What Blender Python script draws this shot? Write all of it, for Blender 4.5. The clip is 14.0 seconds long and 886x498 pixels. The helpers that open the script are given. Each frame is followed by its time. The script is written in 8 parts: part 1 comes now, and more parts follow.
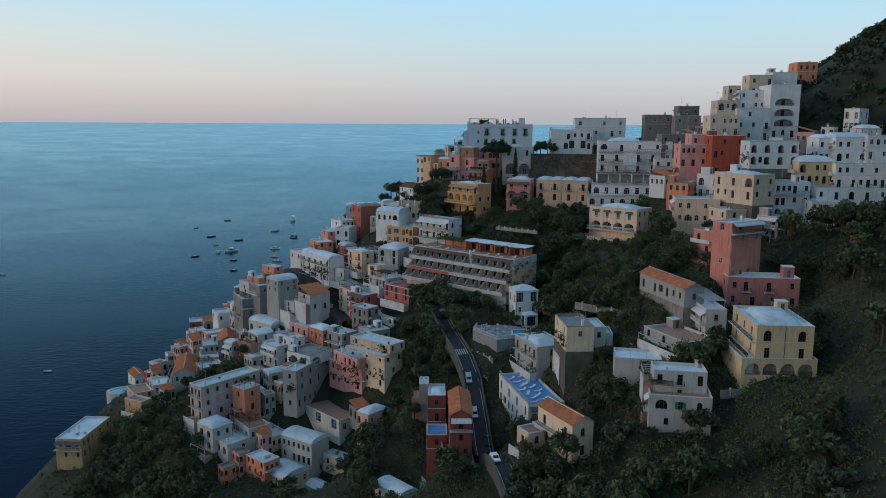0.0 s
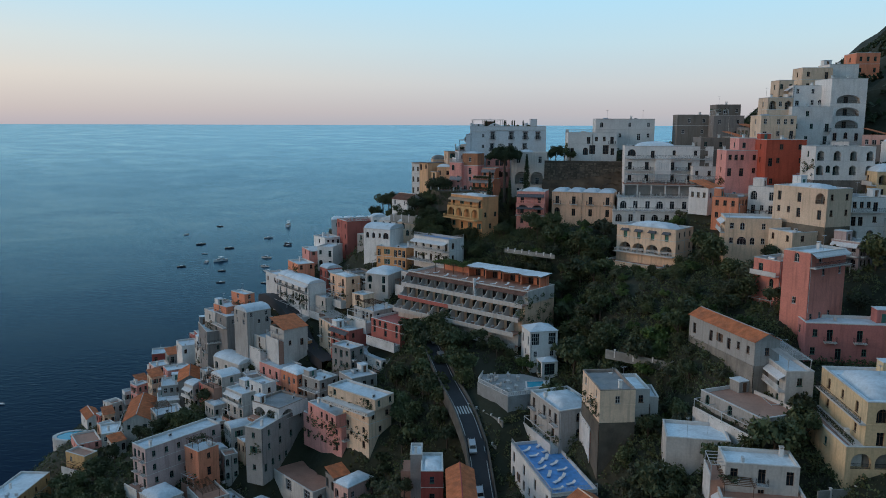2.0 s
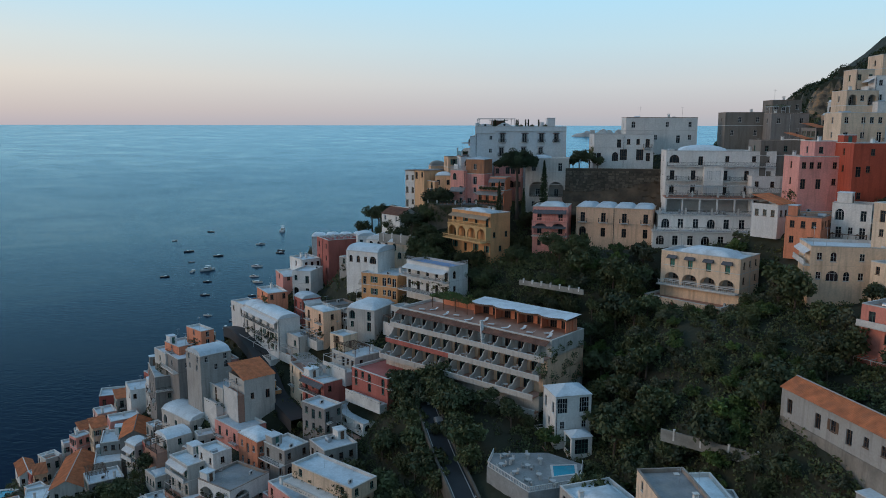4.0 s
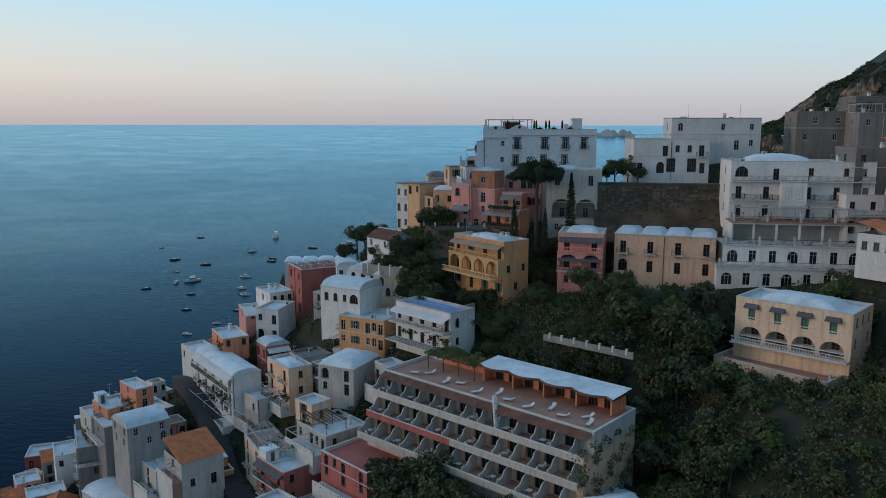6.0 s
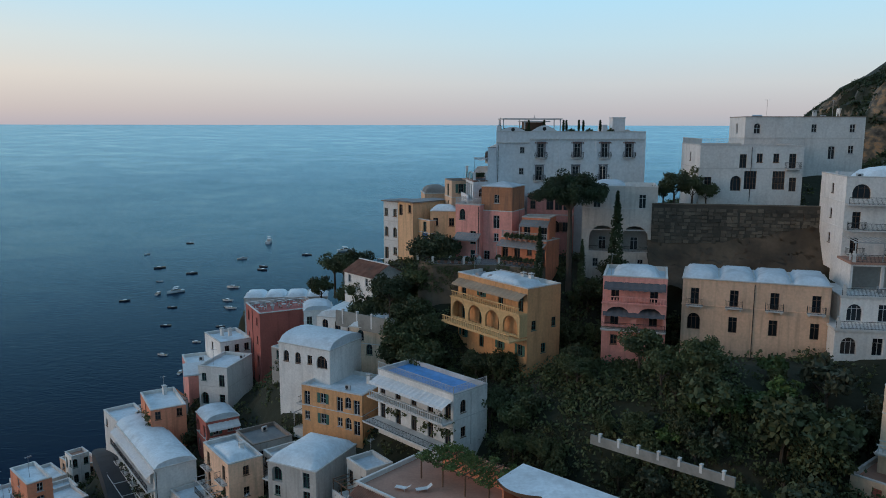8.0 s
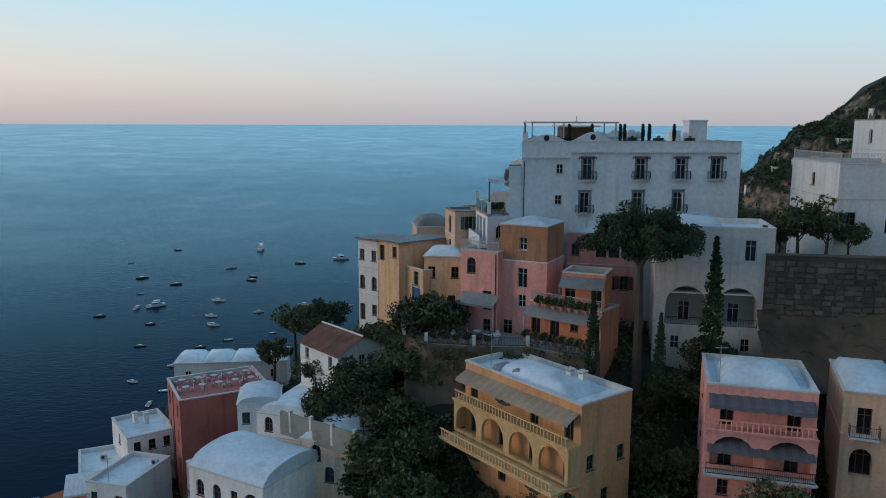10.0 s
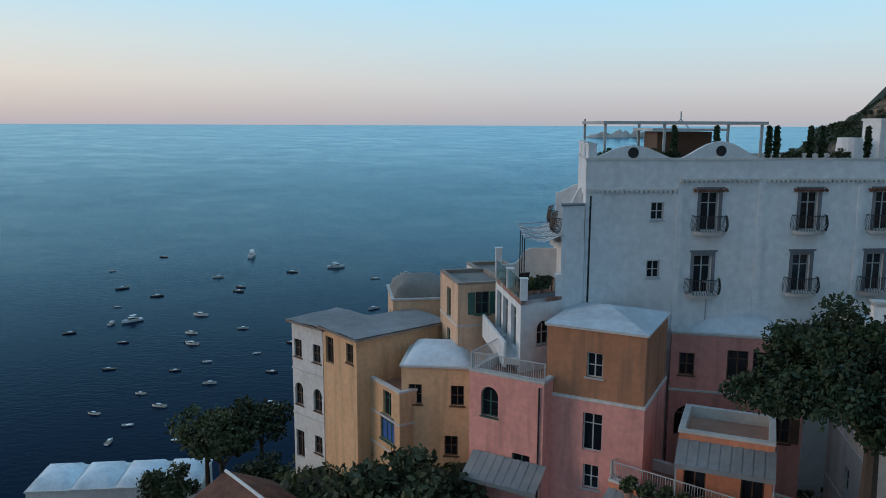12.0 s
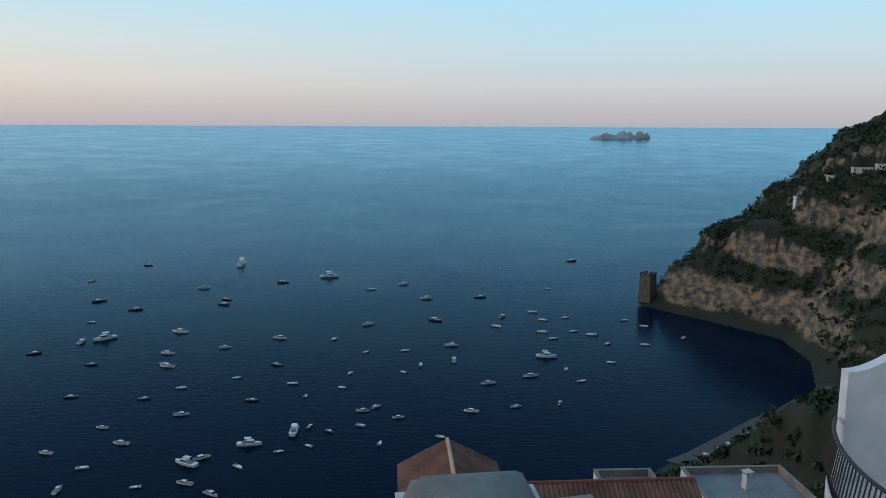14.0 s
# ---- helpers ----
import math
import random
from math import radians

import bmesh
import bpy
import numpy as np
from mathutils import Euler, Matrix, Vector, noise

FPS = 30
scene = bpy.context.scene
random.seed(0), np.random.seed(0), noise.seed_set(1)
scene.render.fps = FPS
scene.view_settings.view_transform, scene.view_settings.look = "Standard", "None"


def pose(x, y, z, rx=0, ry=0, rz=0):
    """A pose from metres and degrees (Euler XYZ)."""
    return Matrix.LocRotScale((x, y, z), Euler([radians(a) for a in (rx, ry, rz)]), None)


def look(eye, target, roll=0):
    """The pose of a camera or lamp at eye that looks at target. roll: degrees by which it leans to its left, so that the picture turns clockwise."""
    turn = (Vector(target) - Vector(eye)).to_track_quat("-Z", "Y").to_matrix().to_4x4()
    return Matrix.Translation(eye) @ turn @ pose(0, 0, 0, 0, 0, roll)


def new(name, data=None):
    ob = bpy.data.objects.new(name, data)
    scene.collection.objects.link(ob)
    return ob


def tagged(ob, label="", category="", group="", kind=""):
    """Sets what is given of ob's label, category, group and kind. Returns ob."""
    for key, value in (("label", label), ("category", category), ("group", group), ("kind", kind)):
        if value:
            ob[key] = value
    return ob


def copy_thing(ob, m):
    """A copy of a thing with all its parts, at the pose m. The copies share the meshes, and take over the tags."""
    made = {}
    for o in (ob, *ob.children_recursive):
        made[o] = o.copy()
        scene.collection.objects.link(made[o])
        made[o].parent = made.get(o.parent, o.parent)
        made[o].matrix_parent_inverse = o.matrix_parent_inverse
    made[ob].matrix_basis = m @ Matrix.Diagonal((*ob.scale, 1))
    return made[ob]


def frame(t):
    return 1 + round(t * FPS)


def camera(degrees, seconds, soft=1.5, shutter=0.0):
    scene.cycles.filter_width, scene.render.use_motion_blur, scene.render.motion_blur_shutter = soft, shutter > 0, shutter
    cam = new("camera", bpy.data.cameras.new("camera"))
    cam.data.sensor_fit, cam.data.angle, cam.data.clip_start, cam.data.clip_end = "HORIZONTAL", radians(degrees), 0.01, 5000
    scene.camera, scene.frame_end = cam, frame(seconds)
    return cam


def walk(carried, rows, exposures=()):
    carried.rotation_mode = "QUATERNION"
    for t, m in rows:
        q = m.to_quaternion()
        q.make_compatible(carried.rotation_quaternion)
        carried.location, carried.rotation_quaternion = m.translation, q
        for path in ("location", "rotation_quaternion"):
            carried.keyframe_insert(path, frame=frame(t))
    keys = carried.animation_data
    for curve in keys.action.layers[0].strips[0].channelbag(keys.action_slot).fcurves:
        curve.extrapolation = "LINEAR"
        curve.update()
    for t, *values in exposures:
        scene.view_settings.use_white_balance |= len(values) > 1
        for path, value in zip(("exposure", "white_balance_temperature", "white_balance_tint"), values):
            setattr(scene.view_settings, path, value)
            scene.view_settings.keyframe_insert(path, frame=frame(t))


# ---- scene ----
cam = camera(60.00, 14.0, soft=.9)
# seconds, eye x y z, yaw to the left, pitch, lean
ROWS = [
    (0.0, 0.02, 0.00, 123.53, -1.02, -9.24, 0.30),
    (0.5, 0.66, 10.14, 123.73, -0.96, -9.22, 0.27),
    (1.0, 1.09, 20.92, 123.96, -0.90, -9.20, 0.24),
    (1.5, 1.61, 31.72, 123.83, -0.84, -9.19, 0.21),
    (2.0, 2.07, 42.93, 123.92, -0.79, -9.17, 0.17),
    (2.5, 2.46, 53.92, 123.80, -0.74, -9.16, 0.14),
    (3.0, 2.82, 65.33, 123.79, -0.69, -9.15, 0.12),
    (5.5, 4.15, 120.04, 124.39, -0.51, -9.17, 0.07),
    (6.0, 4.32, 131.18, 124.52, -0.48, -9.17, 0.07),
    (6.5, 4.54, 141.86, 124.47, -0.45, -9.18, 0.08),
    (7.0, 4.59, 152.92, 124.57, -0.42, -9.18, 0.08),
    (7.5, 4.75, 163.30, 124.59, -0.39, -9.18, 0.09),
    (10.0, 5.46, 217.23, 125.43, -0.21, -9.19, 0.15),
    (10.5, 5.69, 227.79, 125.47, -0.18, -9.19, 0.17),
    (11.0, 5.86, 238.70, 125.57, -0.14, -9.19, 0.19),
    (11.5, 6.10, 249.06, 125.50, -0.11, -9.19, 0.20),
    (12.0, 6.19, 259.86, 125.56, -0.08, -9.18, 0.22),
    (12.5, 6.42, 269.91, 125.47, -0.05, -9.17, 0.23),
    (13.0, 6.60, 280.78, 125.38, -0.02, -9.16, 0.25),
    (13.5, 6.79, 290.23, 125.31, 0.01, -9.13, 0.25),
    (14.0, 7.02, 300.75, 125.20, 0.04, -9.09, 0.24),
]
walk(cam, [(t, pose(x, y, z, 0, 0, yaw) @ pose(0, 0, 0, 90 + pitch) @ pose(0, 0, 0, 0, 0, lean)) for t, x, y, z, yaw, pitch, lean in ROWS])

# ---------------- light ----------------
world = bpy.data.worlds.new("evening_sky")
scene.world = world
world.use_nodes = True
wn = world.node_tree
bg = wn.nodes["Background"]
tco = wn.nodes.new("ShaderNodeTexCoord")
sep = wn.nodes.new("ShaderNodeSeparateXYZ")
wn.links.new(tco.outputs["Generated"], sep.inputs[0])


def wmath(op, a, b):
    n = wn.nodes.new("ShaderNodeMath")
    n.operation = op
    n.use_clamp = False
    for i, v in enumerate((a, b)):
        if isinstance(v, (int, float)):
            n.inputs[i].default_value = v
        else:
            wn.links.new(v, n.inputs[i])
    return n.outputs[0]


def ramp_node(tree, stops):
    n = tree.nodes.new("ShaderNodeValToRGB")
    el = n.color_ramp.elements
    while len(el) < len(stops):
        el.new(0.5)
    for e, (p, c) in zip(el, stops):
        e.position, e.color = p, (*c, 1)
    return n


# dusk sky: dusty rose at the horizon, pale cyan above, warmer out to sea
elev = wmath("MULTIPLY_ADD", sep.outputs[2], 1.0)
cool = ramp_node(wn, [(0.0, (.42, .44, .50)), (.015, (.49, .48, .52)), (.05, (.56, .60, .64)), (.1, (.51, .69, .79)), (.16, (.42, .72, .92)), (.4, (.31, .56, .80)), (1.0, (.22, .39, .61))])
warm = ramp_node(wn, [(0.0, (.50, .44, .48)), (.02, (.60, .525, .505)), (.06, (.76, .675, .60)), (.1, (.70, .72, .70)), (.16, (.49, .74, .89)), (.4, (.31, .56, .80)), (1.0, (.22, .39, .61))])
el_in = wmath("MAXIMUM", sep.outputs[2], 0.0)
wn.links.new(el_in, cool.inputs[0])
wn.links.new(el_in, warm.inputs[0])
side = wn.nodes.new("ShaderNodeMapRange")
wn.links.new(sep.outputs[0], side.inputs[0])
side.inputs[1].default_value, side.inputs[2].default_value = .12, -.75
mix = wn.nodes.new("ShaderNodeMix")
mix.data_type = "RGBA"
wn.links.new(side.outputs[0], mix.inputs[0])
wn.links.new(cool.outputs[0], mix.inputs[6])
wn.links.new(warm.outputs[0], mix.inputs[7])
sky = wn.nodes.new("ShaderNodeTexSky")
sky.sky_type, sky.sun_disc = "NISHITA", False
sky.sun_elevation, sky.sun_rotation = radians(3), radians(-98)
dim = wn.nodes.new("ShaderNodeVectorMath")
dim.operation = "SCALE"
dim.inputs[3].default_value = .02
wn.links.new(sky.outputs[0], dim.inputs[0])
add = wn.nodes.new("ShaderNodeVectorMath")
behind = wn.nodes.new("ShaderNodeMapRange")
wn.links.new(sep.outputs[1], behind.inputs[0])
behind.inputs[1].default_value, behind.inputs[2].default_value, behind.inputs[3].default_value = .1, -.8, 1.0
behind.inputs[4].default_value = .54
dusk = wn.nodes.new("ShaderNodeVectorMath")
dusk.operation = "SCALE"
wn.links.new(mix.outputs[2], dusk.inputs[0])
wn.links.new(behind.outputs[0], dusk.inputs[3])
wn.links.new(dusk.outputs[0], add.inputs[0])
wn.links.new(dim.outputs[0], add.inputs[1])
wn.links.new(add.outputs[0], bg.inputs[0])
bg.inputs[1].default_value = 1.0

sun = new("sun", bpy.data.lights.new("sun", "SUN"))
sun.data.energy, sun.data.angle, sun.data.color = .68, radians(25), (1, .70, .50)
sun.matrix_world = look((-200, -28, 75), (0, 0, 25))

# ---------------- materials ----------------
MATS = {}


def material(name, color, rough=.85, metal=0.0, scale=1.0, vary=.12, stain=.0, bump=.15, tint=None, obvary=.0, streak=0.0):
    """A procedural surface: base colour with grain and larger patches, dirt streaks, fine relief."""
    if name in MATS:
        return MATS[name]
    m = bpy.data.materials.new(name)
    m.use_nodes = True
    t = m.node_tree
    p = t.nodes["Principled BSDF"]
    p.inputs["Roughness"].default_value, p.inputs["Metallic"].default_value = rough, metal
    co = t.nodes.new("ShaderNodeTexCoord")
    fine = t.nodes.new("ShaderNodeTexNoise")
    fine.inputs["Scale"].default_value, fine.inputs["Detail"].default_value = 3.0 * scale, 5
    broad = t.nodes.new("ShaderNodeTexNoise")
    broad.inputs["Scale"].default_value, broad.inputs["Detail"].default_value = .32 * scale, 4
    geo = t.nodes.new("ShaderNodeNewGeometry")
    for n in (fine, broad):
        t.links.new(geo.outputs["Position"], n.inputs["Vector"])
    r = ramp_node(t, [(.3, tuple(c * (1 - vary) for c in color)), (.72, tuple(min(1, c * (1 + vary)) for c in color))])
    t.links.new(broad.outputs[0], r.inputs[0])
    last = r.outputs[0]

    def mixed(fac, a, b, kind="MIX"):
        x = t.nodes.new("ShaderNodeMix")
        x.data_type, x.blend_type = "RGBA", kind
        if isinstance(fac, float):
            x.inputs[0].default_value = fac
        else:
            t.links.new(fac, x.inputs[0])
        t.links.new(a, x.inputs[6])
        if isinstance(b, tuple):
            x.inputs[7].default_value = (*b, 1)
        else:
            t.links.new(b, x.inputs[7])
        return x.outputs[2]

    grain = ramp_node(t, [(.3, (.8, .8, .8)), (.7, (1.1, 1.1, 1.1))])
    t.links.new(fine.outputs[0], grain.inputs[0])
    last = mixed(.6, last, grain.outputs[0], "MULTIPLY")
    if streak or stain:
        mp = t.nodes.new("ShaderNodeMapping")
        mp.inputs["Scale"].default_value = (1.6, 1.6, .16) if streak else (.5, .5, .5)
        t.links.new(geo.outputs["Position"], mp.inputs[0])
        sn = t.nodes.new("ShaderNodeTexNoise")
        sn.inputs["Scale"].default_value, sn.inputs["Detail"].default_value = .9, 6
        t.links.new(mp.outputs[0], sn.inputs["Vector"])
        sr = ramp_node(t, [(.50, (0, 0, 0)), (.72, (1, 1, 1))])
        t.links.new(sn.outputs[0], sr.inputs[0])
        k = t.nodes.new("ShaderNodeMath")
        k.operation = "MULTIPLY"
        k.inputs[1].default_value = max(streak, stain)
        t.links.new(sr.outputs[0], k.inputs[0])
        dirt = tint or tuple(c * .45 for c in color)
        last = mixed(k.outputs[0], last, dirt)
    if obvary:
        oi = t.nodes.new("ShaderNodeObjectInfo")
        orr = ramp_node(t, [(0, (1 - obvary,) * 3), (1, (1 + obvary, 1 + obvary * .8, 1 + obvary * .6))])
        t.links.new(oi.outputs["Random"], orr.inputs[0])
        last = mixed(1.0, last, orr.outputs[0], "MULTIPLY")
    t.links.new(last, p.inputs["Base Color"])
    if bump:
        b = t.nodes.new("ShaderNodeBump")
        b.inputs["Strength"].default_value, b.inputs["Distance"].default_value = bump, .06
        t.links.new(fine.outputs[0], b.inputs["Height"])
        t.links.new(b.outputs[0], p.inputs["Normal"])
    MATS[name] = m
    return m


WALL = dict(white=(.73, .72, .70), offwhite=(.52, .50, .47), ash=(.36, .345, .325), palepink=(.64, .40, .35), cream=(.73, .55, .40), yellow=(.70, .53, .32), rose=(.54, .21, .19), pink=(.74, .335, .29),
            red=(.32, .075, .06), red2=(.46, .09, .05), rust=(.42, .13, .105), coral=(.68, .26, .15), coral2=(.60, .23, .18), orange=(.68, .36, .17), burnt=(.43, .20, .11), peach=(.80, .53, .37),
            ochre=(.64, .42, .20), mauve=(.50, .39, .375), grey=(.245, .23, .22), stone=(.215, .19, .165), tan=(.66, .45, .31), yellowtan=(.74, .465, .27), ochrepink=(.44, .27, .15))
WALLWORD = dict(white="whitewashed", offwhite="dingy white", ash="pale grey", palepink="pale pink", cream="cream plastered", yellow="pale yellow", rose="rose pink", pink="faded pink", red="dark red", red2="bright red", rust="rust red",
                coral="coral orange", coral2="salmon pink", orange="ochre orange", peach="peach plastered", ochre="ochre yellow", burnt="weathered burnt orange", mauve="greyish mauve", grey="grey unpainted",
                stone="brown stone", tan="tan plastered", yellowtan="weathered yellow", ochrepink="weathered orange and pink")


def wall_mat(key):
    return material("plaster_" + key, WALL[key], .92, scale=1.0, vary=.16 if key == "burnt" else .09, bump=.12, obvary=.11, streak=.7 if key == "burnt" else .5 if key != "white" else .26, tint=(.15, .10, .08) if key == "burnt" else None)


LIME = material("limewashed_roof", (.60, .68, .74), .7, scale=.8, vary=.12, stain=.5, tint=(.32, .36, .39), bump=.2, obvary=.17)
COPING = material("coping_plaster", (.60, .59, .57), .9, vary=.10, stain=.4, obvary=.08)
GREYROOF = material("weathered_grey_roof", (.22, .23, .24), .85, vary=.2, stain=.4, tint=(.36, .33, .28), obvary=.1)
STONEROOF = material("mossy_roof", (.20, .195, .18), .9, vary=.25, stain=.5, tint=(.08, .08, .07))
TERRA = material("terracotta_paving", (.40, .22, .16), .85, vary=.12, stain=.25, obvary=.06)
REDFLOOR = material("red_terrace_floor", (.42, .12, .10), .8, vary=.1, stain=.2)
BLUETILE = material("blue_tiled_deck", (.09, .29, .62), .45, vary=.2, scale=3, stain=.15, tint=(.3, .45, .65))
TILE = material("terracotta_roof_tile", (.50, .16, .065), .88, scale=2.5, vary=.28, stain=.35, tint=(.16, .09, .06), obvary=.15)
OLDTILE = material("old_brown_tile", (.20, .088, .058), .9, scale=2.5, vary=.35, stain=.4, tint=(.12, .10, .08))
GLASS = material("dark_window_glass", (.014, .018, .024), .18, vary=.3, bump=0, scale=.4, obvary=.3)
WHITEWOOD = material("white_painted_wood", (.46, .47, .47), .6, vary=.06, bump=.05)
BROWNWOOD = material("brown_wood", (.13, .07, .04), .6, vary=.2, bump=.1)
GREENWOOD = material("green_shutter_paint", (.035, .12, .10), .6, vary=.15, bump=.1)
ORANGEWOOD = material("orange_wood", (.40, .15, .04), .6, vary=.2, bump=.1)
IRON = material("dark_wrought_iron", (.03, .032, .035), .5, metal=.4, vary=.1, bump=0)
ALU = material("grey_metal", (.42, .44, .46), .4, metal=.7, vary=.1, bump=0)
# backs of loggias and galleries: recess dimness put into a darker plaster colour
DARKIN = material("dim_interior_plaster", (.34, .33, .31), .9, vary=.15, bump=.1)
ROCK = material("limestone_cliff", (.23, .19, .145), .95, scale=.35, vary=.4, stain=.6, tint=(.10, .085, .07), bump=.8)
RUBBLE = material("rubble_stone", (.115, .10, .08), .95, scale=1.2, vary=.3, stain=.4, tint=(.09, .085, .07), bump=.6, obvary=.45)
ASPHALT = material("asphalt", (.035, .036, .04), .9, vary=.15, bump=.1)
PAINT = material("road_paint", (.42, .42, .41), .8, vary=.1, bump=0)
FABRIC = material("white_canvas", (.62, .62, .62), .9, vary=.08, bump=.05)
DARKFABRIC = material("dark_grey_canvas", (.10, .10, .11), .9, vary=.15, bump=.05)
BLUEFABRIC = material("blue_canvas", (.04, .12, .38), .8, vary=.12, bump=.05)
HULL = material("white_gelcoat", (.78, .79, .80), .3, vary=.04, bump=0, obvary=.15)
HULLDARK = material("dark_hull", (.06, .065, .08), .35, vary=.2, bump=0, obvary=.5)
DECK = material("teak_deck", (.30, .22, .14), .7, vary=.15, bump=.05)
BARK = material("bark", (.085, .065, .05), .95, vary=.25, bump=.4, scale=2)
BEACH = material("dark_beach_pebbles", (.085, .08, .075), .95, vary=.15, bump=.4, scale=2)


def leaf_mat(name, color, vary):
    m = material(name, color, .75, vary=.35, bump=0, obvary=vary, scale=1.4)
    return m


LEAF = leaf_mat("dark_evergreen_leaves", (.056, .075, .030), .4)
LEAFB = leaf_mat("bright_green_leaves", (.07, .115, .028), .3)
OLIVE = leaf_mat("olive_leaves", (.075, .088, .050), .3)
PINE = leaf_mat("pine_needles", (.029, .054, .020), .2)
SCRUB = leaf_mat("scrub_leaves", (.068, .084, .032), .35)


def ground_material():
    m = bpy.data.materials.new("hillside_soil_rock_and_scrub")
    m.use_nodes = True
    t = m.node_tree
    p = t.nodes["Principled BSDF"]
    p.inputs["Roughness"].default_value = .95
    geo = t.nodes.new("ShaderNodeNewGeometry")
    sp = t.nodes.new("ShaderNodeSeparateXYZ")
    t.links.new(geo.outputs["Normal"], sp.inputs[0])
    big = t.nodes.new("ShaderNodeTexNoise")
    big.inputs["Scale"].default_value, big.inputs["Detail"].default_value = .06, 8
    small = t.nodes.new("ShaderNodeTexNoise")
    small.inputs["Scale"].default_value, small.inputs["Detail"].default_value = .34, 10
    mp = t.nodes.new("ShaderNodeMapping")
    mp.inputs["Scale"].default_value = (.55, .55, .8)
    t.links.new(geo.outputs["Position"], mp.inputs[0])
    t.links.new(mp.outputs[0], small.inputs["Vector"])
    t.links.new(geo.outputs["Position"], big.inputs["Vector"])
    rock = ramp_node(t, [(.30, (.035, .033, .028)), (.43, (.10, .088, .07)), (.53, (.17, .135, .095)), (.62, (.33, .20, .105)), (.72, (.20, .165, .13))])
    t.links.new(small.outputs[0], rock.inputs[0])
    soil = ramp_node(t, [(.35, (.016, .021, .010)), (.55, (.026, .029, .015)), (.78, (.05, .042, .028))])
    t.links.new(big.outputs[0], soil.inputs[0])
    fac = t.nodes.new("ShaderNodeMath")
    fac.operation = "MULTIPLY_ADD"
    t.links.new(big.outputs[0], fac.inputs[0])
    fac.inputs[1].default_value = -.55
    t.links.new(sp.outputs[2], fac.inputs[2])
    py = t.nodes.new("ShaderNodeSeparateXYZ")
    t.links.new(geo.outputs["Position"], py.inputs[0])
    green = t.nodes.new("ShaderNodeMapRange")
    green.inputs[1].default_value, green.inputs[2].default_value = 520, 650
    green.inputs[3].default_value, green.inputs[4].default_value = .30, 0
    t.links.new(py.outputs[1], green.inputs[0])
    more = t.nodes.new("ShaderNodeMath")
    t.links.new(fac.outputs[0], more.inputs[0])
    t.links.new(green.outputs[0], more.inputs[1])
    fr = ramp_node(t, [(.24, (0, 0, 0)), (.36, (1, 1, 1))])
    t.links.new(more.outputs[0], fr.inputs[0])
    mx = t.nodes.new("ShaderNodeMix")
    mx.data_type = "RGBA"
    t.links.new(fr.outputs[0], mx.inputs[0])
    t.links.new(rock.outputs[0], mx.inputs[6])
    t.links.new(soil.outputs[0], mx.inputs[7])
    t.links.new(mx.outputs[2], p.inputs["Base Color"])
    b = t.nodes.new("ShaderNodeBump")
    b.inputs["Strength"].default_value, b.inputs["Distance"].default_value = .9, 1.2
    t.links.new(small.outputs[0], b.inputs["Height"])
    t.links.new(b.outputs[0], p.inputs["Normal"])
    return m


def sea_material():
    m = bpy.data.materials.new("evening_sea")
    m.use_nodes = True
    t = m.node_tree
    t.nodes.remove(t.nodes["Principled BSDF"])
    geo = t.nodes.new("ShaderNodeNewGeometry")

    def noi(scale, stretch, detail, turn=.25, rough=.5):
        mp = t.nodes.new("ShaderNodeMapping")
        mp.inputs["Scale"].default_value = stretch
        mp.inputs["Rotation"].default_value = (0, 0, turn)
        t.links.new(geo.outputs["Position"], mp.inputs[0])
        n = t.nodes.new("ShaderNodeTexNoise")
        n.inputs["Scale"].default_value, n.inputs["Detail"].default_value = scale, detail
        n.inputs["Distortion"].default_value, n.inputs["Roughness"].default_value = .9, rough
        t.links.new(mp.outputs[0], n.inputs["Vector"])
        return n.outputs[0]

    waves = noi(.16, (1, 2.0, 1), 5)
    slick = noi(.011, (.8, 1.0, 1), 7, .6, .62)
    deep = t.nodes.new("ShaderNodeBsdfDiffuse")
    deep.inputs[0].default_value = (.0045, .009, .025, 1)
    gloss = t.nodes.new("ShaderNodeBsdfGlossy")
    gloss.inputs[0].default_value = (.36, .66, .83, 1)
    gloss.inputs["Roughness"].default_value = .16
    tone = ramp_node(t, [(.36, (.325, .55, .69)), (.52, (.36, .59, .73)), (.68, (.44, .66, .77))])
    t.links.new(slick, tone.inputs[0])
    t.links.new(tone.outputs[0], gloss.inputs[0])
    st = ramp_node(t, [(.40, (.17, .17, .17)), (.66, (.07, .07, .07))])
    t.links.new(slick, st.inputs[0])
    b = t.nodes.new("ShaderNodeBump")
    b.inputs["Distance"].default_value = 1.3
    t.links.new(st.outputs[0], b.inputs["Strength"])
    t.links.new(waves, b.inputs["Height"])
    fr = t.nodes.new("ShaderNodeFresnel")
    fr.inputs[0].default_value = 1.33
    t.links.new(b.outputs[0], fr.inputs["Normal"])
    t.links.new(b.outputs[0], gloss.inputs["Normal"])
    mx = t.nodes.new("ShaderNodeMixShader")
    pw = t.nodes.new("ShaderNodeMath")
    pw.operation = "POWER"
    pw.inputs[1].default_value = 1.85
    t.links.new(fr.outputs[0], pw.inputs[0])
    ml = t.nodes.new("ShaderNodeMath")
    ml.operation = "MULTIPLY"
    ml.inputs[1].default_value = 1.9
    ml.use_clamp = True
    t.links.new(pw.outputs[0], ml.inputs[0])
    t.links.new(ml.outputs[0], mx.inputs[0])
    t.links.new(deep.outputs[0], mx.inputs[1])
    t.links.new(gloss.outputs[0], mx.inputs[2])
    t.links.new(mx.outputs[0], t.nodes["Material Output"].inputs[0])
    return m


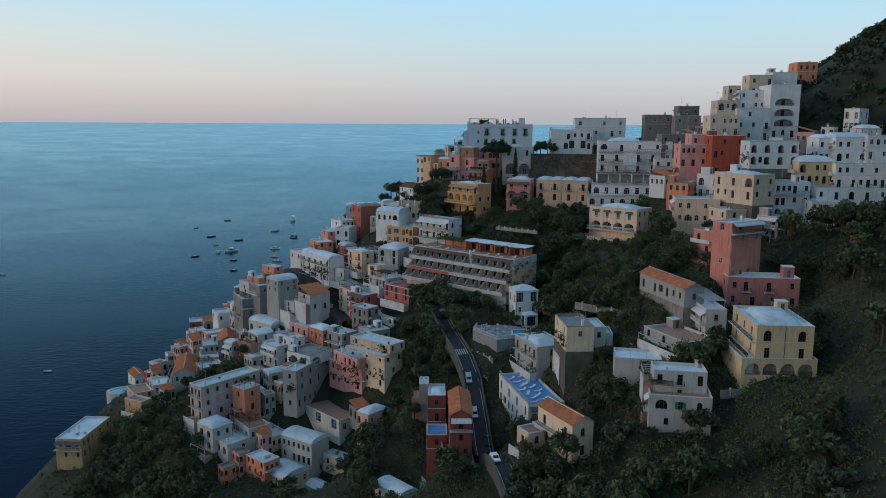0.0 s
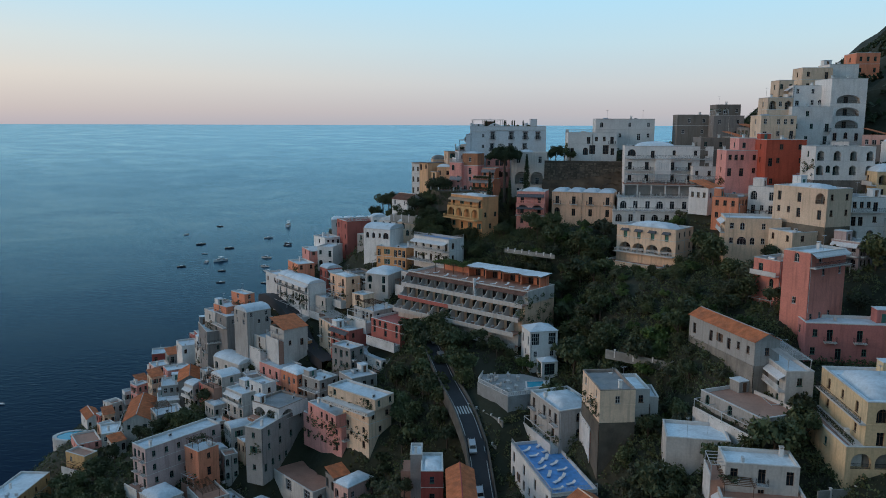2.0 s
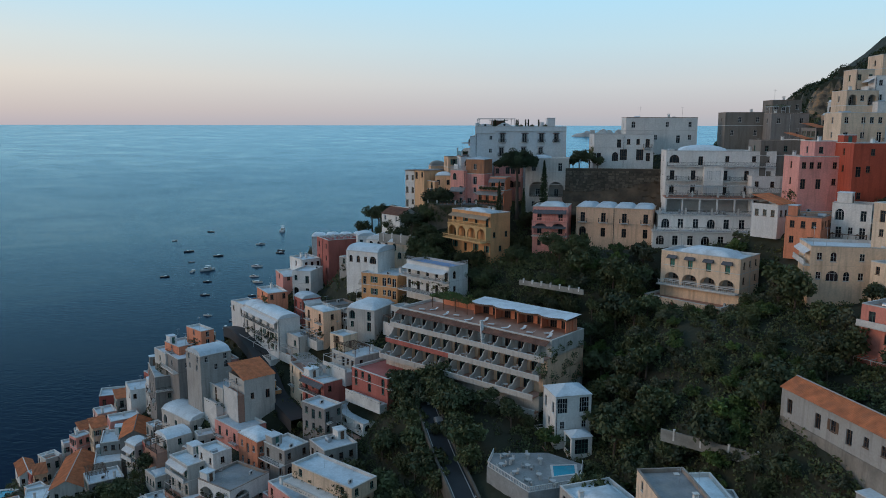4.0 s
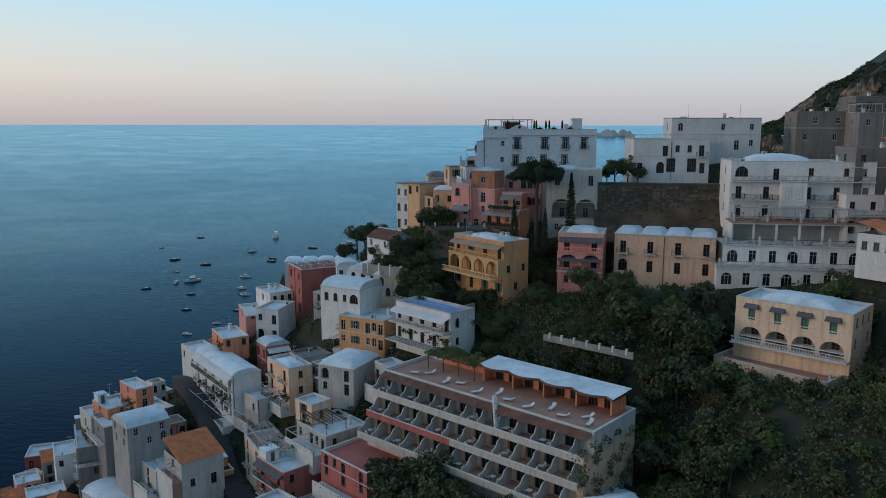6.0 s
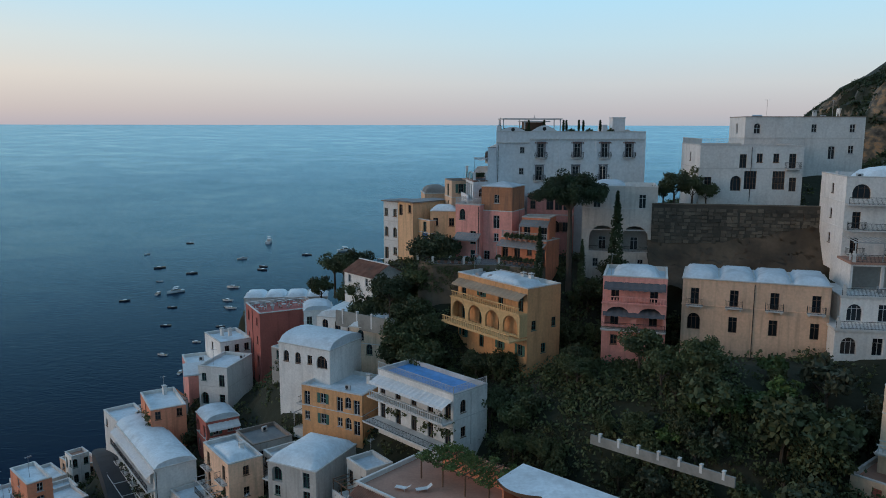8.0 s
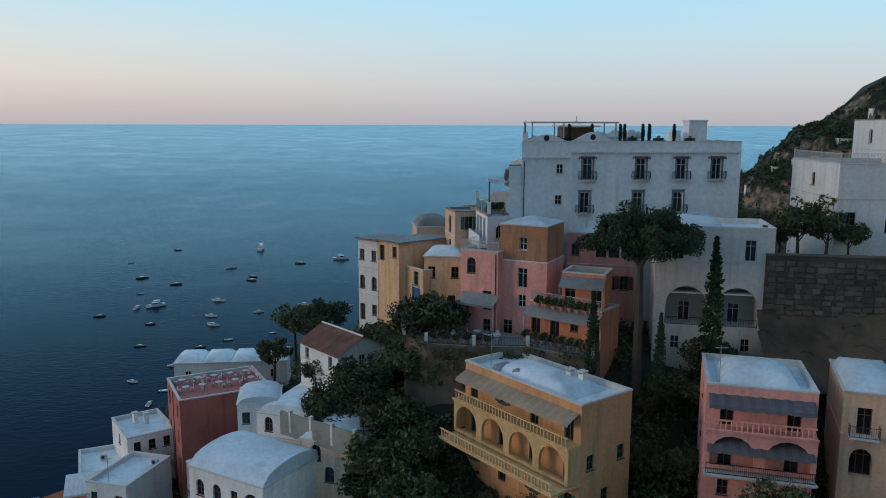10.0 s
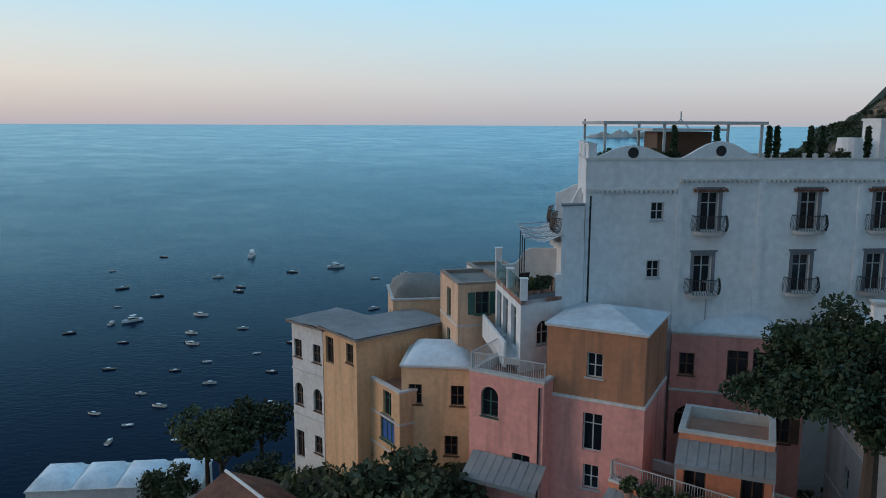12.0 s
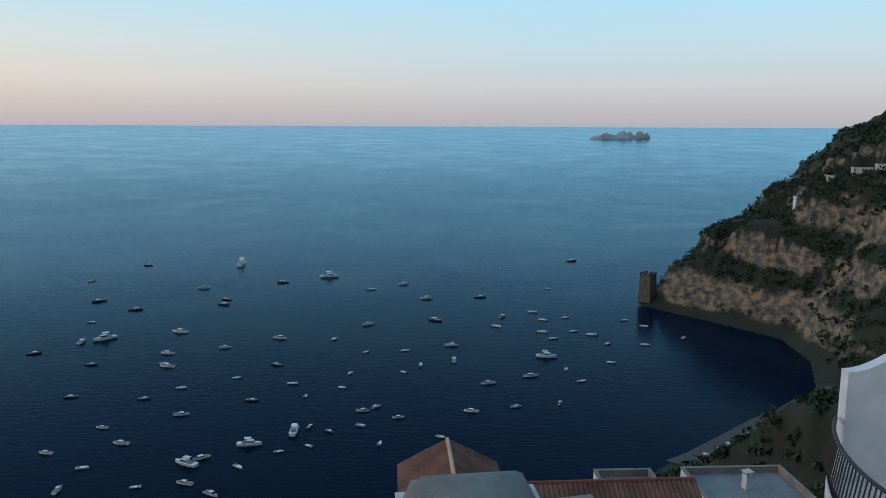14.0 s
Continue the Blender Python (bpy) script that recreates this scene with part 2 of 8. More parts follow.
def striped_material():
    m = bpy.data.materials.new("striped_canvas")
    m.use_nodes = True
    t = m.node_tree
    tc = t.nodes.new("ShaderNodeTexCoord")
    sp = t.nodes.new("ShaderNodeSeparateXYZ")
    t.links.new(tc.outputs["Object"], sp.inputs[0])
    f = t.nodes.new("ShaderNodeMath")
    f.operation = "PINGPONG"
    f.inputs[1].default_value = .17
    t.links.new(sp.outputs[1], f.inputs[0])
    r = ramp_node(t, [(.0, (.16, .18, .20)), (.075, (.16, .18, .20)), (.085, (.60, .60, .58))])
    t.links.new(f.outputs[0], r.inputs[0])
    t.links.new(r.outputs[0], t.nodes["Principled BSDF"].inputs["Base Color"])
    t.nodes["Principled BSDF"].inputs["Roughness"].default_value = .9
    return m


def clear_glass():
    m = bpy.data.materials.new("clear_green_glass")
    m.use_nodes = True
    p = m.node_tree.nodes["Principled BSDF"]
    p.inputs["Base Color"].default_value = (.62, .86, .86, 1)
    p.inputs["Transmission Weight"].default_value, p.inputs["Roughness"].default_value = 1.0, .03
    p.inputs["IOR"].default_value = 1.1
    return m


STRIPES, CLEAR = striped_material(), clear_glass()


# ---------------- mesh tools ----------------
class Mesh:
    """Collects vertices and faces of one part."""

    def __init__(self):
        self.v, self.f = [], []

    def poly(self, *pts):
        n = len(self.v)
        self.v.extend(pts)
        self.f.append(tuple(range(n, n + len(pts))))

    def box(self, x0, x1, y0, y1, z0, z1, bottom=True):
        n = len(self.v)
        self.v += [(x0, y0, z0), (x1, y0, z0), (x1, y1, z0), (x0, y1, z0), (x0, y0, z1), (x1, y0, z1), (x1, y1, z1), (x0, y1, z1)]
        q = [(4, 5, 6, 7), (0, 1, 5, 4), (1, 2, 6, 5), (2, 3, 7, 6), (3, 0, 4, 7)]
        if bottom:
            q.append((3, 2, 1, 0))
        self.f += [tuple(n + i for i in k) for k in q]

    def tube(self, a, b, r0, r1=None, n=6, cap=True):
        r1 = r0 if r1 is None else r1
        a, b = Vector(a), Vector(b)
        m = (b - a).to_track_quat("Z", "Y").to_matrix()
        k = len(self.v)
        for c, r in ((a, r0), (b, r1)):
            for i in range(n):
                w = 2 * math.pi * i / n
                self.v.append(tuple(c + m @ Vector((r * math.cos(w), r * math.sin(w), 0))))
        self.f += [(k + i, k + (i + 1) % n, k + n + (i + 1) % n, k + n + i) for i in range(n)]
        if cap:
            self.f += [tuple(k + n + i for i in range(n)), tuple(k + n - 1 - i for i in range(n))]

    def prism(self, pts, z0, z1):
        n = len(pts)
        self.poly(*[(a, b, z1) for a, b in pts])
        self.poly(*[(a, b, z0) for a, b in pts[::-1]])
        for i in range(n):
            (a, b), (c, d) = pts[i], pts[(i + 1) % n]
            self.poly((a, b, z0), (c, d, z0), (c, d, z1), (a, b, z1))

    def grid(self, fn, nu, nv):
        n = len(self.v)
        for j in range(nv + 1):
            for i in range(nu + 1):
                self.v.append(fn(i / nu, j / nv))
        for j in range(nv):
            for i in range(nu):
                a = n + j * (nu + 1) + i
                self.f.append((a, a + 1, a + nu + 2, a + nu + 1))

    def data(self, name, mat, smooth=False):
        me = bpy.data.meshes.new(name)
        me.from_pydata(self.v, [], self.f)
        me.materials.append(mat)
        if smooth:
            me.shade_smooth()
        me.update()
        return me


def part(name, mesh, mat, parent=None, label="", at=None, smooth=False):
    """Links one mesh object under a thing or a part."""
    data = mesh if isinstance(mesh, bpy.types.Mesh) else mesh.data(name, mat, smooth)
    ob = new(name, data)
    if parent is not None:
        ob.parent = parent
    if at is not None:
        ob.matrix_basis = at
    if label:
        tagged(ob, label)
    return ob


def thing(name, m, label, category, group="", kind=""):
    ob = new(name)
    ob.matrix_basis = m
    ob.empty_display_size = .5
    return tagged(ob, label, category, group, kind)


# ---------------- lie of the land ----------------
SLOPE = ((0, 0, 71.25), (0, 1, 43.87), (0, 2, 6.61), (0, 3, 2.34), (1, 0, 47.33), (1, 1, 7.67), (1, 2, 16.11), (2, 0, -6.89), (2, 1, -9.49), (3, 0, -2.93))
COAST = ((-60, 60), (-105, 150), (-128, 200), (-137, 245), (-140, 290), (-128, 330), (-70, 392), (0, 450), (60, 545), (102, 583), (142, 619), (183, 648), (205, 700), (209, 746), (192, 772), (150, 828), (146, 842), (175, 880), (330, 1100), (600, 1400))
PLOTS = []


def smooth01(a, b, x):
    k = min(1, max(0, (x - a) / (b - a)))
    return k * k * (3 - 2 * k)


def coast_distance(x, y):
    """Metres inland (positive) from the shoreline."""
    best, sign = 1e9, 1
    for (ax, ay), (bx, by) in zip(COAST, COAST[1:]):
        dx, dy = bx - ax, by - ay
        k = min(1, max(0, ((x - ax) * dx + (y - ay) * dy) / (dx * dx + dy * dy)))
        ex, ey = x - ax - k * dx, y - ay - k * dy
        q = ex * ex + ey * ey
        if q < best:
            best, sign = q, (1 if dx * ey - dy * ex < 0 else -1)
    return sign * math.sqrt(best)


def town_slope(x, y):
    X, Y = max(-1.6, min(x, 130) / 100), (max(y, 95) - 250) / 100
    z = sum(c * X ** i * Y ** j for i, j, c in SLOPE)
    return z + max(0, x - 130) * .55 - max(0, 95 - y) * .25


def land(x, y):
    """Natural height of the hillside."""
    d = coast_distance(x, y)
    if d < 0:
        return max(-14, d * .6)
    near = town_slope(x, min(y, 325))
    near -= 8 * math.exp(-(((x + 25) / 22) ** 2 + ((y - 207) / 16) ** 2))
    near = min(near, d * 1.5, 111 + max(0, x - 85) * .5)
    e = x - (147 + (y - 340) * .36)
    far = 122 + e * (.66 if e > 0 else .6)
    shore = 24 * smooth01(535, 575, y)
    dd = max(0, d - shore)
    gentle = min(d, shore) * .07 + (dd * .6 if dd < 80 else 48 + (dd - 80) * 2)
    steep = d * .25 + d * 1.15 * smooth01(3, 20, d)
    q = smooth01(655, 700, y)
    far = max(0, min(far, gentle * (1 - q) + steep * q))
    k = smooth01(312, 352, y)
    z = near * (1 - k) + far * k
    if y > 380:
        n = noise.fractal(Vector((x, y, z)) * .022, .9, 2.0, 5)
        cliff = noise.fractal(Vector((x * .012, y * .012, 3.0)), 1, 2, 3)
        z += (n * 9 + (6 if cliff > .08 else -5) * smooth01(25, 60, d)) * smooth01(4, 40, d)
        if z > 14 and d > 12:
            b = 30 + 8 * noise.noise(Vector((x * .011, y * .011, 7.0)))
            f, q = math.floor(z / b), (z / b) % 1
            z += (b * (f + smooth01(.42, .62, q)) - z) * .38 * smooth01(520, 620, y) * smooth01(12, 30, d)
    return max(z, min(1.2, d * .08))

def quads(name, V, mat):
    """A mesh of loose quads from an array of corners."""
    me = bpy.data.meshes.new(name)
    n = len(V) // 4
    me.vertices.add(len(V))
    me.vertices.foreach_set("co", np.ascontiguousarray(V, dtype=np.float32).ravel())
    me.loops.add(4 * n)
    me.loops.foreach_set("vertex_index", np.arange(4 * n, dtype=np.int32))
    me.polygons.add(n)
    me.polygons.foreach_set("loop_start", np.arange(0, 4 * n, 4, dtype=np.int32))
    me.materials.append(mat)
    me.update(calc_edges=True)
    return me


def leaf_quads(centres, radii, per, size, seed, squash=.8):
    """Leaf sprays filling blobs: small bent quads turned every way, denser towards the outside."""
    r = np.random.RandomState(seed)
    n = len(centres) * per
    c, R = np.repeat(np.asarray(centres, float), per, 0), np.repeat(np.asarray(radii, float), per)
    d = r.normal(size=(n, 3))
    d /= np.linalg.norm(d, axis=1)[:, None]
    q = c + d * (R * r.uniform(.45, 1.08, n))[:, None] * np.array([1, 1, squash])
    a = r.normal(size=(n, 3)) + d * .6
    a /= np.linalg.norm(a, axis=1)[:, None]
    b = np.cross(a, r.normal(size=(n, 3)))
    b /= np.linalg.norm(b, axis=1)[:, None] + 1e-9
    s = (size if np.isscalar(size) else np.repeat(size, per)) * r.uniform(.6, 1.4, n)
    a, b = a * s[:, None], b * (s * .62)[:, None]
    V = np.stack([q - a * .2 - b, q + a, q + b * 1.1 + a * .2, q - a], 1)
    return V.reshape(-1, 3)



# ---------------- houses ----------------
CACHE = {}
TEAL = material("teal_painted_shutters", (.03, .20, .17), .6, vary=.15, bump=.1)
#        width, height, sill, depth, arched
OPEN = dict(w=(.95, 1.35, .95, .24, 0), s=(1.0, 1.6, .75, .24, 0), d=(1.15, 2.25, .02, .3, 0), b=(1.15, 2.3, .05, .3, 0), n=(1.1, 1.75, .7, .3, 1), a=(1.7, 2.35, .02, .7, 1),
            A=(2.4, 2.0, .6, .35, 1), L=(0, 2.55, .02, 1.8, 1), G=(2.6, 2.9, .3, .3, 0), g=(0, 1.9, .8, .15, 0), o=(1.0, 1.0, 1.2, .3, 1), B=(1.9, 1.9, .6, .2, 0), h=(1.1, 2.0, .1, .3, 0), R=(1.0, 1.1, .9, .15, 0), V=(0, 4.2, .02, 2.4, 1))


def arc(x0, x1, z0, z1, n=8):
    """Outline of an opening with a rounded head, from the left springing over the top to the right."""
    rise = min((x1 - x0) / 2, (z1 - z0) * .6)
    zs = z1 - rise
    return [((x0 + x1) / 2 - (x1 - x0) / 2 * math.cos(math.pi * i / n), zs + rise * math.sin(math.pi * i / n)) for i in range(n + 1)]


def window_meshes(kind, w, h, arched, tone):
    key = (kind, round(w, 1), round(h, 1), tone)
    if key in CACHE:
        return CACHE[key]
    w, h = key[1], key[2]
    f, p = Mesh(), Mesh()
    t, y0, y1 = .07, .12, .18
    outline = [(-w / 2, 0)] + (arc(-w / 2, w / 2, 0, h) if arched else [(-w / 2, h), (w / 2, h)]) + [(w / 2, 0)]
    inner = [(x * (1 - 2 * t / w), t + z * (1 - 2 * t / h)) for x, z in outline]
    for (a, b), (c, d) in zip(zip(outline, outline[1:] + outline[:1]), zip(inner, inner[1:] + inner[:1])):
        f.poly((a[0], y0, a[1]), (b[0], y0, b[1]), (d[0], y0, d[1]), (c[0], y0, c[1]))
        f.poly((c[0], y0, c[1]), (d[0], y0, d[1]), (d[0], y1, d[1]), (c[0], y1, c[1]))
    bars = [0] if w < 1.4 else [i * w / 4 for i in (-1, 0, 1)] if kind in "Gg" else [-w / 6, w / 6]
    top = h - t if not arched else h * .86
    for x in bars:
        f.box(x - .035, x + .035, y0 + .005, y1, t, top)
    rows = [.5] if kind in "wsn" else [.33, .66] if kind == "G" else [.72]
    for r in rows:
        f.box(-w / 2 + t, w / 2 - t, y0 + .01, y1, h * r - .025, h * r + .025)
    if kind in "wsnAB":
        f.box(-w / 2 - .1, w / 2 + .1, -.08, .04, -.09, 0)
    p.poly(*[(x, y1 - .01, z) for x, z in inner][::-1])
    mats = {"white": WHITEWOOD, "brown": BROWNWOOD, "green": GREENWOOD}
    out = [f.data("window_frame", mats[tone]), p.data("pane", BLUEFABRIC if kind == "B" else REDFLOOR if kind == "R" else TEAL if kind == "h" else GLASS)]
    if kind == "s":
        s = Mesh()
        s.box(-.5 * w / 2 - .02, .5 * w / 2 - .02, -.05, -.01, .02, h - .02)
        for i in range(7):
            z = .12 + i * (h - .24) / 6.5
            s.box(-.5 * w / 2 + .04, .5 * w / 2 - .08, -.065, -.05, z, z + .07)
        out.append(s.data("shutter", GREENWOOD if tone != "brown" else BROWNWOOD))
    CACHE[key] = out
    return out


def joined_window(ms):
    """Frame and pane of a far window in one mesh."""
    key = ("joined", ms[0].name, ms[1].name)
    if key not in CACHE:
        V, F, idx = [], [], []
        for i, me in enumerate(ms[:2]):
            n = len(V)
            V += [tuple(v.co) for v in me.vertices]
            F += [tuple(n + k for k in p.vertices) for p in me.polygons]
            idx += [i] * len(me.polygons)
        me = bpy.data.meshes.new("window")
        me.from_pydata(V, [], F)
        me.materials.append(ms[0].materials[0])
        me.materials.append(ms[1].materials[0])
        me.polygons.foreach_set("material_index", idx)
        me.update()
        CACHE[key] = me
    return CACHE[key]


def railing_mesh(length, height=.95, gap=.16, mat=IRON, solid=False):
    key = ("rail", round(length, 1), height, mat.name, solid)
    if key not in CACHE:
        L, m = key[1], Mesh()
        if solid:
            n = max(2, int(L / .42))
            m.box(0, L, -.07, .07, height - .12, height)
            m.box(0, L, -.06, .06, 0, .1)
            for i in range(n):
                x = (i + .5) * L / n
                m.tube((x, 0, .1), (x, 0, height * .5), .05, .085, 5, False)
                m.tube((x, 0, height * .5), (x, 0, height - .12), .085, .05, 5, False)
        else:
            m.box(0, L, -.025, .025, height - .05, height)
            m.box(0, L, -.02, .02, .06, .1)
            for i in range(int(L / gap) + 1):
                x = min(L, i * gap)
                m.box(x - .012, x + .012, -.012, .012, .0, height - .05, False)
            for x in (0, L):
                m.box(x - .03, x + .03, -.03, .03, 0, height + .04)
        CACHE[key] = m.data("railing", mat)
    return CACHE[key]


def bent_railing(bw):
    """An iron railing round three sides of a balcony."""
    key = ("bent", round(bw, 1))
    if key not in CACHE:
        m = Mesh()
        line = [(-bw / 2, 0), (-bw / 2, -.9), (bw / 2, -.9), (bw / 2, 0)]
        for (a, b), (c, d) in zip(line, line[1:]):
            L = math.hypot(c - a, d - b)
            for zz in (.08, .95):
                m.tube((a, b, zz), (c, d, zz), .022, n=4)
            n = int(L / .16)
            for i in range(n + 1):
                x, y = a + (c - a) * i / n, b + (d - b) * i / n
                m.tube((x, y, 0), (x, y, .95), .012, n=4, cap=False)
        CACHE[key] = m.data("railing", IRON)
    return CACHE[key]


class Face:
    """One outer wall face, seen from outside: s runs to the right, z up, depth inwards."""

    def __init__(self, mesh, place, length, z0, z1):
        self.m, self.place, self.length, self.z0, self.z1, self.holes = mesh, place, length, z0, z1, []

    def hole(self, s0, s1, z0, z1, depth, arched, back=False):
        self.holes.append((s0, s1, z0, z1, depth, arched, back))

    def build(self, inner):
        P, m = self.place, self.m
        S = sorted({0, self.length, *[h[0] for h in self.holes], *[h[1] for h in self.holes]})
        Z = sorted({self.z0, self.z1, *[h[2] for h in self.holes], *[h[3] for h in self.holes]})
        for a, b in zip(S, S[1:]):
            for c, d in zip(Z, Z[1:]):
                x, z = (a + b) / 2, (c + d) / 2
                if not any(h[0] < x < h[1] and h[2] < z < h[3] for h in self.holes):
                    m.poly(P(a, 0, c), P(b, 0, c), P(b, 0, d), P(a, 0, d))
        for s0, s1, z0, z1, dep, arched, back in self.holes:
            line = arc(s0, s1, z0, z1) if arched else [(s0, z1), (s1, z1)]
            if arched:
                n = len(line) // 2
                m.poly(*[P(x, 0, z) for x, z in [(s0, z1)] + line[n::-1]])
                m.poly(*[P(x, 0, z) for x, z in [(s1, z1)] + line[:n - 1:-1]])
            ring = [(s0, z0)] + line + [(s1, z0)]
            for a, b in zip(ring, ring[1:] + ring[:1]):
                m.poly(P(a[0], 0, a[1]), P(b[0], 0, b[1]), P(b[0], dep, b[1]), P(a[0], dep, a[1]))
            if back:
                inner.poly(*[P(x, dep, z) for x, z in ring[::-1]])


def corrugated(m, w, run, rise, y_off, flip, pitch=.3, over=.3):
    """A slope of round tiles in channels, from the eave up to the ridge."""
    n = max(6, int((w + 2 * over) / pitch))
    rows = max(2, int(run / 1.2))

    def at(u, v):
        x = -over + u * (w + 2 * over)
        bump = .085 * abs(math.sin(math.pi * u * n))
        step = .03 * (1 - (v * rows) % 1.0) if 0 < v < 1 else 0
        yy = -over + v * (run + over)
        zz = -over * rise / run + v * (rise + over * rise / run) + bump + step
        return (x, y_off + (yy if not flip else -yy), zz)

    m.grid(at, n * 4, rows * 2)


def dome_mesh(m, x0, x1, y0, y1, z, rise, n=10, flat=.55):
    """A low pavilion vault, as limewashed roofs have."""
    def at(u, v):
        a, b = abs(2 * u - 1), abs(2 * v - 1)
        k = max(0, 1 - max(a, b) ** 2.2) ** flat
        return (x0 + u * (x1 - x0), y0 + v * (y1 - y0), z + rise * k)
    m.grid(at, n, n)


def vault_mesh(m, x0, x1, y0, y1, z, rise, along_y, n=10):
    def at(u, v):
        k = math.sqrt(max(0, 1 - (2 * u - 1) ** 2))
        return (x0 + u * (x1 - x0), y0 + v * (y1 - y0), z + rise * k) if along_y else (x0 + v * (x1 - x0), y0 + u * (y1 - y0), z + rise * k)
    m.grid(at, n, 1)
    for v in (0, 1):
        pts = [at(i / n, v) for i in range(n + 1)]
        m.poly(*pts)


OLDEDGE = material("worn_roof_edge", (.27, .23, .20), .9, vary=.3, stain=.5, tint=(.30, .15, .09))
OLDWALL = material("damp_grey_plaster", (.20, .185, .165), .95, scale=1.0, vary=.3, stain=.6, tint=(.09, .085, .075), bump=.4, obvary=.25, streak=.5)
RNG = random.Random(7)
FOOT = random.Random(18)
ROOFWORD = dict(flat="flat limewashed roof and parapet", slab="thin grey overhanging roof slab", terrace="open roof terrace", terracotta="terracotta paved roof terrace", redterrace="red roof terrace", bluedeck="blue tiled sun deck",
                bluepool="blue tiled roof pool", railterrace="railed terracotta terrace", grey="weathered grey flat roof", olddome="weathered stone dome", oldgable="brown tiled gable roof", stone="mossy stone-edged flat roof", flatdome="low dome on a flat roof",
                dome="limewashed domed roof", vault="barrel vaulted limewashed roof", vault3="row of shallow vaults", vault4="row of shallow vaults", hip="white pyramid roof",
                hipwhite="white hipped roof", gable="terracotta tiled gable roof", shed="sloping orange tiled roof")
FLOORS = dict(terrace=TERRA, terracotta=TERRA, redterrace=REDFLOOR, bluedeck=BLUETILE, bluepool=BLUETILE, railterrace=TERRA, grey=GREYROOF, stone=STONEROOF)


def house(name, x, y, z, w, d, h, yaw, c="white", r="flat", FA="", FB="", label="", clutter=None, tone=None, sits=False):
    """A house with its near corner at x, y and its wall tops at z; FA: openings of the face to the right of
    that corner, floor by floor from the top; FB: those of the face to its left."""
    base = z - h
    if c == "white" and not label and (190 < y < 300 and x < 5 or y < 195):
        c = FOOT.choice(["white", "offwhite", "offwhite", "offwhite", "ash"])
    root = thing(name, pose(x, y, base, 0, 0, yaw), label or f"{WALLWORD[c]} hillside house with a {ROOFWORD[r]}", "house", "houses on the hillside")
    a = radians(yaw)
    ux, uy = math.cos(a), math.sin(a)
    corners = [(x + ux * p - uy * q, y + uy * p + ux * q) for p, q in ((0, 0), (w, 0), (w, d), (0, d))]
    PLOTS.append((x + ux * w / 2 - uy * d / 2, y + uy * w / 2 + ux * d / 2, ux, uy, w / 2, d / 2, base))
    low = min(min(land(*q) for q in corners) - base, 0) - 2.5
    low = -.05 if sits else max(low, -16)
    tone = tone or RNG.choice(["white", "brown", "brown", "green", "green"])
    far = max(1.73 * abs(x - 4), 1.96 * (124 - z)) > 108
    drop = -low - 2.5
    sloping = drop > 2.4 and not label and y < 292
    footed = sloping and FOOT.random() < (.12 if y < 245 and -60 < x < 0 else .6)
    foot = -.5 if footed else low
    wall, inner = Mesh(), Mesh()
    fa = Face(wall, lambda s, q, zz: (s, q, zz), w, foot, h)
    fb = Face(wall, lambda s, q, zz: (q, d - s, zz), d, foot, h)
    jobs = []
    if sloping and not footed:
        # further storeys down the slope
        for face, turn in ((fa, 0), (fb, 1)):
            n = max(1, int(face.length / 2.7))
            pitch = face.length / n
            for i in range(min(3 if y < 245 else 1, int(drop / 3.0))):
                for j in range(n):
                    k = FOOT.choice("wwwdn...")
                    if k == "." or pitch < 1.5:
                        continue
                    ow, oh, sill, dep, arched = OPEN[k]
                    z0 = -(i + 1) * 3.0 + min(sill, .7)
                    ow, oh, sx = round(ow, 1), round(min(oh, 2.1), 1), (j + .5) * pitch
                    face.hole(sx - ow / 2, sx + ow / 2, z0, z0 + oh, dep, arched, False)
                    jobs.append((face, k, sx, z0, ow, oh, arched, dep, pitch, turn))
    if footed:
        m = Mesh()
        for face in (fa, fb):
            P, L = face.place, face.length
            n = max(2, int(L / 1.5))
            rows = max(2, int(-low / 1.5))
            m.grid(lambda u, v, P=P, L=L: P(u * L, -.07 - .10 * (((int(u * n + .5) * 7 + int(v * rows + .5) * 5) % 4) / 3) * (0 < u < 1), low + v * (-.42 - low)), n, rows)
            m.poly(P(0, -.07, -.42), P(L, -.07, -.42), P(L, 0, -.42), P(0, 0, -.42))
        part("foundation_wall", m, RUBBLE if FOOT.random() < .6 else OLDWALL, root, "rough stone foundation wall down the slope")
    for face, text, turn in ((fa, FA, 0), (fb, FB, 1)):
        floors = text.split("/")
        fh = min(3.6, h / max(1, len(floors)))
        for i, line in enumerate(floors):
            n = len(line)
            pitch = face.length / (n + .3)
            for j, k in enumerate(line):
                if k == "." and not label and pitch > 1.5 and RNG.random() < .26:
                    k = RNG.choice("wwsn")
                if k not in OPEN:
                    continue
                if k == "s" and far and RNG.random() < .6:
                    k = "w"
                ow, oh, sill, dep, arched = OPEN[k]
                ow = min(ow or pitch * .84, pitch * .9)
                oh, sill = oh if k == "V" else min(oh, fh * .82), min(sill, fh * .28)
                ow, oh = max(.4, round(ow, 1)), max(.5, round(oh, 1))
                s = (j + .65) * pitch
                z0 = h - (i + 1) * fh + sill + (.0 if i else -.0)
                z0 = min(z0, h - oh - .35)
                face.hole(s - ow / 2, s + ow / 2, z0, z0 + oh, dep, arched, k in "LV")
                jobs.append((face, k, s, z0, ow, oh, arched, dep, pitch, turn))
    fa.build(inner)
    fb.build(inner)
    wall.poly((w, 0, low), (w, d, low), (w, d, h), (w, 0, h))
    wall.poly((w, d, low), (0, d, low), (0, d, h), (w, d, h))
    part("wall", wall, wall_mat(c), root)
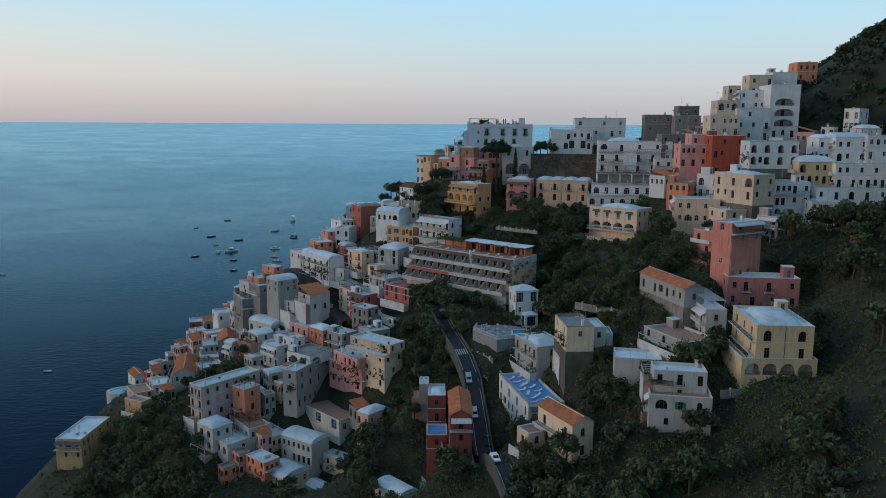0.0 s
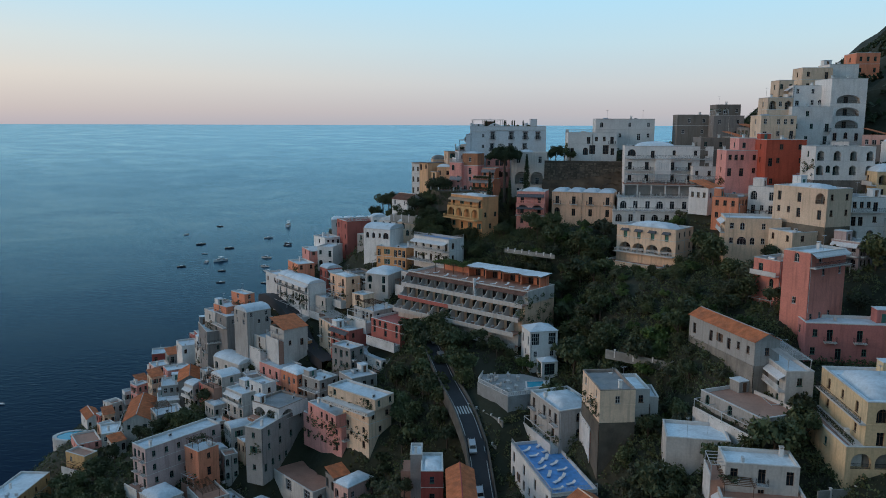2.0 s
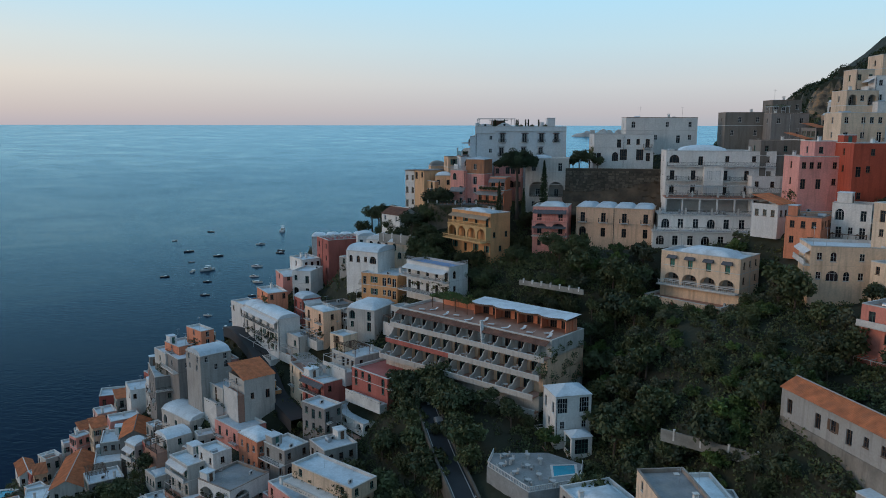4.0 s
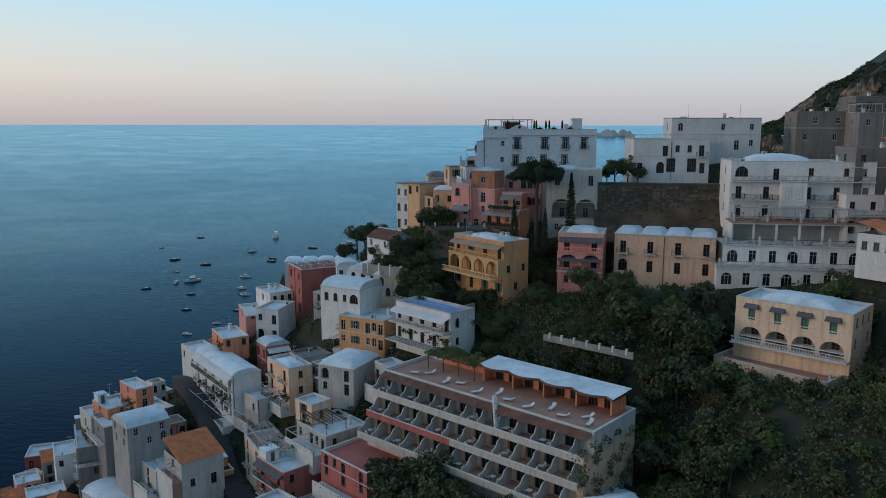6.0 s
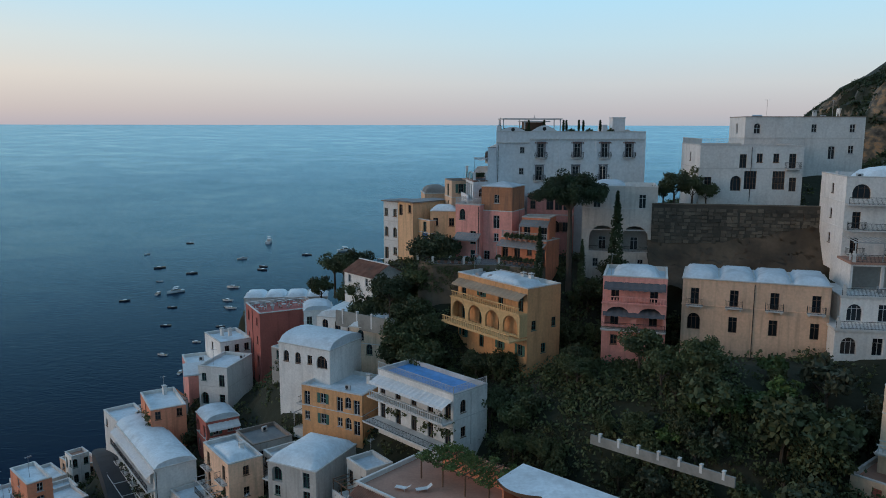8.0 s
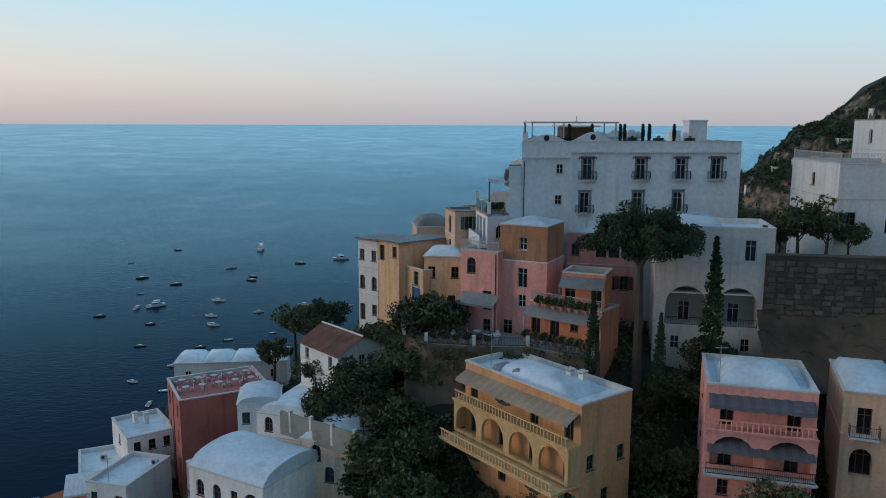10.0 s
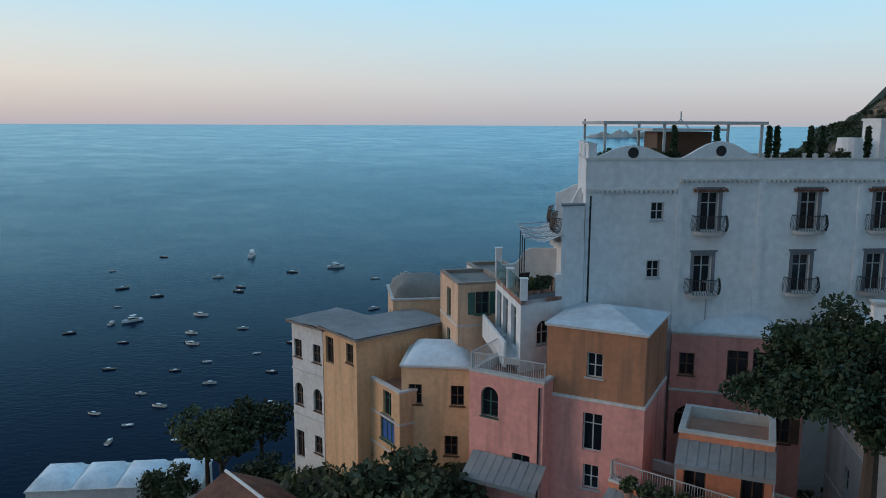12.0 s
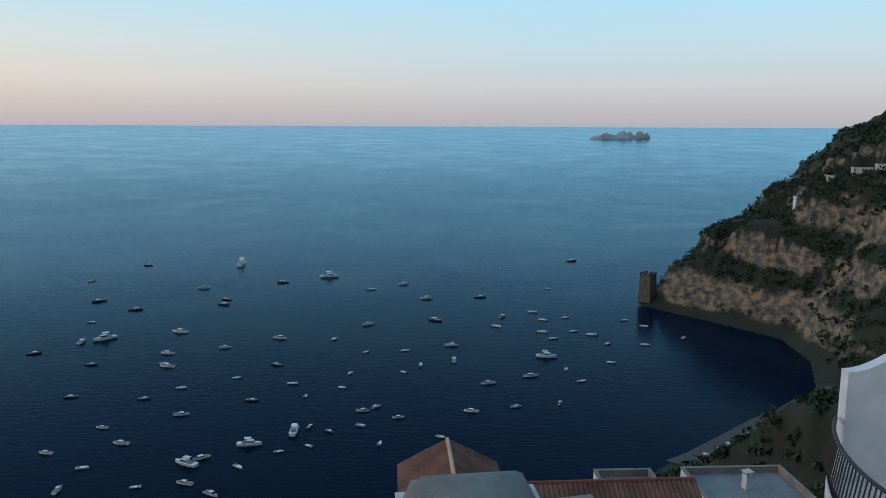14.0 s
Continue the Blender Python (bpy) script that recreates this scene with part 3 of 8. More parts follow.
    if r in ("flat", "grey", "terrace", "terracotta", "flatdome") and not label and min(w, d) > 4.6 and y < 300 and FOOT.random() < .42:
        roof_hut(root, w, d, h, c, r == "flatdome")
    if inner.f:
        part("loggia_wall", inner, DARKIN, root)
    for face, k, s, z0, ow, oh, arched, dep, pitch, turn in jobs:
        def spot(px, depth, zz):
            loc = face.place(px, depth, zz)
            return Matrix.Translation(loc) @ pose(0, 0, 0, 0, 0, -90 * turn)
        if k in "LV":
            ms = window_meshes("d", min(1.2, ow * .6), min(2.1, oh * .8), 0, tone)
            q = part("window", joined_window(ms) if far else ms[0], None, root, at=spot(s, dep - .2, z0))
            if not far:
                part("pane", ms[1], None, q)
            part("railing", railing_mesh(ow, .85), None, root, at=spot(s - ow / 2, .12, z0))
            continue
        ms = window_meshes(k if k != "o" else "n", ow, oh, arched, tone)
        q = part("window", joined_window(ms) if far else ms[0], None, root, at=spot(s, max(0, dep - .24), z0))
        if not far:
            part("pane", ms[1], None, q)
        if k == "s":
            for sg in (-1, 1):
                part("shutter", ms[2], None, q, at=Matrix.Translation((sg * ow * .78, -max(0, dep - .24), 0)))
        if k == "h":
            hood = Mesh()
            hood.poly((-1.1, -.9, 0), (1.1, -.9, 0), (1.1, 0, .55), (-1.1, 0, .55))
            hood.poly((-1.1, -.9, -.12), (1.1, -.9, -.12), (1.1, -.9, 0), (-1.1, -.9, 0))
            for sg in (-1.1, 1.1):
                hood.poly((sg, -.9, -.12), (sg, 0, -.12), (sg, 0, .55), (sg, -.9, 0))
            part("window_hood", hood, DARKFABRIC, root, "dark canvas hood above a window", at=spot(s, 0, z0 + oh + .1))
        if k == "b":
            bw = round(max(1.3, min(pitch * .86, 3.2)), 1)
            slab = Mesh()
            slab.box(-bw / 2, bw / 2, -.95, .02, -.16, 0)
            slab.box(-bw / 2 + .15, -bw / 2 + .35, -.7, .02, -.4, -.16)
            slab.box(bw / 2 - .35, bw / 2 - .15, -.7, .02, -.4, -.16)
            q = part("balcony", slab, COPING, root, at=spot(s, 0, z0))
            part("railing", bent_railing(bw), None, q)
    nf = max(len(FA.split("/")), len(FB.split("/")))
    if nf > 1 and RNG.random() < .55:
        band, fh = Mesh(), min(3.6, h / nf)
        for i in range(1, nf):
            zz = h - i * fh
            band.box(-.05, w + .05, -.05, d + .05, zz - .07, zz + .06)
        part("string_course", band, COPING if RNG.random() < .5 else wall_mat(c), root)
    if h > 4 and RNG.random() < .35:
        pipe = Mesh()
        px = RNG.choice([.25, w * .5, w - .25])
        pipe.tube((px, -.07, -.5), (px, -.07, h - .3), .05, n=5)
        part("drainpipe", pipe, IRON if RNG.random() < .5 else COPING, root)
    if y < 290 and RNG.random() < .42:
        forecourt(root, w, d, low, -1.0 if RNG.random() < .5 else .0)
    if not label and nf > 1 and min(w, d) > 4.2 and 60 < y < 300 and RNG.random() < .4:
        fh = min(3.6, h / nf)
        turn = RNG.random() < .65
        balcony_tier(root, turn, d if turn else w, d, h - fh, RNG.uniform(.9, 1.5), RNG.choice(["iron", "iron", "balustrade", "parapet"]), awn=RNG.choice([None, None, FABRIC, DARKFABRIC]))
    if y < 300 and RNG.random() < .42:
        # creeper hanging over the face or growing along its foot
        k, zz = int(d * 2.2), RNG.choice([.4, .9, h * .45])
        q = random.Random(int(x * 31 + y * 7))
        V = leaf_quads([(-.15, q.uniform(.2, d - .2) if i % 3 else q.uniform(.2, d * .4), zz + q.uniform(-1.2, .9) - .8 * (i % 3)) for i in range(k)], [q.uniform(.3, .75) for _ in range(k)], 20, .17, k)
        part("creeper", quads("creeper", V, RNG.choice([LEAF, SCRUB, LEAF])), None, root, "dark green creeper on the wall")
    roof_on(root, w, d, h, r, c)
    n = (1 if RNG.random() < .7 else 0) + int(w * d / 45) if clutter is None else clutter
    if r in ("flat", "flatdome", "grey", "terrace", "stone"):
        for _ in range(n):
            px, py = RNG.uniform(.9, w - .9), RNG.uniform(.9, d - .9)
            clutter_at(corners[0][0] + ux * px - uy * py, corners[0][1] + uy * px + ux * py, z - .5, yaw)
    return root


def roof_hut(root, w, d, h, c, corner):
    """A small stair hut at the back of a flat roof, or a light timber pergola over it."""
    zf = h - .55
    if FOOT.random() < .68:
        a, b, t = FOOT.uniform(1.8, 2.8), FOOT.uniform(1.8, 3.0), FOOT.uniform(1.9, 2.7)
        x0 = w - .3 - a if FOOT.random() < .6 else .3
        y0 = d - .3 - b
        m = Mesh()
        m.box(x0, x0 + a, y0, y0 + b, zf, zf + t, False)
        hut = part("roof_hut", m, wall_mat(c if FOOT.random() < .6 else "white"), root)
        m = Mesh()
        m.box(x0 - .1, x0 + a + .1, y0 - .1, y0 + b + .1, zf + t - .06, zf + t + .08)
        part("hut_roof", m, LIME, hut)
        m = Mesh()
        m.box(x0 + a / 2 - .4, x0 + a / 2 + .4, y0 - .04, y0 + .02, zf + .05, zf + min(1.85, t - .25))
        part("hut_door", m, BROWNWOOD if FOOT.random() < .5 else GREENWOOD, hut)
    elif not corner:
        m = Mesh()
        x0, x1, y0, y1 = .4, min(w - .4, 4.6), .5, d - .5
        for px in (x0, x1 - .08):
            for py in (y0, (y0 + y1) / 2, y1 - .08):
                m.box(px, px + .09, py, py + .09, zf, zf + 2.3)
            m.box(px - .02, px + .11, y0 - .2, y1 + .2, zf + 2.3, zf + 2.42)
        n = int((y1 - y0) / .55)
        for i in range(n + 1):
            py = y0 + (y1 - y0) * i / n
            m.box(x0 - .25, x1 + .25, py - .04, py + .04, zf + 2.42, zf + 2.52)
        p = part("roof_pergola", m, WHITEWOOD if FOOT.random() < .5 else BROWNWOOD, root)
        if FOOT.random() < .6:
            q = random.Random(int(w * 91 + d * 17))
            V = leaf_quads([(q.uniform(x0, x1), q.uniform(y0, y1), zf + 2.55) for _ in range(12)], [q.uniform(.5, .9) for _ in range(12)], 26, .17, 3, .35)
            part("vine", quads("vine", V, LEAF), None, p, "dark vine over a roof pergola")


def balcony_tier(root, turn, L, d, z, out, rail="iron", arches=0, awn=None, under=3.1, stone=None):
    """A balcony along a whole face, with a railing, and if wanted an arcade under it or an awning over it."""
    at = pose(0, d, 0, 0, 0, -90) if turn else None
    place = at if at is not None else pose(0, 0, 0)
    m = Mesh()
    m.box(0, L, -out, .02, z - .24, z)
    m.box(-.06, L + .06, -out - .08, -out + .06, z - .1, z + .03)
    slab = part("balcony", m, stone or COPING, root, at=place)
    if rail == "parapet":
        m = Mesh()
        m.box(.02, L - .02, -out + .02, -out + .18, z, z + .85)
        part("parapet", m, COPING, slab)
    else:
        part("railing", railing_mesh(L - .3, .95, .16, (stone or COPING) if rail == "balustrade" else IRON, rail == "balustrade"), None, slab, at=pose(.15, -out + .12, z))
    if arches:
        m, dark = Mesh(), Mesh()
        f = Face(m, lambda s, q, zz: (s, q - out + .12, zz), L, z - under - .3, z - .24)
        step = L / arches
        for i in range(arches):
            f.hole(step * (i + .1), step * (i + .9), z - under, z - .45, .34, 1)
        f.build(dark)
        for e in (0, L):
            m.poly((e, -out + .12, z - under - .3), (e, .02, z - under - .3), (e, .02, z - .24), (e, -out + .12, z - .24))
        part("arcade", m, root.children[0].data.materials[0], root, at=place)
    if awn:
        m = Mesh()
        n = max(4, int(L / .5))
        m.grid(lambda u, v: (.2 + (L - .4) * u, -out * .95 * min(1, 1.12 * (1 - v)), z + (2.75 - .7 * (1 - v) * 1.1 if v > .1 else 1.85) + .04 * math.sin(u * n * 3.14)), n * 2, 10)
        part("awning", m, awn, root, at=place)


def forecourt(root, w, d, low, z):
    """A small paved terrace with a plaster parapet along the face to the left of the near corner."""
    out = RNG.uniform(1.6, 2.8)
    m = Mesh()
    m.box(-out, -.02, .2, d - .2, low, z)
    part("terrace", m, TERRA if RNG.random() < .5 else COPING, root)
    if RNG.random() < .5:
        m = Mesh()
        m.box(-out - .08, -out + .1, .2, d - .2, low, z + .85)
        part("terrace_parapet", m, COPING, root)
    else:
        part("terrace_railing", railing_mesh(d - .4, .95), None, root, at=pose(-out + .1, .2, z, 0, 0, 90))
    if RNG.random() < .5:
        m = Mesh()
        for i in range(5):
            yy = .5 + i * (d - 1) / 4
            m.box(-out, 0, yy - .05, yy + .05, z + 2.35, z + 2.45)
        for xx in (-out + .05,):
            for yy in (.4, d / 2, d - .4):
                m.box(xx - .05, xx + .05, yy - .05, yy + .05, z, z + 2.35)
        m.box(-out, -out + .1, .3, d - .3, z + 2.25, z + 2.36)
        part("pergola", m, WHITEWOOD if RNG.random() < .6 else BROWNWOOD, root)
    if RNG.random() < .6:
        k = int(d * 2)
        r = np.random.RandomState(int(d * 100))
        V = leaf_quads([(-out + .2, .3 + (d - .6) * i / k, z + .5) for i in range(k)], [.35] * k, 14, .13, k)
        part("planting", quads("planting", V, LEAF), None, root, "potted greenery along a terrace edge")


def roof_on(root, w, d, h, r, c):
    e = .28
    if r == "slab":
        m, k = Mesh(), .3
        m.grid(lambda u, v: (-k + u * (w + 2 * k), -k + v * (d + 2 * k), h + .24 + .05 * math.sin(u * 9 + v * 4) * math.sin(v * 7)), 10, 10)
        part("roof", m, GREYROOF, root)
        m = Mesh()
        m.box(-k - .02, w + k + .02, -k - .02, d + k + .02, h + .02, h + .17)
        part("roof_edge", m, OLDEDGE, root, "worn brown roof edge")
        return
    if r in ("gable", "shed", "oldgable"):
        if r == "shed":
            m = Mesh()
            corrugated(m, w, d, d * .28, 0, False)
            part("roof", m, TILE, root, at=pose(0, 0, h + .05))
            return
        lengthwise = d > w
        run = (w if lengthwise else d) / 2
        rise = run * .52
        for flip in (False, True):
            m = Mesh()
            corrugated(m, d if lengthwise else w, run, rise, 2 * run if flip else 0, flip)
            turn = pose(0, d, h + .03, 0, 0, -90) if lengthwise else pose(0, 0, h + .03)
            if lengthwise:
                turn = pose(w, 0, h + .03, 0, 0, 90)
            part("roof_slope", m, TILE if r == "gable" else OLDTILE, root, at=turn)
        g = Mesh()
        if lengthwise:
            for yy in (0, d):
                g.poly((0, yy, h), (w, yy, h), (w / 2, yy, h + rise))
            g.tube((w / 2, -.25, h + rise + .06), (w / 2, d + .25, h + rise + .06), .13, n=6)
        else:
            for xx in (0, w):
                g.poly((xx, 0, h), (xx, d, h), (xx, d / 2, h + rise))
            g.tube((-.25, d / 2, h + rise + .06), (w + .25, d / 2, h + rise + .06), .13, n=6)
        part("gable", g, wall_mat(c), root)
        return
    if r in ("dome", "olddome", "hip", "hipwhite") or r.startswith("vault"):
        m, o = Mesh(), Mesh()
        o.box(-.12, w + .12, -.12, d + .12, h - .02, h + .12)
        part("cornice", o, COPING, root)
        if r in ("dome", "olddome"):
            dome_mesh(m, .1, w - .1, .1, d - .1, h + .1, (.3 if r == "olddome" else .2) * min(w, d), 14)
        elif r.startswith("vault"):
            n = int(r[5:] or 1)
            if n == 1:
                along = d > w
                vault_mesh(m, .05, w - .05, .05, d - .05, h + .1, .16 * min(w, d), along)
            else:
                for i in range(n):
                    dome_mesh(m, .1 + i * w / n, (i + 1) * w / n - .1, .1, d - .1, h + .1, 1.0)
        else:
            k = .2 if r == "hip" else .13
            t = k * min(w, d) + .15
            q = ((-.15, -.15), (w + .15, -.15), (w + .15, d + .15), (-.15, d + .15))
            mid = ((min(w, d) / 2, d / 2), (w - min(w, d) / 2, d / 2)) if w > d else ((w / 2, w / 2), (w / 2, d - w / 2))
            if w > d:
                A, Bq = (*mid[0], h + t), (*mid[1], h + t)
                m.poly((*q[0], h + .12), (*q[1], h + .12), Bq, A)
                m.poly((*q[2], h + .12), (*q[3], h + .12), A, Bq)
                m.poly((*q[1], h + .12), (*q[2], h + .12), Bq)
                m.poly((*q[3], h + .12), (*q[0], h + .12), A)
            else:
                A, Bq = (*mid[0], h + t), (*mid[1], h + t)
                m.poly((*q[0], h + .12), (*q[1], h + .12), A)
                m.poly((*q[2], h + .12), (*q[3], h + .12), Bq)
                m.poly((*q[1], h + .12), (*q[2], h + .12), Bq, A)
                m.poly((*q[3], h + .12), (*q[0], h + .12), A, Bq)
        part("roof", m, STONEROOF if r == "olddome" else LIME, root, smooth=r in ("dome", "olddome") or r.startswith("vault"))
        return
    m, p = Mesh(), Mesh()
    zf = h - (.22 if r == "stone" else .55)
    m.poly((e, e, zf), (w - e, e, zf), (w - e, d - e, zf), (e, d - e, zf))
    floor = FLOORS.get(r, LIME)
    part("roof", m, floor, root)
    ring = ((-.04, -.04), (w + .04, -.04), (w + .04, d + .04), (-.04, d + .04))
    inn = ((e, e), (w - e, e), (w - e, d - e), (e, d - e))
    for i in range(4):
        a, b, cc, dd = ring[i], ring[(i + 1) % 4], inn[(i + 1) % 4], inn[i]
        p.poly((*a, h + .05), (*b, h + .05), (*cc, h + .05), (*dd, h + .05))
        p.poly((*a, h - .1), (*b, h - .1), (*b, h + .05), (*a, h + .05))
        p.poly((*dd, h + .05), (*cc, h + .05), (*cc, zf), (*dd, zf))
    part("parapet", p, OLDEDGE if r in ("stone", "grey") else COPING, root)
    if r == "flatdome":
        m = Mesh()
        s = min(w, d)
        dome_mesh(m, w * .12, w * .88 if w < d * 1.4 else w * .6, d * .15, d * .85, zf + .02, .17 * s)
        part("dome", m, LIME, root, "low limewashed dome", smooth=True)
    if r in ("railterrace", "bluedeck", "bluepool"):
        part("railing", railing_mesh(w - .1, 1.0, .14, WHITEWOOD), None, root, at=pose(.05, .1, h + .05))
        part("railing", railing_mesh(d - .1, 1.0, .14, WHITEWOOD), None, root, at=pose(.1, .05, h + .05, 0, 0, 90))


def build_clutter():
    """Small rooftop things, one of each kind; the first use places it, later ones copy it."""
    kinds = []
    ac = thing("air_conditioner", pose(0, 0, -40), "white rooftop air conditioner box with a dark fan", "air conditioner", "rooftop equipment")
    m = Mesh()
    m.box(-.45, .45, -.18, .18, .12, .8)
    m.box(-.4, -.3, -.15, .15, 0, .12)
    m.box(.3, .4, -.15, .15, 0, .12)
    part("casing", m, WHITEWOOD, ac)
    f = Mesh()
    f.tube((-.1, -.2, .46), (-.1, -.17, .46), .26, n=12)
    part("fan", f, IRON, ac)
    ch = thing("chimney", pose(3, 0, -40), "white plastered rooftop chimney with a capped vent", "chimney", "rooftop equipment")
    m = Mesh()
    m.box(-.3, .3, -.3, .3, 0, 1.3)
    part("shaft", m, wall_mat("white"), ch)
    m = Mesh()
    m.box(-.38, .38, -.38, .38, 1.5, 1.6)
    for a in (-.3, .22):
        for b in (-.3, .22):
            m.box(a, a + .08, b, b + .08, 1.3, 1.5)
    part("cap", m, COPING, ch)
    m = Mesh()
    m.box(-.6, -.5, -.3, .3, 0, .2)
    m.box(.5, .6, -.3, .3, 0, .2)
    m.tube((-.8, 0, .48), (.8, 0, .48), .45, n=12)
    tk = tagged(part("water_tank", m, ALU), "pale rooftop water tank lying on a flat roof", "water tank", "rooftop equipment")
    m = Mesh()
    m.tube((0, 0, 0), (0, 0, 3.6), .035, n=5)
    m.tube((-.5, 0, 3.4), (.6, 0, 3.4), .02, n=4)
    for i in range(6):
        m.tube((-.45 + i * .2, -.3, 3.4), (-.45 + i * .2, .3, 3.4), .012, n=4)
    an = tagged(part("antenna", m, ALU), "thin rooftop television aerial on a mast", "antenna", "rooftop equipment")
    tb = thing("terrace_table", pose(12, 0, -40), "white round terrace table with two chairs", "table", "terrace furniture")
    m = Mesh()
    m.tube((0, 0, .7), (0, 0, .74), .5, n=12)
    m.tube((0, 0, 0), (0, 0, .7), .05, n=6)
    part("table", m, WHITEWOOD, tb)
    prof = [(.0, 0), (.04, 0), (.04, .4), (.40, .4), (.40, 0), (.44, 0), (.44, .46), (.46, .92), (.42, .92), (.40, .46), (.0, .46)]
    for s in (-1, 1):
        m = Mesh()
        pts = [(s * (.62 + a), b) for a, b in prof]
        for yy in (-.21, .21):
            m.poly(*[(a, yy, b) for a, b in pts])
        for i in range(len(pts)):
            (a, b), (c, d) = pts[i], pts[(i + 1) % len(pts)]
            m.poly((a, -.21, b), (c, -.21, d), (c, .21, d), (a, .21, b))
        part("chair", m, WHITEWOOD, tb)
    return [ac, ch, tk, an, tb]


KINDS = [[k, False] for k in build_clutter()]


def clutter_at(x, y, z, yaw, kind=None):
    k = KINDS[RNG.choice([0, 0, 1, 1, 2, 3, 3]) if kind is None else kind]
    m = pose(x, y, z - .04, 0, 0, yaw + RNG.choice([0, 90, 15]))
    if k[1]:
        copy_thing(k[0], m)
    else:
        k[0].matrix_basis, k[1] = m, True

# ---------------- large particular buildings ----------------
def explicit(root, face, wall, items, tone="white"):
    """Openings at given places: (kind, along, sill height, width, height)."""
    for k, s, z0, ow, oh in items:
        dep, arched = OPEN[k][3], OPEN[k][4]
        face.hole(s - ow / 2, s + ow / 2, z0, z0 + oh, dep, arched, k == "L")
        ms = window_meshes(k if k not in "Lo" else "d", ow if k != "L" else 1.2, oh if k != "L" else 2.1, arched and k != "L", tone)
        q = part("window", ms[0], None, root, at=Matrix.Translation(face.place(s, max(0, dep - .24), z0)))
        part("pane", ms[1], None, q)
        if k == "b":
            bw, slab = 2.1, Mesh()
            n = 8
            rim = [(-bw / 2 * math.cos(math.pi * i / n), -.75 * math.sin(math.pi * i / n) ** .5) for i in range(n + 1)]
            slab.poly(*[(x, y, 0) for x, y in rim])
            slab.poly(*[(x * .9, y * .9, -.22) for x, y in rim[::-1]])
            for a, b in zip(rim, rim[1:]):
                slab.poly((a[0] * .9, a[1] * .9, -.22), (b[0] * .9, b[1] * .9, -.22), (b[0], b[1], 0), (a[0], a[1], 0))
            q = part("balcony", slab, COPING, root, at=Matrix.Translation(face.place(s, -.01, z0)))
            r = Mesh()
            for a, b in zip(rim, rim[1:]):
                r.tube((a[0], a[1], .95), (b[0], b[1], .95), .025, n=4)
                for t in (0, .25, .5, .75):
                    x, y = a[0] + (b[0] - a[0]) * t, a[1] + (b[1] - a[1]) * t
                    r.tube((x, y, 0), (x * 1.08, y * 1.12, .4), .014, n=4, cap=False)
                    r.tube((x * 1.08, y * 1.12, .4), (x, y, .95), .014, n=4, cap=False)
            part("railing", r, IRON, q, "bowed wrought iron balcony railing")


FRESH = material("fresh_whitewash", (.74, .75, .76), .9, scale=.7, vary=.04, bump=.08, streak=.14)
SURROUND = material("dark_stone_surround", (.17, .18, .20), .85, vary=.15)


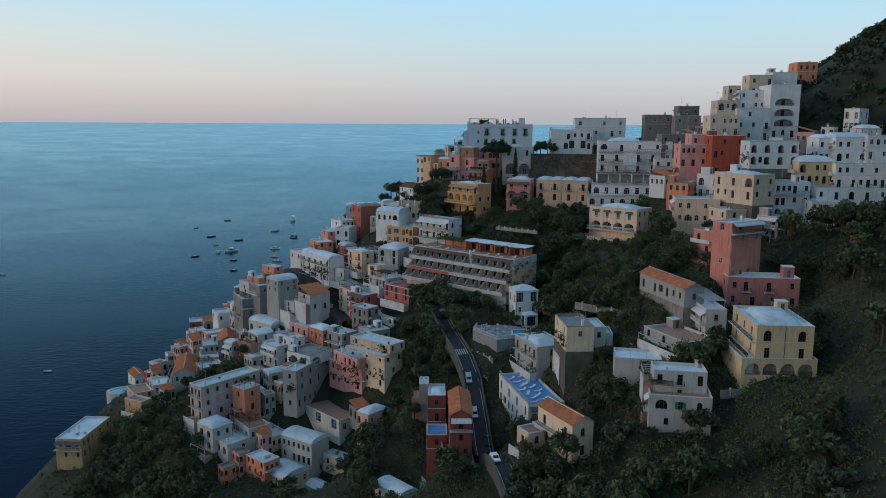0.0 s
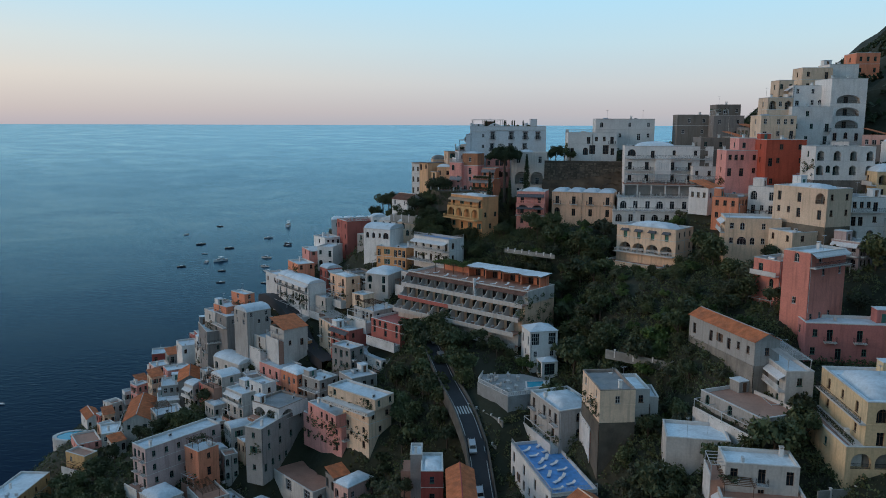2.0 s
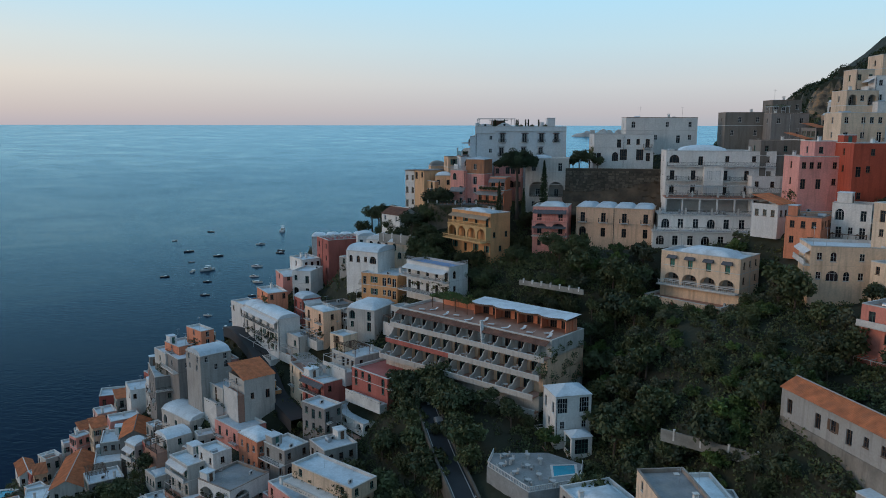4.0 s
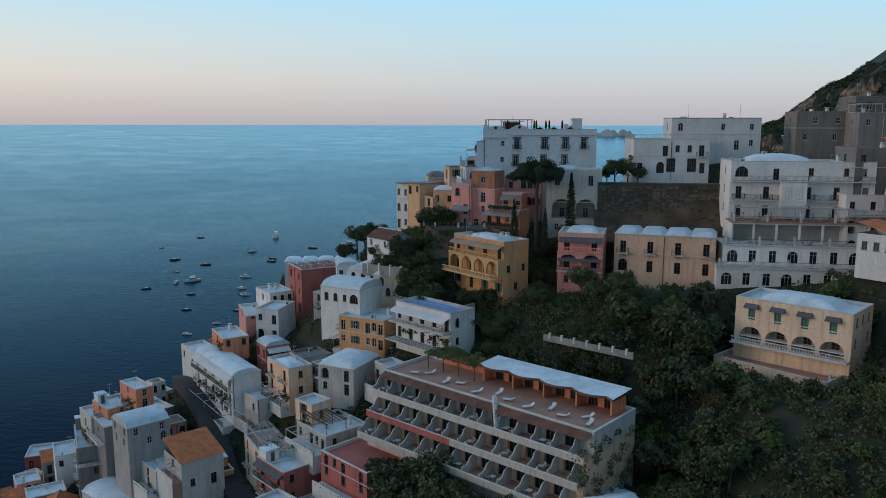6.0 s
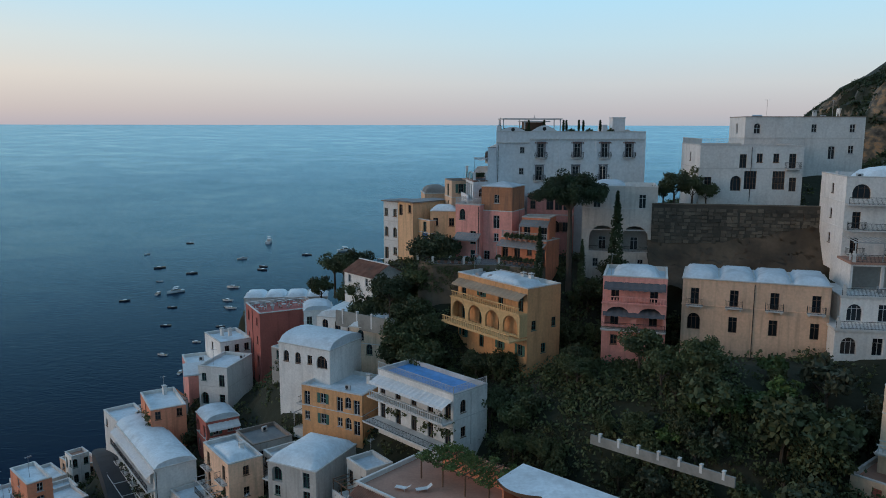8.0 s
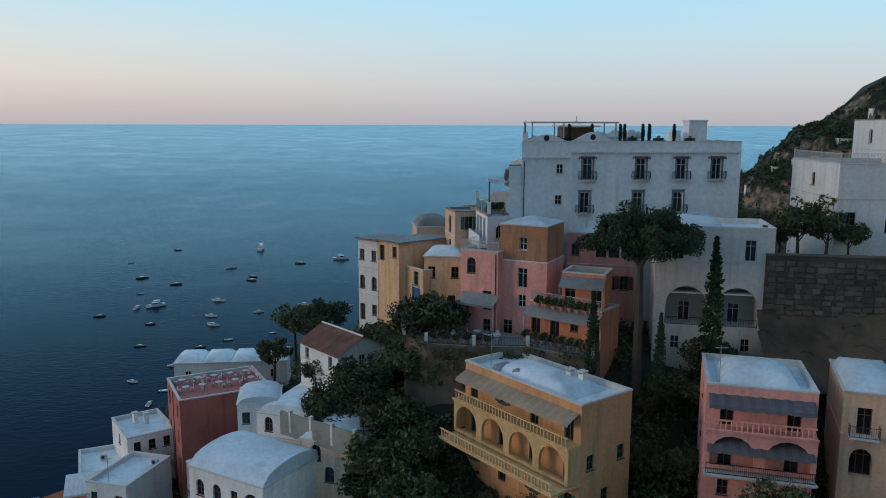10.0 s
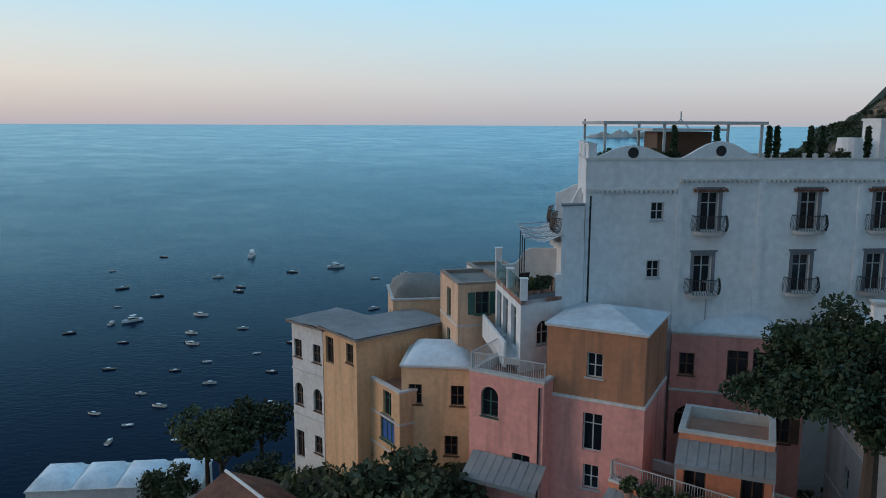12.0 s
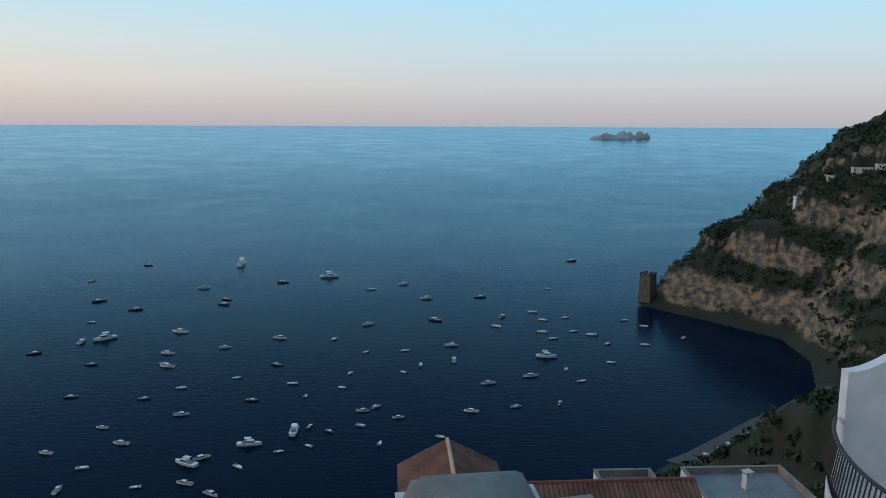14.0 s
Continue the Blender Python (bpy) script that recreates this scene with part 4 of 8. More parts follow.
def palazzo():
    x, y, z, w, d, h, yaw, k = 14.8, 305.9, 123.6, 26.2, 8.2, 24, 5, 1.16
    root = thing("palazzo", pose(x, y, z - h, 0, 0, yaw), "tall whitewashed palazzo with iron balconies and a roof garden", "house", "houses on the hillside")
    a = radians(yaw)
    PLOTS.append((x + math.cos(a) * w / 2 - math.sin(a) * d / 2, y + math.sin(a) * w / 2 + math.cos(a) * d / 2, math.cos(a), math.sin(a), w / 2, d / 2, z - h))
    wall, inner = Mesh(), Mesh()
    fa = Face(wall, lambda s, q, zz: (s, q, zz), w, -4, h)
    fb = Face(wall, lambda s, q, zz: (q + .21 * (d - s), d - s, zz), d, -4, h)
    items = [("b", s * k, h - 4.4, 1.15, 2.4) for s in (6.7, 12.2, 16.4, 20.1)] + [("b", s * k, h - 8.3, 1.15, 2.4) for s in (6.5, 12.0, 16.2)]
    items += [("w", 4.5, h - 3.7, .85, 1.1), ("w", 4.4, h - 7.3, .85, 1.1), ("a", 16.9, h - 12.2, 1.7, 2.2), ("w", 9.9, h - 12.0, 1.0, 1.5), ("w", 22, h - 12.0, 1.0, 1.5)]
    explicit(root, fa, wall, items)
    for s, zz in ((2.2, h - 4.6), (5.2, h - 4.6), (2.2, h - 8.8), (5.2, h - 8.8)):
        fb.hole(s - .6, s + .6, zz, zz + 2.3, .4, 0, True)
    fa.build(inner)
    fb.build(inner)
    wall.poly((w, 0, -4), (w, d, -4), (w, d, h), (w, 0, h))
    wall.poly((w, d, -4), (.21 * d, d, -4), (.21 * d, d, h), (w, d, h))
    part("wall", wall, FRESH, root)
    part("inner_wall", inner, GLASS, root)
    for s, ww in ((.0, 1.0), (5.7, .35), (10.85, .4), (17.3, .3), (25.7, .5)):
        t = Mesh()
        t.box(s, s + ww, -.09, .02, -4, h - 1.5)
        part("pilaster", t, FRESH, root)
    for i in range(24):
        t = Mesh()
        t.box(.02, .86 if i % 2 else .98, -.14, -.08, h - 2.9 - i * .92, h - 2.06 - i * .92)
        part("quoin", t, FRESH, root)
    for s0, s1, zz in ((0, 5.7, h - 1.9), (5.8, 11, h - 1.3), (11.3, 26.2, h - 1.3)):
        t = Mesh()
        t.box(s0, s1, -.16, .01, zz, zz + .12)
        n = int((s1 - s0) / .3)
        for i in range(n):
            t.box(s0 + i * .3, s0 + i * .3 + .16, -.2, .0, zz - .12, zz)
        part("cornice", t, COPING, root)
    for s in (7.77, 14.15, 19.0, 23.3):
        t = Mesh()
        for i in range(9):
            t.tube((s - 1 + i * .25, -.2, h - 1.95), (s - 1 + i * .25, 0, h - 1.85), .09, n=6)
        part("tile_hood", t, OLDTILE, root, "small row of hood tiles above a door")
    for s0, s1, k in ((.3, 5.4, .8), (5.8, 10.8, 1.05)):
        g = Mesh()
        n = 12
        top = [(s0 + (s1 - s0) * i / n, h + k * math.sin(math.pi * i / n) ** 1.3) for i in range(n + 1)]
        for yy in (0, .3):
            g.poly(*[(p, yy, q) for p, q in [(s0, h)] + top + [(s1, h)]])
        for p, q in zip(top, top[1:]):
            g.poly((p[0], 0, p[1]), (q[0], 0, q[1]), (q[0], .3, q[1]), (p[0], .3, p[1]))
        part("pediment", g, FRESH, root, "curved white roof parapet")
        o = Mesh()
        o.tube(((s0 + s1) / 2, -.03, h + k * .45), ((s0 + s1) / 2, .02, h + k * .45), .33, n=14)
        part("oval_vent", o, IRON, root)
    for kind, s, z0, ow, oh in items:
        if kind == "b":
            t = Mesh()
            t.box(s - ow / 2 - .2, s - ow / 2, -.06, .02, z0, z0 + oh + .2)
            t.box(s + ow / 2, s + ow / 2 + .2, -.06, .02, z0, z0 + oh + .2)
            t.box(s - ow / 2, s + ow / 2, -.06, .02, z0 + oh, z0 + oh + .2)
            t.box(s - ow / 2 - .3, s + ow / 2 + .3, -.12, .02, z0 + oh + .2, z0 + oh + .3)
            part("window_surround", t, SURROUND, root, "dark grey stone window surround")
    for y0, y1 in ((.5, 3.9), (4.1, 7.4)):
        t = Mesh()
        t.prism([(.1 + .21 * y0, y0), (.15 + .21 * y0, y0), (.15 + .21 * y1, y1), (.1 + .21 * y1, y1)], h + .06, h + 1.05)
        part("glass_balustrade", t, CLEAR, root, "clear glass terrace balustrade")
    for yy in (.0, 3.9, 7.4):
        t = Mesh()
        t.box(.21 * yy + .1, .21 * yy + .6, yy, yy + .55, h + .02, h + .85)
        t.box(.21 * yy + .05, .21 * yy + .65, yy - .05, yy + .6, h + .85, h + .93)
        part("roof_pier", t, FRESH, root)
    roof_on(root, w, d, h, "terrace", "white")
    for ob in root.children:
        if ob.name.split(".")[0] in ("roof", "parapet"):
            for v in ob.data.vertices:
                v.co.x += .21 * v.co.y * max(0, 1 - v.co.x / w)
    pipe = Mesh()
    pipe.tube((.3, -.12, -4), (.3, -.12, h - 2.2), .07, n=6)
    part("drainpipe", pipe, IRON, root)
    place = root.matrix_basis

    def put(name, lab, cat, px, py, pz=h - .5):
        return thing(name, place @ pose(px, py, pz), lab, cat, "roof garden")

    g = put("pergola", "white steel roof pergola over a terrace bar", "pergola", 1.3, .9)
    for px in (0, 3.7, 9.9):
        for py in (0, 4.6):
            m = Mesh()
            m.box(px, px + .14, py, py + .14, 0, 2.6)
            part("post", m, WHITEWOOD, g)
    for x0, x1, y0, y1 in ((-.1, 10.3, -.1, .15), (-.1, 10.3, 4.5, 4.75), (-.1, .05, .15, 4.5), (3.7, 3.85, .15, 4.5), (10.1, 10.25, .15, 4.5)):
        m = Mesh()
        m.box(x0, x1, y0, y1, 2.55, 2.74)
        part("beam", m, WHITEWOOD, g)
    k = put("terrace_bar", "dark roof bar hut with a flat white canopy", "bar", 5.4, 3.0)
    m = Mesh()
    m.box(0, 3.6, 0, 2.4, 0, 2.1)
    part("hut", m, BROWNWOOD, k)
    m = Mesh()
    m.box(-.6, 4.4, -.8, 3.0, 2.15, 2.3)
    part("canopy", m, COPING, k)
    m = Mesh()
    m.tube((1.5, 1.5, 2.3), (2.1, 1.5, 2.9), .04, n=5)
    m.tube((2.1, 1.5, 2.9), (2.7, 1.5, 2.3), .04, n=5)
    m.tube((2.1, 1.5, 2.9), (2.1, 1.5, 3.4), .05, n=5)
    part("finial", m, WHITEWOOD, k)
    mast = put("flag_pole", "bare roof pole beside the terrace railing", "pole", 1.9, 7.5, h)
    m = Mesh()
    m.tube((0, 0, 0), (0, 0, 2.4), .06, .05, 8)
    part("pole", m, IRON, mast)
    ch = put("chimney_block", "large plain white rooftop chimney block", "chimney", 21.8, 5)
    m = Mesh()
    m.box(0, 2.3, 0, 2, 0, 3.0)
    m.box(-.08, 2.38, -.08, 2.08, 2.85, 3.02)
    part("shaft", m, FRESH, ch)
    ch = put("water_tank_house", "low rounded white tank housing on a roof", "tank", 19.3, 5)
    m = Mesh()
    m.tube((1, 1, 0), (1, 1, 1.7), .95, .8, 14)
    part("housing", m, FRESH, ch)
    for px in (11.9, 12.4, 14.6, 15.4, 18.4, 5.8, 8.5):
        pot = put("potted_cypress", "slim dark cypress in a roof planter", "potted tree", px, 1.2)
        m = Mesh()
        m.tube((0, 0, 0), (0, 0, .5), .25, .32, 8)
        part("pot", m, TERRA, pot)
        part("cypress", leaf_data(f"slim_{int(px) % 2}", [(0, 0, .6 + i * .25, .2 - .02 * abs(i - 3)) for i in range(8)], 60, .13, PINE, 5 + int(px)), None, pot)
    for px in (1.6, 2.5, 3.4, 4.4, 5.5, 13.2, 16.4, 20.2):
        b = put("planter_shrub", "low terrace shrub in a planter by the parapet", "shrub", px, .75)
        m = Mesh()
        m.box(-.5, .5, -.2, .2, 0, .45)
        part("planter", m, TERRA, b)
        part("shrub", leaf_data("planter", [(0, 0, .7, .45), (.35, 0, .6, .35), (-.35, 0, .65, .35)], 90, .12, LEAF, 3), None, b)


def leaf_data(key, blobs, per, size, mat, seed):
    key = ("leaf", key)
    if key not in CACHE:
        CACHE[key] = quads("leaves", leaf_quads([b[:3] for b in blobs], [b[3] for b in blobs], per, size, seed), mat)
    return CACHE[key]


def terraced_hotel():
    x, y, z, w, d, h, yaw = -5.0, 260.2, 82.5, 42, 12, 14, -42
    root = thing("terraced_hotel", pose(x, y, z - h, 0, 0, yaw), "long terraced hotel with tiers of divided balconies and a roof terrace", "hotel")
    a = radians(yaw)
    PLOTS.append((x + math.cos(a) * w / 2 - math.sin(a) * 3, y + math.sin(a) * w / 2 + math.cos(a) * 3, math.cos(a), math.sin(a), w / 2, 9.5, z - h))
    inner = Mesh()
    tiers = ((10.6, 0.0, 2.6), (7.3, -1.3, 2.8), (4.0, -2.6, 3.6), (.7, -4.0, 1.4))
    pitch = 3.3
    for k, (zf, y0, out) in enumerate(tiers):
        wall, items = Mesh(), []
        top = h if k == 0 else tiers[k - 1][0]
        face = Face(wall, lambda s, q, zz, y0=y0: (s, q + y0, zz), w, zf - (6 if k == 3 else .3), top)
        for i in range(12):
            s = 2.0 + i * pitch + (.7 if k % 2 else 0)
            if s > w - 1.8 or k == 3:
                continue
            if k == 1 and i > 5:
                items.append(("a", s, zf + .1, 2.2, 2.4))
            else:
                # doors widened so that dark glass stands in for the deep balcony shade
                items.append(("d", s + .1, zf + .1, 2.3, 2.3))
        explicit(root, face, wall, items, "green" if k else "brown")
        face.build(inner)
        wall.poly((0, d, zf - .3), (0, y0, zf - .3), (0, y0, top), (0, d, top))
        wall.poly((w, y0, zf - .3), (w, d, zf - .3), (w, d, top), (w, y0, top))
        if k == 0:
            wall.poly((w, d, -6), (0, d, -6), (0, d, h), (w, d, h))
        # tan middle tiers: darkness of the recessed balconies put into the wall colour
        part("wall", wall, wall_mat("offwhite" if k in (0, 3) else "tan"), root)
        m = Mesh()
        m.box(0, w, y0 - out, y0 + .02, zf - .25, zf)
        part("balcony_floor", m, TERRA, root)
        split = w * .45 if k == 1 else w
        for a0, a1, mt in ((0, split, "rust" if k == 1 else "offwhite"), (split, w, "offwhite")):
            if a1 - a0 < 1:
                continue
            m = Mesh()
            m.box(a0, a1, y0 - out - .1, y0 - out + .08, zf - .6, zf + .45)
            part("balcony_parapet", m, wall_mat(mt), root)
            m = Mesh()
            m.box(a0, a1, y0 - out - .16, y0 - out + .14, zf + .45, zf + .54)
            part("parapet_coping", m, COPING, root)
        if k == 3:
            continue
        for i in range(13):
            s = min(w - .1, .1 + i * pitch + (.7 if k % 2 else 0))
            m = Mesh()
            prof = [(-out, .0), (-out, 1.0), (-out * .8, 1.05), (-out * .62, 1.35), (-out * .5, 2.0), (-out * .3, 2.3), (0, 2.4), (0, 0)]
            prof = [(p + y0, q) for p, q in prof]
            m.poly(*[(s - .09, p, zf + q) for p, q in prof])
            m.poly(*[(s + .09, p, zf + q) for p, q in prof[::-1]])
            for (p, q), (p2, q2) in zip(prof, prof[1:]):
                m.poly((s - .09, p, zf + q), (s + .09, p, zf + q), (s + .09, p2, zf + q2), (s - .09, p2, zf + q2))
            part("balcony_divider", m, wall_mat("offwhite"), root, "white curved balcony divider")
            if i % 2 == 0 and i < 12:
                clutter_at(*(root.matrix_basis @ Vector((s + 1.5, y0 - out * .6, zf + .04))), yaw, 4)
    m = Mesh()
    corrugated(m, w - 1, 1.5, .7, -1.45, False, .3, .1)
    part("tiled_eave", m, OLDTILE, root, "strip of brown tiles under the terrace edge", at=pose(.5, 0, h - 1.0))
    roof_on(root, w, d, h, "terrace", "white")
    # rooms on the roof terrace under one long scalloped canopy, and a vine pergola beside them
    m = Mesh()
    m.box(16, 40.5, 10.2, d - .3, h - .5, h + 2.2)
    part("roof_room", m, wall_mat("coral"), root, "orange walled rooms on the roof terrace")
    for i in range(5):
        m = Mesh()
        m.box(16 + i * 6, 16.25 + i * 6, 7.9, 10.2, h - .5, h + 2.2)
        part("partition", m, wall_mat("coral"), root)
    for i in range(4):
        for k in range(2):
            ms = window_meshes("d", 1.6, 2.1, 0, "brown")
            q = part("window", ms[0], None, root, at=pose(17.8 + i * 6 + k * 2.7, 10.0, h - .45))
            part("pane", ms[1], None, q)

    def edge(u):
        return 7.6 - 1.1 * abs(math.sin(math.pi * (u * 25.5) / 6.0))
    m, v = Mesh(), Mesh()
    m.grid(lambda u, t: (15.5 + 25.5 * u, edge(u) + (d + .6 - edge(u)) * t, h + 2.5 + .25 * t), 68, 2)
    part("canopy", m, LIME, root, "long pale scalloped roof canopy")
    v.grid(lambda u, t: (15.5 + 25.5 * u, edge(u) - .02, h + 2.12 + .4 * t), 68, 1)
    v.grid(lambda u, t: (15.5 + 25.5 * u, edge(u) + (d - edge(u)) * t, h + 2.25), 68, 1)
    part("canopy_fascia", v, BROWNWOOD, root, "dark wavy fascia under the canopy")
    m = Mesh()
    m.box(4.2, 15.2, 6.6, 6.74, h + 2.0, h + 2.1)
    arbour = part("pergola", m, BROWNWOOD, root)
    post, slat = Mesh(), Mesh()
    post.box(0, .14, 0, .14, h - .5, h + 2.0)
    slat.box(0, .12, 6.2, d - .2, h + 2.1, h + 2.22)
    post, slat = post.data("post", BROWNWOOD), slat.data("slat", BROWNWOOD)
    for px in (4.5, 8, 11.5, 15):
        for py in (6.6, d - .5):
            part("post", post, None, arbour, at=pose(px, py, 0))
    for i in range(13):
        part("slat", slat, None, arbour, at=pose(4.2 + i * .9, 0, 0))
    q = random.Random(8)
    V = leaf_quads([(q.uniform(4, 15.6), q.uniform(6.2, d), h + 2.3) for _ in range(80)], [q.uniform(.5, .9) for _ in range(80)], 60, .14, 3, .4)
    part("vine", quads("vine", V, LEAFB), None, arbour, "green vine covering the roof pergola")
    m = Mesh()
    m.box(4.2, 15.4, 10.8, d - .3, h - .5, h + 2.0)
    part("roof_room", m, wall_mat("coral"), root, "orange walled room under the vine")
    V = leaf_quads([(w + .15, q.uniform(-5, d - 1), q.uniform(-5, h - 1.5)) for _ in range(90)], [q.uniform(.4, 1.1) for _ in range(90)], 40, .17, 6)
    part("creeper", quads("creeper", V, LEAF), None, root, "dark creeper on the end wall")
    place = root.matrix_basis
    for i, (s, t) in enumerate(((5, 3), (7, 4.5), (12, 3), (14.5, 4), (19, 2.5), (22, 4.5), (25, 3), (29, 2.6), (32, 4.6), (35, 3), (38, 5), (39.5, 3))):
        b = thing("sun_lounger", place @ pose(s, t, h - .53, 0, 0, 20 + 40 * (i % 3)), "white sun lounger on a terracotta roof terrace", "lounger", "terrace furniture")
        m = Mesh()
        m.box(-.95, .4, -.32, .32, .26, .36)
        m.poly((.4, -.32, .32), (1.0, -.32, .75), (1.0, .32, .75), (.4, .32, .32))
        part("bed", m, FABRIC, b)
        m = Mesh()
        for px in (-.8, .3):
            for py in (-.28, .22):
                m.box(px, px + .06, py, py + .06, 0, .26)
        part("legs", m, ALU, b)
    stair = thing("spiral_slide_stair", place @ pose(24.5, -.6, h - 4.2), "white curved plaster stair rail down the balconies", "stair")
    m = Mesh()
    for i in range(10):
        m.box(i * .22, i * .22 + .24, -i * .22, -i * .22 + .9, 4.4 - i * .4, 5.3 - i * .4)
    part("stair", m, wall_mat("white"), stair)


# ---------------- plants ----------------
PLANTS = {}


def plant_kind(name, mat, blobs, per, size, trunk_h, trunk_r, label, cat, limbs=5, seed=1, fork=(.6, .95)):
    r = random.Random(seed)
    m = Mesh()
    lean = Vector((r.uniform(-.2, .2), r.uniform(-.2, .2), trunk_h))
    m.tube((0, 0, -1.5), tuple(lean * .55), trunk_r, trunk_r * .75, 7)
    m.tube(tuple(lean * .55), tuple(lean), trunk_r * .75, trunk_r * .5, 7)
    for b in blobs[:limbs]:
        m.tube(tuple(lean * r.uniform(*fork)), tuple(Vector(b[:3]) * .95), trunk_r * .4, trunk_r * .1, 5)
    root = tagged(part(name, m, BARK), label, cat, cat + "s on the slope")
    V = leaf_quads([b[:3] for b in blobs], [b[3] for b in blobs], per, size, seed)
    part("crown", quads("crown", V, mat), None, root)
    PLANTS[name] = [root, False]


def blob_crown(seed, n, cx, cz, rx, rz, rb):
    r = random.Random(seed)
    out = []
    for i in range(n):
        a, k = r.uniform(0, 2 * math.pi), math.sqrt(r.uniform(.05, 1))
        out.append((cx + rx * k * math.cos(a), rx * k * math.sin(a), cz + rz * r.uniform(-1, 1) * math.sqrt(max(.05, 1 - k * k)), rb * r.uniform(.7, 1.25)))
    return out


plant_kind("holm_oak", LEAF, blob_crown(2, 15, 0, 4.2, 1.9, 1.5, 1.05), 74, .29, 3.0, .22, "dark evergreen oak with a dense uneven crown", "tree", seed=2)
plant_kind("laurel_tree", SCRUB, blob_crown(5, 13, 0, 3.6, 1.6, 1.7, .95), 74, .27, 2.4, .18, "dull green broadleaf tree among garden terraces", "tree", seed=5)
plant_kind("lemon_tree", LEAFB, blob_crown(8, 14, 0, 3.0, 1.8, 1.1, .9), 74, .27, 2.0, .15, "bright green bushy tree on a garden terrace", "tree", seed=8)
plant_kind("olive_tree", OLIVE, blob_crown(11, 13, 0, 3.2, 1.8, 1.2, .85), 74, .25, 1.9, .2, "grey-green olive tree with an open crown", "tree", seed=11)
plant_kind("cypress", PINE, [(0, 0, 1.0 + i * .38, .95 * (1 - (i / 27) ** 2.2) * min(1, .5 + i * .12)) for i in range(27)], 60, .2, 2.0, .16, "tall dark cypress with a narrow crown", "tree", limbs=0, seed=14)
PR = random.Random(12)


def pine_crown(n, rad):
    """Flat-topped clumps in layers, with gaps between them and a ragged rim."""
    out = []
    for i in range(n):
        k, a = math.sqrt((i + .5) / n), i * 2.4 + PR.uniform(-.2, .2)
        top = 3.3 * math.sqrt(max(0, 1 - k * k))
        out.append((rad * k * math.cos(a) * PR.uniform(.86, 1.1), rad * k * math.sin(a) * PR.uniform(.86, 1.1), 12.3 + top * PR.choice([.25, .6, .95]) + PR.uniform(-.8, .4), PR.uniform(.55, 1.15)))
    return out


plant_kind("umbrella_pine", PINE, pine_crown(120, 5.0), 340, .115, 11.5, .5, "large umbrella pine with a broad dark domed crown", "tree", limbs=34, seed=17, fork=(.86, 1.0))
plant_kind("stone_pine", PINE, pine_crown(50, 4.6), 90, .3, 11.5, .5, "umbrella pine above the beach with a flat crown", "tree", limbs=12, seed=19, fork=(.86, 1.0))


plant_kind("evergreen_oak", LEAF, blob_crown(23, 26, 0, 4.3, 2.0, 1.6, .85), 140, .16, 3.0, .22, "dense dark evergreen oak beside the villas", "tree", seed=23)
plant_kind("bay_tree", SCRUB, blob_crown(29, 22, 0, 3.6, 1.7, 1.7, .8), 130, .155, 2.4, .18, "rounded bay tree in a villa garden", "tree", seed=29)


def plant(name, x, y, z, size=1.0, turn=0.0):
    root, used = PLANTS[name]
    m = pose(x, y, z, 0, 0, turn) @ Matrix.Diagonal((size, size, size, 1))
    if used:
        ob = copy_thing(root, pose(x, y, z, 0, 0, turn))
        ob.matrix_basis = m
    else:
        root.matrix_basis = m
        PLANTS[name][1] = True


def palm(x, y, z, height):
    root = thing("palm_tree", pose(x, y, z), "palm with a rough trunk and arching fronds", "tree", "trees on the slope")
    m = Mesh()
    for i in range(8):
        m.tube((0, 0, height * i / 8 - .5), (0, 0, height * (i + 1) / 8 - .5), .26, .22, 8, False)
    part("trunk", m, BARK, root)
    m = Mesh()
    r = random.Random(int(x * 10))
    for k in range(26):
        a, up = k * 2.4, r.uniform(-.2, 1.0)
        prev = Vector((0, 0, height - .5))
        for i in range(6):
            t = (i + 1) / 6
            q = Vector((math.cos(a) * 2.6 * t, math.sin(a) * 2.6 * t, height - .5 + up * 1.8 * t - 2.4 * t * t))
            s = Vector((-math.sin(a), math.cos(a), 0)) * (.42 * math.sin(math.pi * min(.95, t)) + .06)
            for sg in (-1, 1):
                m.poly(tuple(prev), tuple(q), tuple(q + s * sg + Vector((0, 0, -.22))), tuple(prev + s * sg * .9 + Vector((0, 0, -.2))))
            prev = q
    part("fronds", m, OLIVE, root)


# ---------------- boats ----------------
BOATS = {}


def hull_mesh(L, beam, free):
    m = Mesh()
    n = 10
    rings = []
    for i in range(n + 1):
        t = i / n
        wd = beam / 2 * (1 if t < .45 else max(.02, 1 - ((t - .45) / .55) ** 2.2)) * (.86 + .14 * min(1, t * 4))
        sheer = free * (1 + .45 * max(0, t - .35))
        x = -L / 2 + t * L
        rings.append([(x, -wd, sheer), (x, -wd * .8, .05), (x, 0, -.3), (x, wd * .8, .05), (x, wd, sheer)])
    for a, b in zip(rings, rings[1:]):
        for i in range(4):
            m.poly(a[i], b[i], b[i + 1], a[i + 1])
    m.poly(*rings[0])
    deck = Mesh()
    for a, b in zip(rings, rings[1:]):
        deck.poly((a[0][0], a[0][1] * .94, a[0][2] - .08), (b[0][0], b[0][1] * .94, b[0][2] - .08), (b[4][0], b[4][1] * .94, b[4][2] - .08), (a[4][0], a[4][1] * .94, a[4][2] - .08))
    return m, deck


